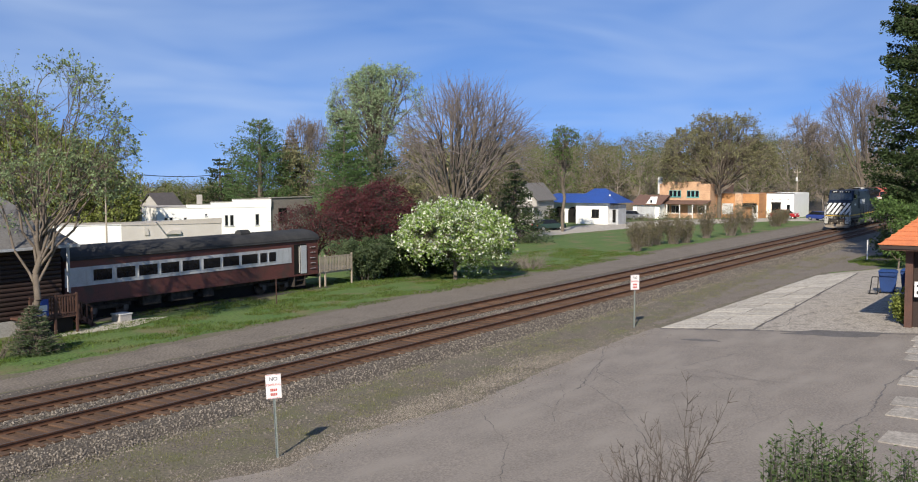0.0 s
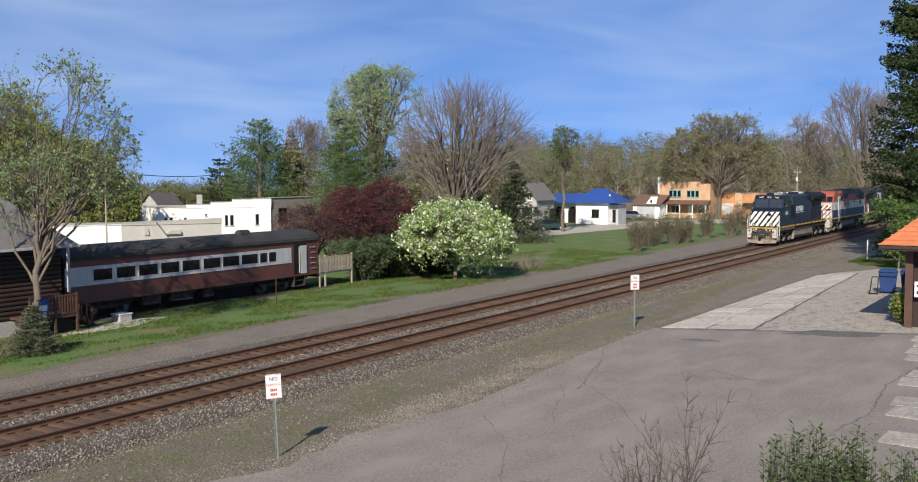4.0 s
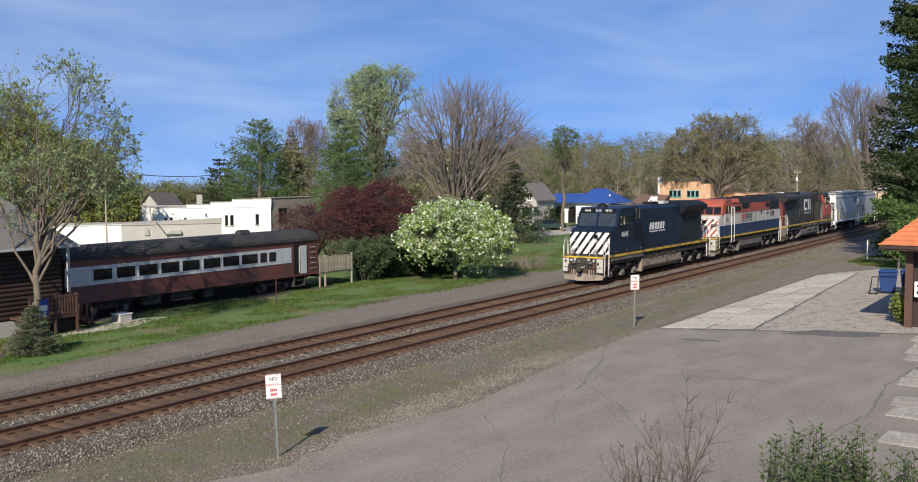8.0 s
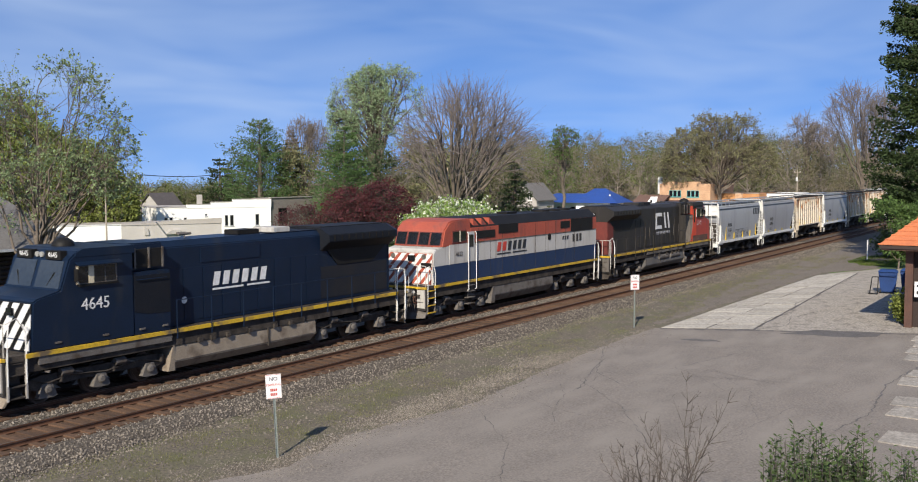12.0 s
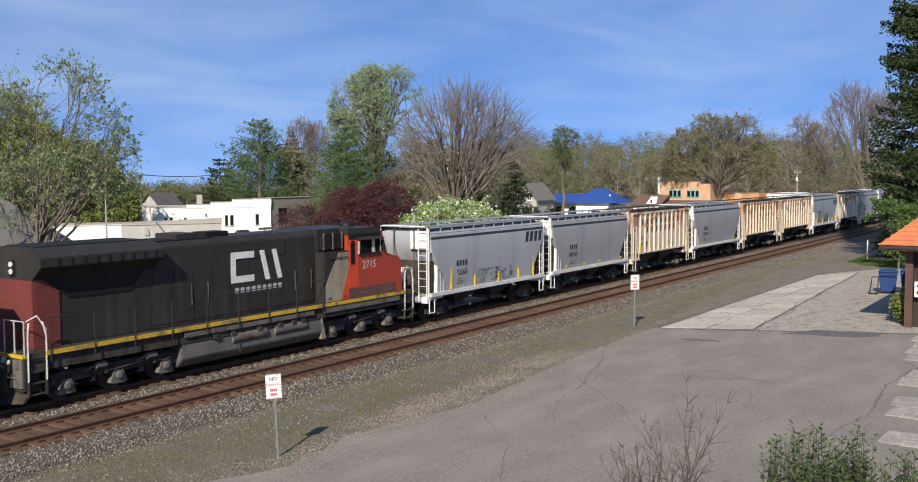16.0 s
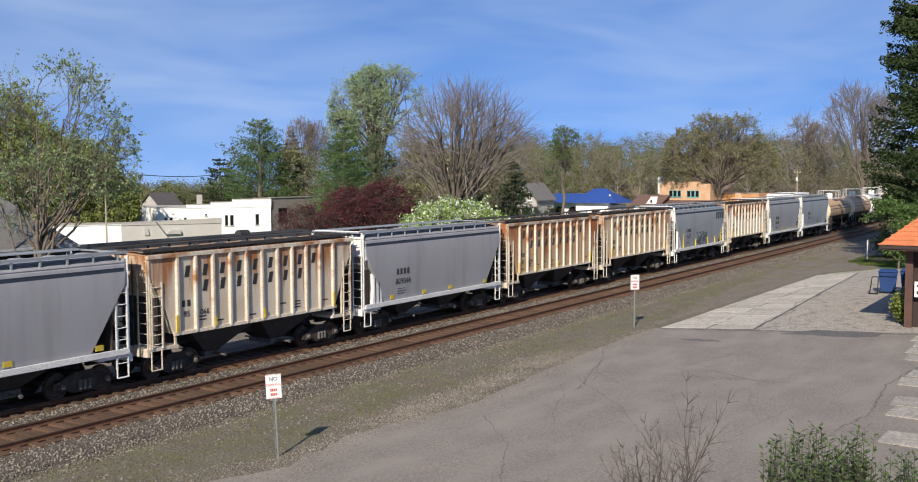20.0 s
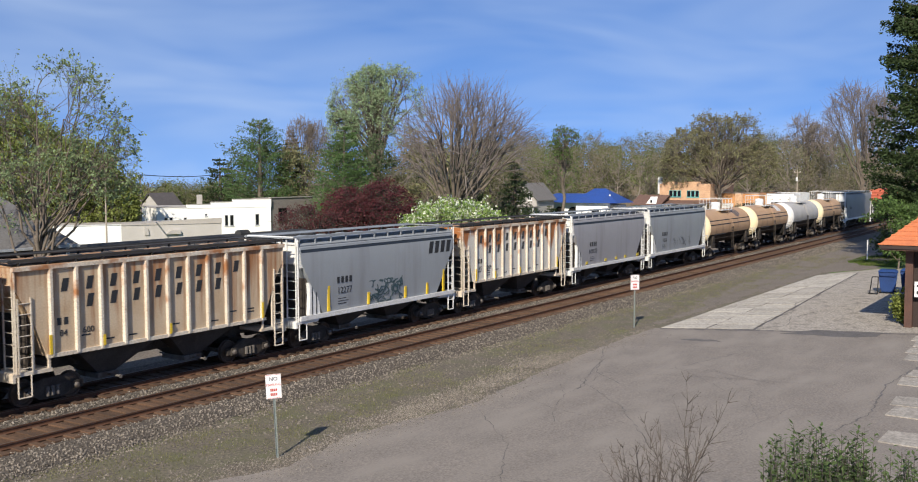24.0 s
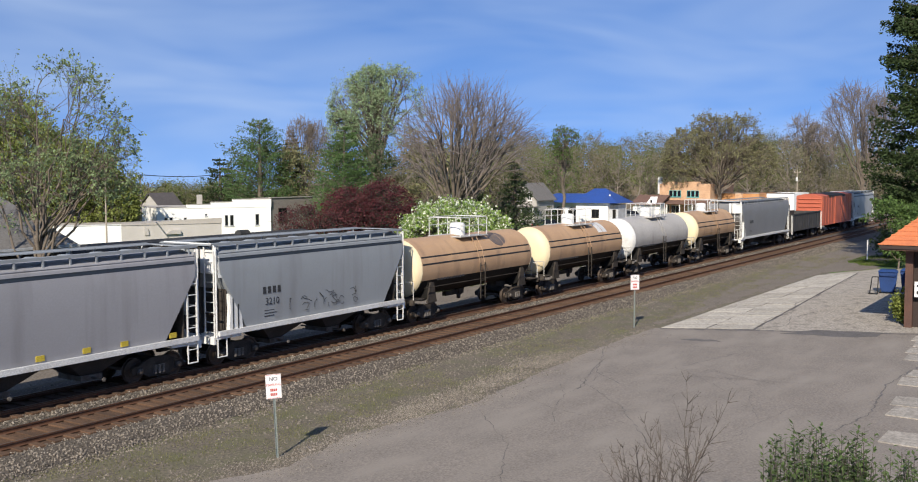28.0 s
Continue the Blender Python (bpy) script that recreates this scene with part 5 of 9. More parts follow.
    part("rear_lamp", Shape().lathe([(0, 0.09), (0.03, 0.09)], (hx1 + 0.12, 0, 4.25), (1, 0, 0), 10).lathe([(0, 0.09), (0.03, 0.09)], (hx1 + 0.12, 0, 4.48), (1, 0, 0), 10), mark_white, loco)
    # roof things
    part("exhaust_outlet", Shape().box(11.7, -0.4, 4.92, 12.9, 0.4, 5.12), black_paint, loco, bevel=0.02)
    part("filter_box", Shape().box(13.5, -0.6, 4.9, 14.5, 0.6, 5.14), filter_mat or hood, loco, bevel=0.03)
    part("air_horn", Shape().rod((9.4, 0.1, 4.92), (9.4, 0.1, 5.06), 0.03).rod((9.1, 0.1, 5.08), (9.7, 0.1, 5.08), 0.05).rod((9.15, 0.25, 5.1), (9.6, 0.25, 5.1), 0.045), grime_grey, loco)
    # fuel tank with air reservoirs
    tx0, tx1 = 7.45, 15.1
    part("fuel_tank", Shape().prism([(-1.42, 1.18), (-1.46, 0.62), (-1.1, 0.28), (1.1, 0.28), (1.46, 0.62), (1.42, 1.18)], tx0, tx1, "x"), tank_mat, loco, bevel=0.03)
    for s in (-1, 1):
        part("tank_shield", Shape().prism([(tx0 - 0.28, 0.3), (tx0 - 0.03, 1.3), (tx0 + 0.02, 1.3), (tx0 + 0.02, 0.3)], s * 1.2 - 0.25, s * 1.2 + 0.25, "y"), tan_grime, loco)
        part("tank_strap", Shape().box(tx1 - 2.9, s * 1.45 - 0.03, 0.5, tx1 - 2.84, s * 1.45 + 0.03, 1.2), underbody, loco)
        rail_run(loco, hood, 7.5, length - 1.7, s * 1.585)
        steps(loco, plate, 0.9, s, -1, underbody)
        steps(loco, plate, length - 1.6, s, 1, underbody)
        part("front_step_rail", Shape().tube([(1.58, s * 1.5, 1.8), (1.58, s * 1.5, 2.5), (1.3, s * 1.48, 2.95), (0.95, s * 1.45, 2.8)], 0.016), grimy_white, loco)
        part("rear_step_rail", Shape().tube([(length - 1.6, s * 1.5, 1.8), (length - 1.6, s * 1.5, 2.5), (length - 1.3, s * 1.48, 2.95), (length - 0.95, s * 1.45, 2.8)], 0.02), white_paint, loco)
    pilot(loco, plate, tan_grime if not flip else underbody, length, stripe)
    loco_truck(loco, 4.5, truck_mat)
    loco_truck(loco, length - 4.5, truck_mat)
    return loco, cab


LEAD_U, SECOND_U, THIRD_U = -4.6, 17.7, 39.0
lead, cab = wide_cab_loco("locomotive", LEAD_U, "dark navy diesel locomotive with black and white striped nose", navy, navy, navy, grimy_white, tan_grime, underbody, filter_mat=grimy_white)
stripes(cab, white_paint, lambda z: 1.72 + 0.1 * (z - 1.79) / 1.41 - 0.0, -1.47, 1.47, 1.86, 3.32, 0.33, 0.56, -0.72, start=0.15)
write_on(lead, "4645", 0.56, mark_white, 4.15, -1.525, 3.1)
for s in (-1, 1):
    part("number", lettering("4645", 0.25, mark_white), None, cab, at=pose(3.11, s * 0.78, 4.74, 0, 0, -90))
name_bar = frames(Shape(), 9.75, -1.005, 3.12, 3.0, 0.52, 6, 0.11)
name_bar.box(9.75, -1.012, 2.95, 11.35, -1.005, 3.02).box(11.55, -1.012, 2.95, 12.8, -1.005, 3.02)
part("name_mark", name_bar, mark_white, lead, "white thick-lined mark on the hood as plain slanting blocks")
part("dusty_panel", Shape().box(15.95, -1.0, 1.95, 20.6, -0.99, 3.32), dusty_navy, lead, "dust-covered rear hood side")
part("sign_plate", Shape().lathe([(0, 0.13), (0.01, 0.13)], (8.35, -1.01, 2.72), (0, -1, 0), 14), mark_white, lead)

trail, cab3 = wide_cab_loco("locomotive", THIRD_U, "black diesel locomotive with red-orange cab, coupled cab last", sooty_black, red_paint, dull_red, underbody, tank_slate, underbody, flip=True, length=22.2)
# this unit runs backwards: near side is its +y side
for s in (-1, 1):
    sl = Shape().prism([(6.25, 1.85), (7.3, 1.85), (7.3, 2.5), (6.35, 3.92), (5.72, 3.92), (5.72, 3.1)], s * 1.516 - 0.008, s * 1.516 + 0.008, "y")
    part("pale_slash", sl, dull_slash, trail, "dull tan slanting band")
    part("red_wedge", Shape().prism([(5.72, 1.85), (6.25, 1.85), (5.72, 3.1)], s * 1.518 - 0.008, s * 1.518 + 0.008, "y"), bright_red, trail, "bright orange-red wedge behind the cab")
    part("red_door", Shape().box(5.02, s * 1.524 - 0.008, 2.3, 5.7, s * 1.524 + 0.008, 4.42), bright_red, trail, "bright orange-red cab door")
    for a in (7.6, 8.6, 13.4, 14.2):
        part("wall_rail", Shape().rod((a, s * 1.03, 2.5), (a, s * 1.03, 3.3), 0.016, n=5), grime_grey, trail)
    part("pale_sill", Shape().box(8.0, s * 1.5 - 0.03, 1.42, 15.0, s * 1.5 + 0.03, 1.6), grime_grey, trail)
logo = Shape()
for a, b, c, d in ((9.3, 3.1, 9.56, 4.3), (9.56, 4.04, 10.55, 4.3), (9.56, 3.1, 10.55, 3.36)):
    logo.box(21.5 - c, 1.005, b, 21.5 - a, 1.016, d)
for a in (10.85, 11.55):
    logo.prism([(21.5 - a, 4.3), (21.5 - a - 0.26, 4.3), (21.5 - a - 0.6, 3.1), (21.5 - a - 0.34, 3.1)], 1.005, 1.016, "y")
for s in (-1, 1):
    part("rear_side", Shape().box(19.75, s * 0.99 - 0.03, 1.8, 20.62, s * 0.99 + 0.03, 4.02), dull_red, trail, "faded red rear hood side")
part("logo_shape", logo, mark_white, trail, "pale thick-lined company mark as plain bars")
part("small_writing", bars(Shape(), 9.4, 1.016, 2.7, 2.7, 0.2, 9, 0.3), mark_pale, trail)
part("number", lettering("2715", 0.5, mark_white), None, trail, at=pose(20.7, 0.0, 3.55, 0, 0, 90))
for s in (-1, 1):
    part("cab_dirt", Shape().box(2.3, s * 1.522 - 0.01, 1.8, 5.66, s * 1.522 + 0.01, 2.28), cab_brown, cab3, "brown dirt along the cab's foot")
    part("upper_band", Shape().box(3.42, s * 1.524 - 0.01, 4.44, 5.68, s * 1.524 + 0.01, 4.9), black_paint, cab3, "black upper cab side")
    dw = part("door_window", Shape().prism([(5.3, 3.35), (5.3, 4.3), (5.36, 4.4), (5.5, 4.4), (5.56, 4.3), (5.56, 3.35)], s * 1.53 - 0.02, s * 1.53 + 0.02, "y"), black_paint, cab3)
    part("pane", Shape().box(5.35, s * 1.545 - 0.012, 3.45, 5.51, s * 1.545 + 0.012, 4.25), dark_glass, dw)
    part("door_seam", Shape().box(5.22, s * 1.522 - 0.008, 1.9, 5.24, s * 1.522 + 0.008, 4.4), black_paint, cab3)
    part("sun_shade", Shape().box(4.98, s * 1.56 - 0.02, 3.76, 5.05, s * 1.56 + 0.02, 4.36), grimy_white, cab3)
part("number", lettering("2715", 0.5, mark_pale), None, cab3, at=pose(4.25, 1.53, 3.25, 0, 0, 180))
part("reservoir", Shape().lathe([(0, 0.05), (0.06, 0.24), (1.9, 0.24), (1.96, 0.05)], (8.4, 1.3, 1.05), (1, 0, 0), 14), grime_grey, trail, smooth=True)
part("reservoir", Shape().lathe([(0, 0.05), (0.06, 0.24), (1.9, 0.24), (1.96, 0.05)], (10.7, 1.3, 1.05), (1, 0, 0), 14), grime_grey, trail, smooth=True)


def cowl_loco(u, length=21.3):
    loco = car_place("locomotive", u, "red, white and blue full-width diesel locomotive with striped nose", "locomotive", "locomotives of the freight train")
    part("frame", Shape().box(0.8, -1.45, 1.2, length - 0.8, 1.45, 1.66), underbody, loco)
    part("walkway", Shape().box(0.85, -1.5, 1.66, length - 0.85, 1.5, 1.79), underbody, loco)
    for s in (-1, 1):
        part("sill_stripe", Shape().box(1.5, s * 1.54 - 0.03, 1.66, length - 1.2, s * 1.54 + 0.03, 1.79), yellow_stripe, loco)
    nx = 1.35

    def nose_x(z):
        return nx + 0.13 * (z - 1.79) / 1.6
    nose = part("nose", Shape().prism([(nx, 1.79), (nx + 0.13, 3.39), (nx + 0.34, 3.56), (2.9, 3.72), (2.9, 1.79)], -1.5, 1.5, "y"), grimy_white, loco, "grimy white nose sides", bevel=0.04)
    part("nose_front", Shape().add([(nose_x(z) - 0.012 + d, y, z) for d in (0, 0.03) for y, z in ((-1.44, 1.84), (1.44, 1.84), (1.44, 3.36), (-1.44, 3.36))], [(0, 1, 2, 3), (7, 6, 5, 4), (0, 4, 5, 1), (1, 5, 6, 2), (2, 6, 7, 3), (3, 7, 4, 0)]), faded_red, nose, "faded red nose front")
    stripes(nose, white_paint, lambda z: nose_x(z) - 0.014, -1.43, 1.43, 1.86, 3.34, 0.3, 0.52, -0.85, start=0.1)
    for s in (-1, 1):
        part("nose_blue", Shape().box(nx + 0.1, s * 1.5 - 0.012, 1.81, 2.9, s * 1.5 + 0.012, 2.72), blue_paint, nose, "blue lower nose side")
        part("nose_lamp", Shape().lathe([(0, 0.13), (0.05, 0.13), (0.06, 0.08)], (nose_x(3.2) - 0.02, s * 0.95, 3.2), (-1, 0, 0), 12), grime_grey, nose)
    part("nose_window", Shape().box(nx - 0.01, -0.42, 2.98, nx + 0.1, -0.02, 3.26), dark_glass, nose)
    part("number_board", Shape().box(nx + 0.02, -1.42, 2.66, nx + 0.12, -0.8, 2.9), black_paint, nose)
    cab = part("cab", Shape().prism([(2.2, 3.6), (2.48, 4.5), (2.9, 4.86), (3.3, 4.95), (4.9, 4.98), (4.9, 3.6)], -1.5, 1.5, "y"), faded_red, loco, bevel=0.06)
    for y0, y1 in ((-1.36, -0.76), (-0.64, -0.04), (0.08, 0.66), (0.78, 1.36)):
        part("windshield", Shape().add([(2.2 + 0.28 * (0.14 + 0.68 * k) + 0.02 - o, y, 3.74 + 0.6 * k) for o in (0.05, -0.03) for k, y in ((0, y0), (0, y1), (1, y1), (1, y0))],
                                      [(0, 1, 2, 3), (7, 6, 5, 4), (0, 4, 5, 1), (1, 5, 6, 2), (2, 6, 7, 3), (3, 7, 4, 0)]), dark_glass, cab)
        part("window_gasket", Shape().add([(2.2 + 0.28 * (0.08 + 0.8 * k) + 0.02 - o, y, 3.7 + 0.68 * k) for o in (0.035, -0.03) for k, y in ((0, y0 - 0.05), (0, y1 + 0.05), (1, y1 + 0.05), (1, y0 - 0.05))],
                                         [(0, 1, 2, 3), (7, 6, 5, 4), (0, 4, 5, 1), (1, 5, 6, 2), (2, 6, 7, 3), (3, 7, 4, 0)]), dull_red, cab)
    bx0, bx1 = 2.88, length - 1.3
    part("body_blue", Shape().box(bx0, -1.52, 1.79, bx1, 1.52, 2.72), blue_paint, loco, "blue lower side", bevel=0.02)
    part("body_white", Shape().box(bx0, -1.515, 2.72, bx1, 1.515, 3.72), grimy_white, loco, "grimy white middle band", bevel=0.01)
    part("body_red", Shape().box(4.88, -1.51, 3.72, bx1, 1.51, 4.5), faded_red, loco, "faded red upper side", bevel=0.02)
    part("roof", Shape().prism([(-1.5, 4.5), (-0.95, 4.98), (0.95, 4.98), (1.5, 4.5)], 4.88, bx1, "x"), black_paint, loco, bevel=0.02)
    for s in (-1, 1):
        y = s * 1.52
        w = part("side_window", Shape().box(3.1, y - 0.03, 3.8, 4.4, y + 0.03, 4.42), dull_red, cab)
        part("window_post", Shape().box(3.72, y - 0.05, 3.82, 3.84, y + 0.05, 4.4), cream_frame, w)
        part("pane", Shape().box(3.17, y - 0.045, 3.86, 3.72, y + 0.045, 4.36), dark_glass, w)
        part("pane", Shape().box(3.84, y - 0.045, 3.86, 4.34, y + 0.045, 4.36), dark_glass, w)
        for a, b, z0, z1 in ((5.4, 7.3, 3.9, 4.3), (7.7, 9.8, 4.05, 4.55), (15.0, 16.2, 3.98, 4.4), (16.35, 17.7, 3.72, 4.5), (17.75, 19.4, 3.72, 4.5)):
            part("louvre", Shape().box(a, y - 0.02, z0, b, y + 0.02, z1), black_paint, loco)
        for a in (16.6, 17.1, 17.55):
            part("port", Shape().box(a, y - 0.012, 3.08, a + 0.28, y + 0.012, 3.55), car_dark, loco)
        for k in range(10):
            part("seam", Shape().box(5.6 + k * 1.25, y - 0.006, 1.85, 5.612 + k * 1.25, y + 0.006, 4.45), underbody, loco)
        part("porthole", Shape().lathe([(0, 0.2), (0.02, 0.2)], (13.55, y, 3.55), (0, s, 0), 16), black_paint, loco)
        for a in (4.52, 5.28):
            part("grab_rail", Shape().tube([(a, y, 4.3), (a, y + s * 0.09, 4.22), (a, y + s * 0.09, 1.3), (a, y, 1.25)], 0.02, 6), white_paint, loco)
        st = part("step_well", Shape().box(4.6, s * 1.3 - 0.02, 0.5, 5.2, s * 1.3 + 0.02, 1.66), black_paint, loco)
        for k in range(4):
            part("tread", Shape().box(4.58, min(s * 1.3, s * 1.56), 0.52 + k * 0.32, 5.22, max(s * 1.3, s * 1.56), 0.56 + k * 0.32), grime_grey, st)
        part("tank_slope", Shape().prism([(7.0, 0.3), (7.25, 1.2), (7.4, 1.2), (7.4, 0.3)], s * 1.15 - 0.3, s * 1.15 + 0.3, "y"), grime_grey, loco)
    part("fuel_tank", Shape().prism([(-1.42, 1.2), (-1.46, 0.7), (-1.1, 0.3), (1.1, 0.3), (1.46, 0.7), (1.42, 1.2)], 7.35, 14.2, "x"), grime_grey, loco, bevel=0.03)
    for k in range(3):
        part("roof_fan", Shape().lathe([(0, 0.55), (0.1, 0.55), (0.12, 0.48)], (15.2 + k * 1.4, 0, 4.98), (0, 0, 1), 16), black_paint, loco)
    part("exhaust_outlet", Shape().box(10.6, -0.35, 4.96, 11.7, 0.35, 5.1), black_paint, loco)
    for k in range(3):
        part("roof_vent", Shape().prism([(5.3 + k * 0.8, 4.55), (5.3 + k * 0.8, 4.95), (5.9 + k * 0.8, 4.55)], -1.4, -1.0, "y"), faded_red, loco)
    mark = frames(Shape(), 7.5, -1.53, 3.08, 1.15, 0.5, 2, 0.12)
    part("name_mark", mark, mark_red, loco, "red thick-lined mark as plain slanting blocks")
    mark = frames(Shape(), 8.65, -1.53, 3.08, 2.2, 0.5, 4, 0.12).box(7.5, -1.536, 2.9, 9.0, -1.53, 2.97).box(9.2, -1.536, 2.9, 10.8, -1.53, 2.97)
    part("name_mark", mark, mark_black, loco, "black thick-lined mark as plain slanting blocks")
    part("small_mark", frames(Shape(), 15.2, -1.53, 3.28, 0.9, 0.22, 3, 0.05), mark_grey, loco)
    for s in (-1, 1):
        y = s * 1.525
        part("dirt_run", Shape().box(5.0, y - 0.006, 3.68, length - 1.4, y + 0.006, 3.74), grime_grey, loco, "dark seam between the colours")
        part("cab_door", Shape().box(4.6, y - 0.014, 2.76, 5.2, y + 0.014, 4.3), grimy_white, loco)
        part("pane", Shape().box(4.7, y - 0.03, 3.5, 5.08, y + 0.03, 4.15), dark_glass, loco)
        for k in range(4):
            part("yellow_tread", Shape().box(0.92, min(s * 1.5, s * 1.56), 0.45 + k * 0.36, 1.58, max(s * 1.5, s * 1.56), 0.5 + k * 0.36), yellow_stripe, loco)
    write_on(loco, "4622", 0.32, mark_grey, 3.75, -1.535, 3.2)
    for s in (-1, 1):
        steps(loco, grime_grey, 0.9, s, -1, underbody)
        steps(loco, grimy_white, length - 1.6, s, 1, underbody)
        part("front_step_rail", Shape().tube([(1.5, s * 1.5, 1.8), (1.4, s * 1.5, 2.3), (1.15, s * 1.48, 2.75), (0.9, s * 1.45, 2.7)], 0.025), white_paint, loco)
    pilot(loco, grimy_white, grime_grey, length, yellow_stripe)
    loco_truck(loco, 4.3, underbody)
    loco_truck(loco, length - 4.3, underbody)
    return loco


cowl_loco(SECOND_U)


# ---- covered hoppers ----
def bays(car, centres, half, top, mat):
    for c in centres:
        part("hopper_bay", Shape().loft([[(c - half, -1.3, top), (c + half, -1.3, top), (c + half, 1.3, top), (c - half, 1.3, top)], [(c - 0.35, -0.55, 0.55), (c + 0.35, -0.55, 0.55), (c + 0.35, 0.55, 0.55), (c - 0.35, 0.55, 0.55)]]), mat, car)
        part("outlet_gate", Shape().box(c - 0.42, -0.62, 0.38, c + 0.42, 0.62, 0.55).rod((c, -1.25, 0.46), (c, 1.25, 0.46), 0.04, n=6).lathe([(0, 0.07), (0.04, 0.07)], (c, -1.25, 0.46), (0, -1, 0), 8), grime_grey, car)


def end_gear(car, length, mat, top, white_box=True):
    """End platforms, posts, ladders, brake gear, sill steps."""
    for front in (True, False):
        f = (lambda x: x) if front else (lambda x: length - x)
        lo, hi = sorted((f(0.35), f(1.7)))
        e = part("end_platform", Shape().box(lo, -1.5, 1.12, hi, 1.5, 1.24), mat, car)
        lo, hi = sorted((f(0.32), f(0.42)))
        part("end_sill", Shape().box(lo, -1.5, 0.95, hi, 1.5, 1.22), mat, e)
        for s in (-1, 1):
            lo, hi = sorted((f(0.4), f(0.5)))
            part("corner_post", Shape().rod(((lo + hi) / 2, s * 1.5, 1.2), ((lo + hi) / 2, s * 1.5, top), 0.032, n=6), mat, e)
            # inner posts take the dark material to carry the end gap's shade
            part("inner_post", Shape().rod(((lo + hi) / 2, s * 0.62, 1.2), ((lo + hi) / 2, s * 0.62, top), 0.028, n=6), underbody, e)
            if not (front and white_box):
                part("side_ladder", ladder(Shape(), min(f(0.52), f(0.98)), s * 1.53, 0.75 if not front else 1.2, 3.55, 0.46, 7), mat, e)
            part("sill_step", Shape().tube([(f(0.5), s * 1.5, 1.15), (f(0.5), s * 1.5, 0.45), (f(0.95), s * 1.5, 0.45), (f(0.95), s * 1.5, 1.15)], 0.025, 5), mat, e)
        part("end_ladder", ladder(Shape(), f(0.44), -1.4, 1.2, top, 0.5, 9, 0.014, "y"), mat, e)
        # cross bars darkened likewise for the shaded gap
        for z in (2.1, top):
            part("cross_bar", Shape().rod((f(0.45), -1.48, z), (f(0.45), 1.48, z), 0.027, n=6), underbody, e)
    part("brake_reservoir", Shape().lathe([(0, 0.05), (0.08, 0.2), (0.9, 0.2), (0.98, 0.05)], (1.25, -0.5, 1.5), (0, 1, 0), 12), underbody, car, smooth=True)
    part("hand_brake", Shape().lathe([(0, 0.28), (0.05, 0.28), (0.06, 0.22)], (0.4, 0.3, 2.3), (-1, 0, 0), 14).box(0.4, 0.1, 1.9, 0.55, 0.5, 2.6), mat, car)
    if white_box:
        part("brake_cabinet", Shape().prism([(1.02, 1.24), (1.1, 2.2), (1.06, 2.82), (1.3, 2.66), (1.58, 2.3), (1.74, 1.9), (1.8, 1.45), (1.8, 1.24)], -1.54, -1.1, "y"), mat, car, bevel=0.03)
        for k in (1.24, 1.5):
            part("cabinet_rib", Shape().box(k, -1.555, 1.3, k + 0.05, -1.53, 2.62 - (k - 1.24) * 1.0), mark_black, car)


def roof_gear(car, length, z, mat, half=0.42):
    """Hatches and the raised running boards with their brackets."""
    n = int((length - 1.6) / 1.15)
    for k in range(n):
        x = 1.1 + k * (length - 2.2) / (n - 1)
        part("hatch", Shape().lathe([(0, 0.26), (0.05, 0.26), (0.08, 0.2), (0.085, 0.02)], (x, 0, z), (0, 0, 1), 12), mat, car, smooth=True)
    for s in (-1, 1):
        b = part("running_board", Shape().box(0.35, s * 1.12 - 0.26, z + 0.1, length - 0.35, s * 1.12 + 0.26, z + 0.135), mat, car)
        part("board_edge", Shape().box(0.35, s * 1.38 - 0.012, z + 0.07, length - 0.35, s * 1.38 + 0.012, z + 0.17), mat, b)
        m = int(length / 1.0)
        bracket = Shape().box(-0.03, s * 1.36 - 0.02, z - 0.33, 0.03, s * 1.36 + 0.02, z + 0.1).mesh("bracket", mat)
        for k in range(m):
            part("bracket", bracket, None, b, at=(0.7 + k * (length - 1.4) / (m - 1), 0, 0))
    for x in (0.42, length - 0.42):
        part("end_board", Shape().box(x - 0.12, -1.4, z + 0.1, x + 0.12, 1.4, z + 0.135), mat, car)


def strokes(seed, x0, x1, z0, z1, y, n, width):
    """Tangled painted strokes."""
    r = random.Random(seed)
    sh = Shape()
    for k in range(n):
        x, z = r.uniform(x0, x1), r.uniform(z0, z1)
        a = r.uniform(0, 6.28)
        for i in range(r.randint(3, 7)):
            a += r.uniform(-1.0, 1.0)
            d = r.uniform(0.06, 0.16)
            x2, z2 = min(x1, max(x0, x + math.cos(a) * d)), min(z1, max(z0, z + math.sin(a) * d))
            nx, nz = -(z2 - z), (x2 - x)
            q = math.hypot(nx, nz) or 1
            nx, nz = nx / q * width, nz / q * width
            yy = y - 0.001 * (k % 5)
            sh.quad((x + nx, yy, z + nz), (x - nx, yy, z - nz), (x2 - nx, yy, z2 - nz), (x2 + nx, yy, z2 + nz))
            x, z = x2, z2
    return sh


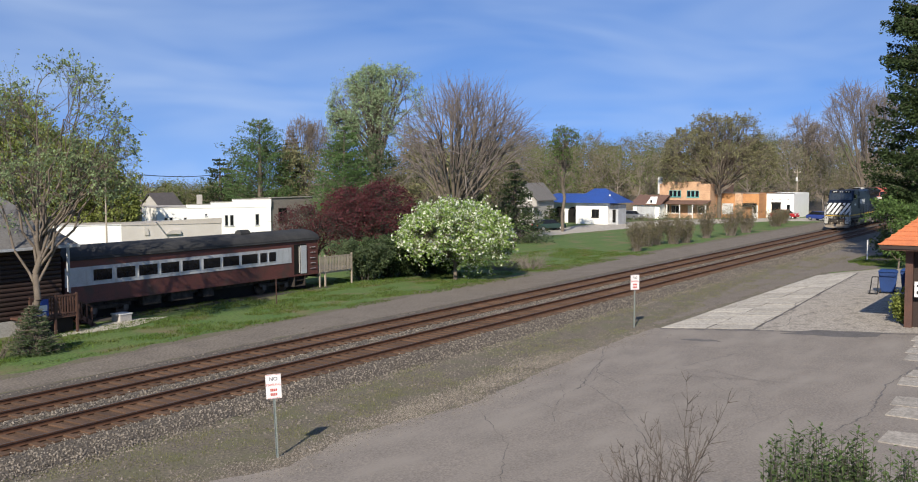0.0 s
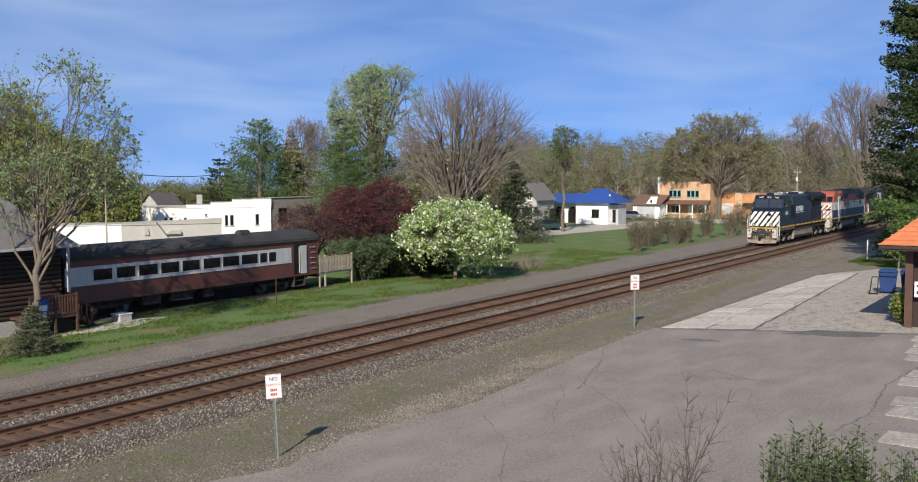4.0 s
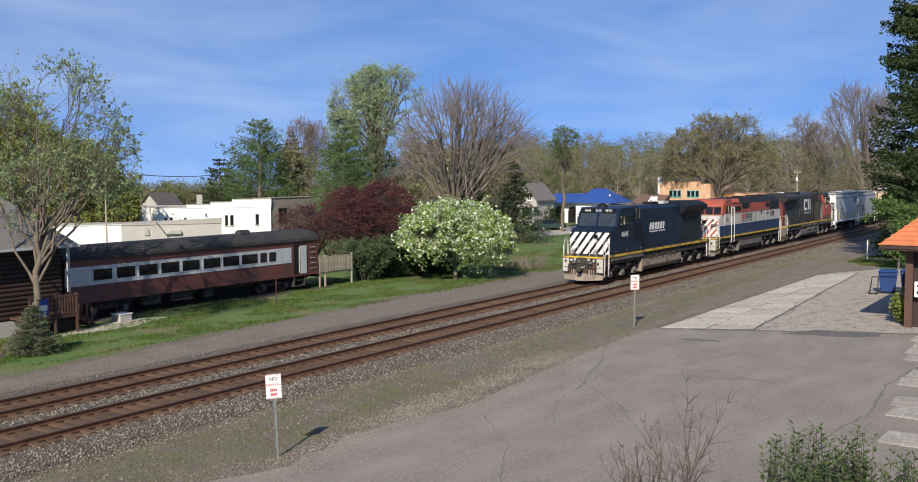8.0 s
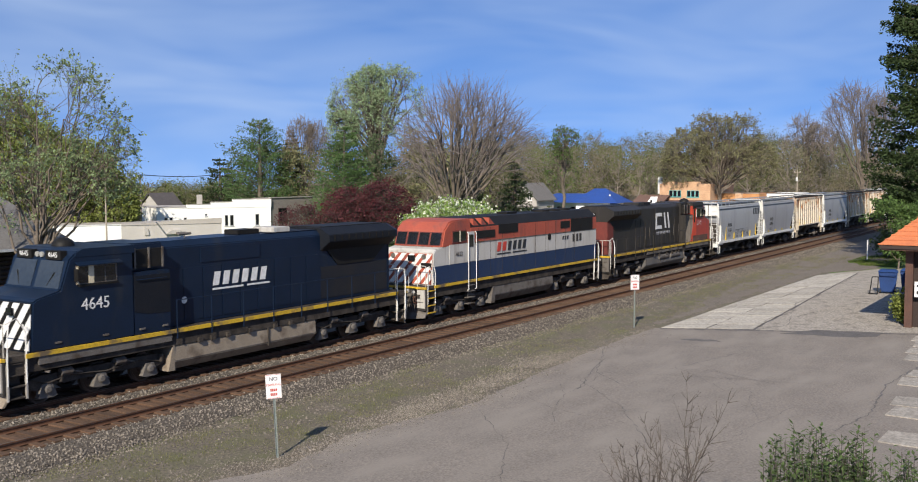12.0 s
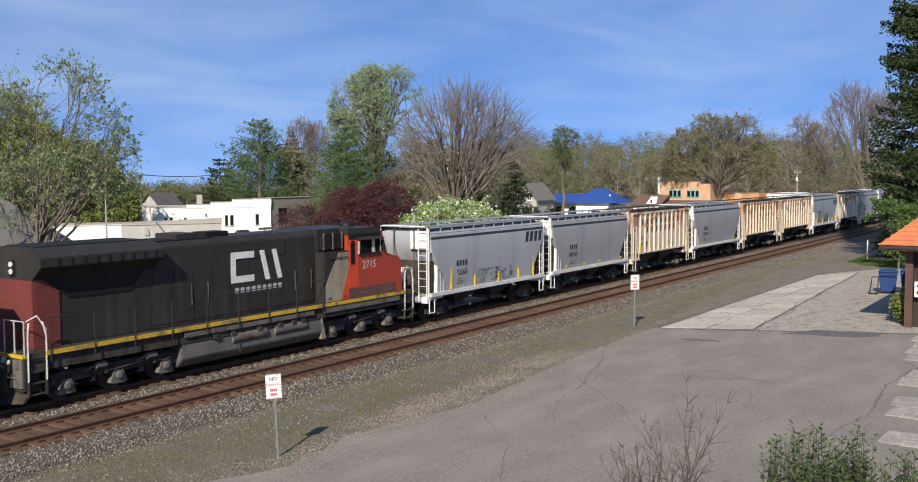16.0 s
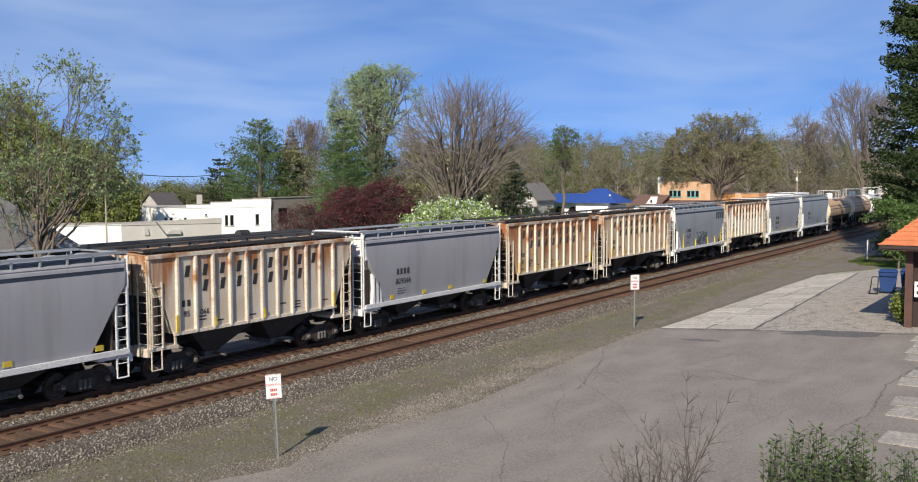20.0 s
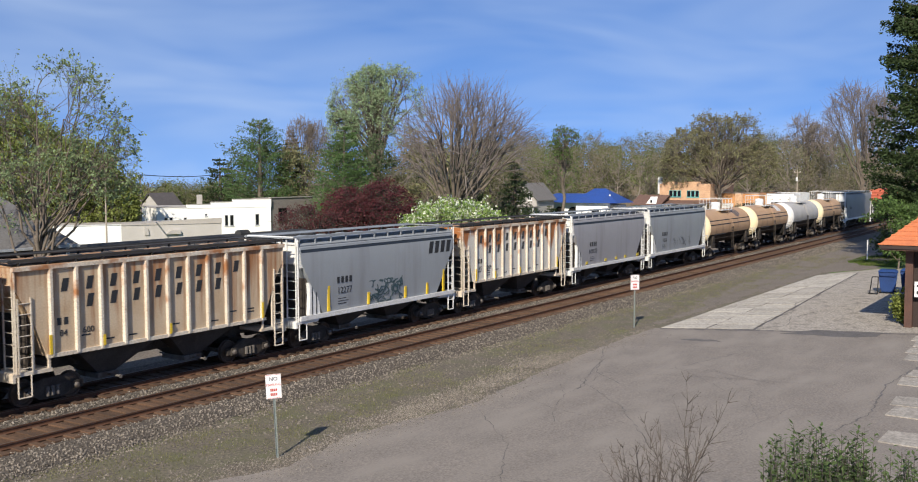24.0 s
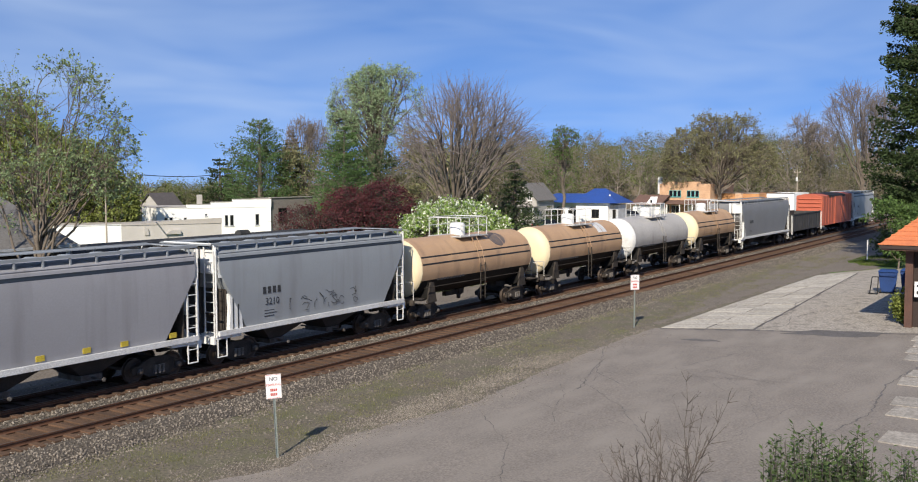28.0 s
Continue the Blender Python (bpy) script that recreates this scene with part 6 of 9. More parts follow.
def smooth_hopper(u, length, body, label, number="", big_mark=False, marks=(), paint=None, top_band=True, code=4, ends=None, sill=None):
    """Covered hopper with plain, slightly bulged sides."""
    car = car_place("hopper_car", u, label)
    ends, sill = ends or white_paint, sill or sill_white
    levels = [(1.38, 2.05, 1.46), (1.42, 1.98, 1.5), (2.2, 1.5, 1.54), (3.0, 1.02, 1.575), (3.62, 0.62, 1.575), (4.05, 0.56, 1.55), (4.3, 0.56, 1.5), (4.42, 0.58, 1.4), (4.56, 0.6, 0.9), (4.6, 0.62, 0.4)]
    rings = [[(a, -w, z), (length - a, -w, z), (length - a, w, z), (a, w, z)] for z, a, w in levels]
    part("body", Shape().loft(rings), body, car, smooth=True, soft_angle=28)
    for s in (-1, 1):
        part("side_sill", Shape().box(0.5, s * 1.56 - 0.05, 1.24, length - 0.5, s * 1.56 + 0.05, 1.44), sill, car, bevel=0.01)
        if top_band:
            part("dark_band", Shape().loft([[(0.62, s * 1.545, 4.07), (length - 0.62, s * 1.545, 4.07), (length - 0.62, s * 1.556, 4.08), (0.62, s * 1.556, 4.08)], [(0.62, s * 1.54, 4.2), (length - 0.62, s * 1.54, 4.2), (length - 0.62, s * 1.532, 4.2), (0.62, s * 1.532, 4.2)]]), stripe_dark, car)
        part("roof_edge", Shape().rod((0.6, s * 1.44, 4.37), (length - 0.6, s * 1.44, 4.37), 0.05, n=8), body, car)
    for x in (0.53, length - 0.53):
        if x < 2:
            part("end_panel", Shape().box(x - 0.03, -1.46, 3.6, x + 0.03, -0.35, 4.5), ends, car)
            part("end_hoop", Shape().tube([(0.45, -1.5, 4.3), (0.45, -1.44, 4.62), (0.45, -1.3, 4.72), (0.45, 1.3, 4.72), (0.45, 1.44, 4.62), (0.45, 1.5, 4.3)], 0.035, 6), ends, car)
        else:
            part("end_panel", Shape().box(x - 0.03, -1.46, 3.75, x + 0.03, 1.46, 4.5), body, car)
        lo, hi = (x + 0.5, x + 0.56) if x < 2 else (x - 0.56, x - 0.5)
        # full-width dark plate; the shade between the cars is in its colour
        part("bulkhead", Shape().box(lo, -1.4, 1.26, hi, 1.4, 3.6), underbody, car)
        for s in (-1, 1):
            part("end_gusset", Shape().prism([(0.56 if x < 2 else length - 0.56, 4.3), (1.0 if x < 2 else length - 1.0, 3.45), (0.56 if x < 2 else length - 0.56, 3.45)], s * 1.5 - 0.02, s * 1.5 + 0.02, "y"), ends if x < 2 else body, car)
    part("centre_sill", Shape().box(0.6, -0.3, 0.95, length - 0.6, 0.3, 1.4), underbody, car)
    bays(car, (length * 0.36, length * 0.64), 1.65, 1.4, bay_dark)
    end_gear(car, length, ends, 4.62)
    roof_gear(car, length, 4.58, hopper_dull)
    for x in marks:
        if big_mark:
            part("reflector", Shape().box(x, -1.562, 1.46, x + 0.13, -1.5, 2.0 if x not in (marks[0], marks[-1]) else 2.55), mark_yellow, car)
        else:
            part("reflector", Shape().box(x, -1.535, 1.5, x + 0.3, -1.49, 1.68), mark_ochre, car)
    if big_mark:
        part("owner_mark", frames(Shape(), length - 2.75, -1.56, 3.42, 2.0, 0.58, 4, 0.13, 0.02), mark_black, car, "large black thick-lined mark as plain slanting blocks")
    mark_row(car, 2.85, -1.57, 2.62, 1.1, 0.27, code, mark_grey if not big_mark else mark_black)
    if number:
        write_on(car, number, 0.4, mark_grey if not big_mark else mark_black, 3.38, -1.5485, 2.28)
    for k in range(3):
        part("data_line", Shape().box(2.95, -1.531, 1.92 - k * 0.11, 3.5 + 0.15 * (k % 2), -1.505, 1.945 - k * 0.11), mark_grey, car)
    if paint:
        part("painted_scrawl", strokes(paint[0], paint[1], paint[2], paint[3], paint[4], -1.552, paint[5], paint[6]), paint[7], car, "dark sprayed scrawl")
    couplers(car, length)
    freight_truck(car, 1.95)
    freight_truck(car, length - 1.95)
    return car


def ribbed_hopper(u, length, body, rib_mat, label, number, mark, seed):
    """Covered hopper with straight sides and upright ribs."""
    car = car_place("hopper_car", u, label)
    levels = [(1.62, 1.55, 1.5), (3.1, 0.9, 1.5), (3.75, 0.5, 1.5), (4.42, 0.42, 1.5), (4.5, 0.42, 1.42), (4.58, 0.42, 0.4)]
    part("body", Shape().loft([[(a, -w, z), (length - a, -w, z), (length - a, w, z), (a, w, z)] for z, a, w in levels]), body, car)
    part("roof", Shape().prism([(-1.5, 4.51), (-0.5, 4.6), (0.5, 4.6), (1.5, 4.51)], 0.4, length - 0.4, "x"), roof_rust, car)
    n = 11
    for s in (-1, 1):
        part("top_chord", Shape().box(0.38, s * 1.52 - 0.06, 4.38, length - 0.38, s * 1.52 + 0.06, 4.52), rib_mat, car, bevel=0.01)
        part("bottom_chord", Shape().box(1.5, s * 1.52 - 0.05, 1.56, length - 1.5, s * 1.52 + 0.05, 1.68), rib_mat, car)
        for k in range(n):
            x = 1.68 + k * (length - 3.36) / (n - 1)
            part("rib", Shape().prism([(x - 0.075, s * 1.5), (x - 0.045, s * 1.6), (x + 0.045, s * 1.6), (x + 0.075, s * 1.5)], 1.6, 4.38, "z"), rib_mat, car)
        for f in ((lambda x: x), (lambda x: length - x)):
            part("end_brace", Shape().rod((f(0.5), s * 1.46, 4.3), (f(1.6), s * 1.46, 2.6), 0.05, n=4).rod((f(1.6), s * 1.46, 2.6), (f(1.6), s * 1.46, 1.2), 0.05, n=4).rod((f(1.05), s * 1.46, 3.4), (f(1.05), s * 1.46, 1.2), 0.045, n=4), rib_mat, car)
            part("end_gusset", Shape().prism([(f(0.45), 4.4), (f(1.65), 4.4), (f(1.55), 2.9)], s * 1.48 - 0.015, s * 1.48 + 0.015, "y"), body, car)
    for lo in (0.95, length - 1.0):
        # dark plates whose colour holds the shade of the end gaps
        part("bulkhead", Shape().box(lo, -1.36, 1.26, lo + 0.05, 1.36, 3.3), underbody, car)
    part("centre_sill", Shape().box(0.6, -0.3, 0.95, length - 0.6, 0.3, 1.4), underbody, car)
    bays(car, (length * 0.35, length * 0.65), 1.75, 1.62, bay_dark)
    end_gear(car, length, rib_mat, 4.5, False)
    roof_gear(car, length, 4.56, car_dark)
    step = (length - 3.36) / (n - 1)
    for k in range(9):
        for row, z in ((0, 3.62), (1, 3.04)):
            if row and k > 6:
                continue
            x = 1.68 + (k + 0.3 + row) * step
            sh = frames(Shape(), x + 0.1, -1.5, z, step * 0.4, 0.42, 1, 0.09)
            part("name_mark", sh, mark, car, "plain slanting block between the ribs")
    mark_row(car, 1.9, -1.5, 2.55, 0.5, 0.24, 2, mark)
    write_on(car, number[:2], 0.3, mark, 2.12, -1.505, 2.28)
    write_on(car, number[2:], 0.3, mark, 2.12 + step, -1.505, 2.28)
    for k, x in enumerate((1.55, 1.68 + 2 * step, 1.68 + 5 * step, length - 1.75)):
        part("reflector", Shape().box(x, -1.615, 1.68, x + 0.1, -1.59, 2.3 if k in (0, 3) else 2.05), mark_yellow, car)
    line = Shape().box(0, -1.507, 0, 0.35, -1.5, 0.05).mesh("data_line", mark)
    r = random.Random(seed)
    for k in range(9):
        part("data_line", line, None, car, at=(1.85 + r.randint(0, 9) * step, 0, 1.85 + 0.12 * (k % 3)))
    couplers(car, length)
    freight_truck(car, 1.95)
    freight_truck(car, length - 1.95)
    return car


H1, H2, W3, H4, W5, W6, H7, W8, H9, H10, T11, T12, T13, T14, H15, G16, B17, H18, END = 61.2, 73.9, 86.1, 98.0, 110.8, 123.2, 135.9, 148.4, 160.8, 173.1, 185.8, 199.0, 211.8, 224.5, 236.2, 252.8, 266.2, 282.4, 296
smooth_hopper(H1, H2 - H1, hopper_grey, "light grey covered hopper car with white ends and yellow markers", "12263", True, (2.35, 4.6, 7.0, 9.2, 10.9), (3, 4.9, 8.6, 1.6, 2.25, 40, 0.014, mark_black))
smooth_hopper(H2, W3 - H2, hopper_warm, "plain grey covered hopper car with light sill", "808905", False, (2.4, 4.9, 7.1, 10.4))
ribbed_hopper(W3, H4 - W3, rust_cream, cream_rib, "cream ribbed hopper car streaked with rust", "85066", mark_black, 1)
smooth_hopper(H4, W5 - H4, hopper_warm, "plain grey covered hopper car with small yellow markers", "809044", False, (2.4, 5.0, 7.3, 10.6))
ribbed_hopper(W5, W6 - W5, rust_heavy, cream_rib, "cream ribbed hopper car heavily covered with orange rust", "85190", mark_grey, 2)
rust_mid = material("rust_mid", (0.52, 0.41, 0.28), 0.7, second=(0.42, 0.29, 0.17), scale=1.1, fine=20, bump=0.06, fine_amount=0.12, third=(0.3, 0.13, 0.05), third_scale=1.9, third_range=(0.45, 0.7), streak=(2.6, 2.6, 0.16), high=(3.3, 0.08))
ribbed_hopper(W6, H7 - W6, rust_mid, cream_rib, "yellowed cream ribbed hopper car with some rust", "84600", mark_black, 3)
smooth_hopper(H7, W8 - H7, hopper_dull, "blue-grey covered hopper car with large dark sprayed scrawl", "12277", True, (2.25, 5.0, 7.8, 9.6, 11.0), (8, 5.1, 7.6, 1.5, 2.85, 62, 0.03, mark_teal))
ribbed_hopper(W8, H9 - W8, material("rust_white", (0.6, 0.57, 0.5), 0.7, second=(0.5, 0.46, 0.39), scale=0.7, fine=20, bump=0.06, third=(0.33, 0.12, 0.035), third_scale=1.5, third_range=(0.46, 0.6), streak=(1.6, 1.6, 0.3), high=(3.5, 0.2)), cream_rib, "whitish ribbed hopper car with rusty upper side", "85209", mark_grey, 4)
smooth_hopper(H9, H10 - H9, hopper_warm, "plain grey covered hopper car with white end frames", "809078", False, (2.4, 5.2, 6.9, 8.4, 10.5))
smooth_hopper(H10, T11 - H10, hopper_dull, "grey covered hopper car with white end cabinet", "3210", False, (), (5, 4.4, 8.8, 1.7, 2.4, 22, 0.012, mark_grey))


# ---- tank cars ----
def tank_car(u, length, shell, head, label, marked=True, seed=0):
    car = car_place("tank_car", u, label)
    r, zc, x0, x1 = 1.46, 2.62, 0.75, length - 0.75

    def arc(a0, a1, n, rad, x):
        return [(x, rad * math.sin(a0 + (a1 - a0) * k / n), zc + rad * math.cos(a0 + (a1 - a0) * k / n)) for k in range(n + 1)]
    lim = radians(112)
    part("shell", Shape().loft([arc(-lim, lim, 28, r, x) for x in (x0 + 0.45, x1 - 0.45)], False), shell, car, smooth=True)
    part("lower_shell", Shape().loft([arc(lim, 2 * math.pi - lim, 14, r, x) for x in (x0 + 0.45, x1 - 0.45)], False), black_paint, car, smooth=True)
    for s, xe in ((-1, x0 + 0.45), (1, x1 - 0.45)):
        prof = [(0, r + 0.004), (0.18, r * 0.965), (0.32, r * 0.86), (0.42, r * 0.66), (0.48, r * 0.36), (0.5, 0.01)]
        part("head", Shape().lathe(prof, (xe, 0, zc), (s, 0, 0), 30), head, car, smooth=True)
    for k in range(3):
        xs = x0 + 0.45 + (k + 1) * (x1 - x0 - 0.9) / 4
        part("seam_band", Shape().loft([arc(-lim, lim, 28, r + 0.012, xs + d) for d in (-0.03, 0.03)], False), shell, car, smooth=True)
    if marked:
        for a in (66, 80):
            sh = Shape()
            q = radians(a)
            sh.box(x0 + 0.5, -(r * math.sin(q)) - 0.012, zc + r * math.cos(q) - 0.04, x1 - 0.5, -(r * math.sin(q)) + 0.02, zc + r * math.cos(q) + 0.04)
            part("dark_line", sh, mark_black, car)
    mark_row(car, 2.6, -1.335, 2.0, 2.6, 0.22, 9, mark_grey, 0.03)
    # running gear, sills and saddles
    for s in (-1, 1):
        f = (lambda x: x) if s < 0 else (lambda x: length - x)
        lo, hi = sorted((f(0.35), f(3.2)))
        e = part("stub_sill", Shape().box(lo, -0.3, 0.92, hi, 0.3, 1.25).box(min(f(0.35), f(0.45)), -1.5, 0.98, max(f(0.35), f(0.45)), 1.5, 1.22), underbody, car)
        part("saddle", Shape().prism([(-1.25, 1.2), (-1.35, 2.0), (1.35, 2.0), (1.25, 1.2), (0.9, 1.0), (-0.9, 1.0)], f(1.85), f(2.15), "x"), black_paint, e)
        part("end_walk", Shape().box(min(f(0.4), f(1.3)), -1.5, 1.2, max(f(0.4), f(1.3)), 1.5, 1.24), underbody, e)
        rail = Shape()
        for y in (-1.45, -0.6, 0.6, 1.45):
            rail.rod((f(0.42), y, 1.2), (f(0.42), y, 2.1), 0.025, n=5)
        rail.rod((f(0.42), -1.45, 2.1), (f(0.42), 1.45, 2.1), 0.025, n=5)
        part("end_railing", rail, grimy_white, e)
        for y in (-1.4, 1.3):
            part("body_bolster", Shape().prism([(f(1.7), 0.95), (f(1.95), 1.95), (f(2.25), 1.95), (f(2.5), 0.95)], y, y + 0.1, "y"), underbody, e)
        freight_truck(car, f(2.1))
        part("long_handrail", Shape().rod((1.2, s * 1.56, 1.75), (length - 1.2, s * 1.56, 1.75), 0.02, n=5), underbody, car)
    mid = length / 2
    part("bottom_outlet", Shape().lathe([(0, 0.3), (0.3, 0.28), (0.4, 0.12), (0.6, 0.1)], (mid, 0, 1.2), (0, 0, -1), 12).box(mid - 1.4, -0.12, 0.86, mid - 0.2, 0.12, 1.1), underbody, car)
    pf = part("platform", Shape().box(mid - 1.35, -1.05, zc + r - 0.1, mid + 1.35, 1.05, zc + r - 0.05), grimy_white, car)
    rail = Shape()
    zt, zb = zc + r + 0.92, zc + r - 0.1
    for x in (mid - 1.3, mid - 0.45, mid + 0.45, mid + 1.3):
        for y in (-1.0, 1.0):
            rail.rod((x, y, zb), (x, y, zt), 0.025, n=5)
    for y in (-1.0, 1.0):
        rail.rod((mid - 1.3, y, zt), (mid + 1.3, y, zt), 0.025, n=5).rod((mid - 1.3, y, zt - 0.42), (mid + 1.3, y, zt - 0.42), 0.02, n=5)
    for x in (mid - 1.3, mid + 1.3):
        rail.rod((x, -1.0, zt), (x, 1.0, zt), 0.025, n=5)
    part("railing", rail, sill_white, pf)
    part("valve_dome", Shape().lathe([(0, 0.42), (0.55, 0.42), (0.66, 0.36), (0.7, 0.02)], (mid - 0.1, 0, zc + r - 0.06), (0, 0, 1), 18), white_paint, pf, smooth=True)
    part("side_ladder", ladder(Shape(), mid - 0.25, -1.58, 0.7, 2.6, 0.45, 7), underbody, car)
    part("upper_ladder", Shape().tube([(mid - 0.25, -1.56, 2.6), (mid - 0.25, -1.38, 3.3), (mid - 0.25, -1.0, zc + r - 0.1)], 0.016).tube([(mid + 0.2, -1.56, 2.6), (mid + 0.2, -1.38, 3.3), (mid + 0.2, -1.0, zc + r - 0.1)], 0.016), shell, car)
    couplers(car, length)
    return car


t1 = tank_car(T11, T12 - T11, tank_tan, tank_cream, "tan tank car with cream ends and black belly")
t2 = tank_car(T12, T13 - T12, tank_tan, tank_cream, "tan tank car with cream head and pale patch")
tank_car(T13, T14 - T13, tank_grey, sill_white, "dirty grey tank car with whitish ends", False)
tank_car(T14, H15 - T14, tank_tan, tank_cream, "tan tank car with cream head near the train's end")
for car_, mat, name_, half, tall in ((t1, mark_faded, "faded_emblem", 0.75, 0.24), (t2, sill_white, "pale_patch", 0.6, 0.2)):
    ring = []
    for k in range(9):
        a = radians(38 + 48 * tall * 4 * (k / 8 - 0.5))
        w = half * (math.sqrt(max(0.0, 1 - (k / 4 - 1) ** 2)) if mat is mark_faded else 1) + 0.01
        ring.append([(9.0 - w, -1.468 * math.sin(a), 2.62 + 1.468 * math.cos(a)), (9.0 + w, -1.468 * math.sin(a), 2.62 + 1.468 * math.cos(a)), (9.0 + w, -1.46 * math.sin(a), 2.62 + 1.46 * math.cos(a)), (9.0 - w, -1.46 * math.sin(a), 2.62 + 1.46 * math.cos(a))])
    part(name_, Shape().loft(ring), mat, car_)
smooth_hopper(H15, G16 - H15, hopper_dim, "long grey hopper car with white end", "", False, (), None, False)

# ---- open gondola, boxcar and last hopper ----
gon = car_place("gondola_car", G16, "dark grey low gondola car with ribbed sides", "rail car")
L = B17 - G16
part("floor", Shape().box(0.5, -1.45, 1.05, L - 0.5, 1.45, 1.2), bay_dark, gon)
for s in (-1, 1):
    part("side", Shape().box(0.5, s * 1.45 - 0.03, 1.1, L - 0.5, s * 1.45 + 0.03, 2.85), bay_dark, gon)
    part("top_rail", Shape().box(0.5, s * 1.48 - 0.07, 2.8, L - 0.5, s * 1.48 + 0.07, 2.92), bay_dark, gon)
    for k in range(13):
        part("rib", Shape().box(0.6 + k * (L - 1.3) / 12, s * 1.47 - 0.03, 1.1, 0.7 + k * (L - 1.3) / 12, s * 1.47 + 0.03, 2.82), bay_dark, gon)
for x in (0.5, L - 0.5):
    part("end", Shape().box(x - 0.04, -1.45, 1.1, x + 0.04, 1.45, 2.85), bay_dark, gon)
    part("end_ladder", ladder(Shape(), x, -1.55, 0.8, 2.8, 0.4, 5), sill_white, gon)
couplers(gon, L)
freight_truck(gon, 2.1)
freight_truck(gon, L - 2.1)

box = car_place("boxcar", B17, "orange-red boxcar with ribbed ends", "rail car")
L = H18 - B17
part("body", Shape().prism([(-1.48, 1.1), (-1.48, 4.55), (-0.6, 4.75), (0.6, 4.75), (1.48, 4.55), (1.48, 1.1)], 0.5, L - 0.5, "x"), oxide_red, box, bevel=0.02)
for k in range(7):
    part("end_rib", Shape().lathe([(-1.35, 0.02), (-1.2, 0.1), (1.2, 0.1), (1.35, 0.02)], (0.5, 0, 1.5 + k * 0.45), (0, 1, 0), 8), oxide_red, box)
for s in (-1, 1):
    part("door", Shape().box(L / 2 - 1.5, s * 1.5 - 0.05, 1.15, L / 2 + 1.5, s * 1.5 + 0.05, 4.4), oxide_red, box)
    for k in range(12):
        x = 0.9 + k * (L - 1.8) / 11
        if abs(x - L / 2) > 1.6:
            part("post", Shape().box(x - 0.05, s * 1.49 - 0.02, 1.15, x + 0.05, s * 1.49 + 0.02, 4.45), oxide_red, box)
part("roof", Shape().prism([(-1.5, 4.3), (-1.5, 4.57), (-0.6, 4.78), (0.6, 4.78), (1.5, 4.57), (1.5, 4.3)], 3.4, L - 4.2, "x"), black_paint, box, "dark roof strip")
couplers(box, L)
freight_truck(box, 2.1)
freight_truck(box, L - 2.1)
smooth_hopper(H18, END - H18, hopper_grey, "grey covered hopper car at the end of the view", "", False)


STILL_FAR = [c for c, u in CARS if u >= H15]


# ---- motion of the train ----
def train_rows():
    """How far the train's zero mark has come along the track, time by time."""
    rows = [(0.0, 137.0), (1.0, 129.5), (2.0, 121.6), (3.0, 113.2), (3.5, 108.9)]
    rows += [(5.5, 90.4), (6.0, 85.0), (6.5, 79.8), (7.0, 74.5), (7.5, 69.3), (8.0, 64.0), (8.5, 58.7), (9.0, 53.3), (9.5, 47.7), (10.0, 42.6), (10.5, 37.2), (11.0, 31.8), (11.5, 26.5), (12.0, 21.3), (12.5, 16.06)]
    rows += [(14.5, -5.18), (15.0, -10.5), (15.5, -15.9), (16.0, -21.6), (16.5, -26.96), (17.0, -32.3), (17.5, -37.2), (18.0, -42.7), (18.5, -47.9), (19.0, -53.0), (19.5, -58.2), (20.0, -63.5), (20.5, -68.8), (21.0, -74.1), (21.5, -79.3)]
    rows += [(23.5, -100.4), (24.0, -105.7), (24.5, -111.1), (25.0, -116.3), (25.5, -121.4), (26.0, -126.7), (26.5, -132.0), (27.0, -137.2), (27.5, -142.3), (28.0, -147.4)]
    return rows


def motions():
    place = train_rows()
    times, way = [r[0] for r in place], [r[1] for r in place]
    rolled = {}
    for wheel, x, r in WHEELS:
        # each wheelset turns about its axle as the train rolls to -x
        if wheel.parent.parent in STILL_FAR:
            continue
        sense = 1 if wheel.parent.parent is trail else -1
        kin = (x, r, sense)
        if kin in rolled:
            # wheelsets at the same place of their trucks roll alike
            own = wheel.animation_data_create()
            wheel.rotation_mode = "QUATERNION"
            own.action, own.action_slot = rolled[kin].action, rolled[kin].action_slot
            continue
        rolled[kin] = wheel.animation_data_create()
        walk(wheel, [(k / 30, pose(x, 0, r, 0, math.degrees(sense * (137.0 - float(np.interp(k / 30, times, way))) / r) % 360, 0)) for k in range(841)])
    for ob, u in CARS:
        back = ob is trail
        walk(ob, [(t, pose(x + u + (22.2 if back else 0), FAR_Y, RAIL_Z, 0, 0, 180 if back else 0)) for t, x in train_rows()])

# ---- building materials ----
coach_red = material("coach_red", (0.115, 0.038, 0.031), 0.6, second=(0.085, 0.031, 0.027), scale=0.8, fine=25, bump=0.05, third=(0.065, 0.038, 0.032), third_scale=1.2)
coach_white = material("coach_white", (0.44, 0.455, 0.465), 0.6, second=(0.35, 0.355, 0.365), scale=1.2, fine=25, bump=0.03, third=(0.24, 0.22, 0.205), third_scale=1.5, third_range=(0.54, 0.8), streak=(2.2, 2.2, 0.3))
coach_roof = material("coach_roof", (0.028, 0.029, 0.03), 0.8, spec=0.2, second=(0.055, 0.053, 0.05), scale=1.0, fine=20, bump=0.1)
brown_log = material("brown_log", (0.036, 0.019, 0.0135), 0.7, second=(0.026, 0.0145, 0.011), scale=2.5, fine=20, bump=0.2, objrand=0.25)
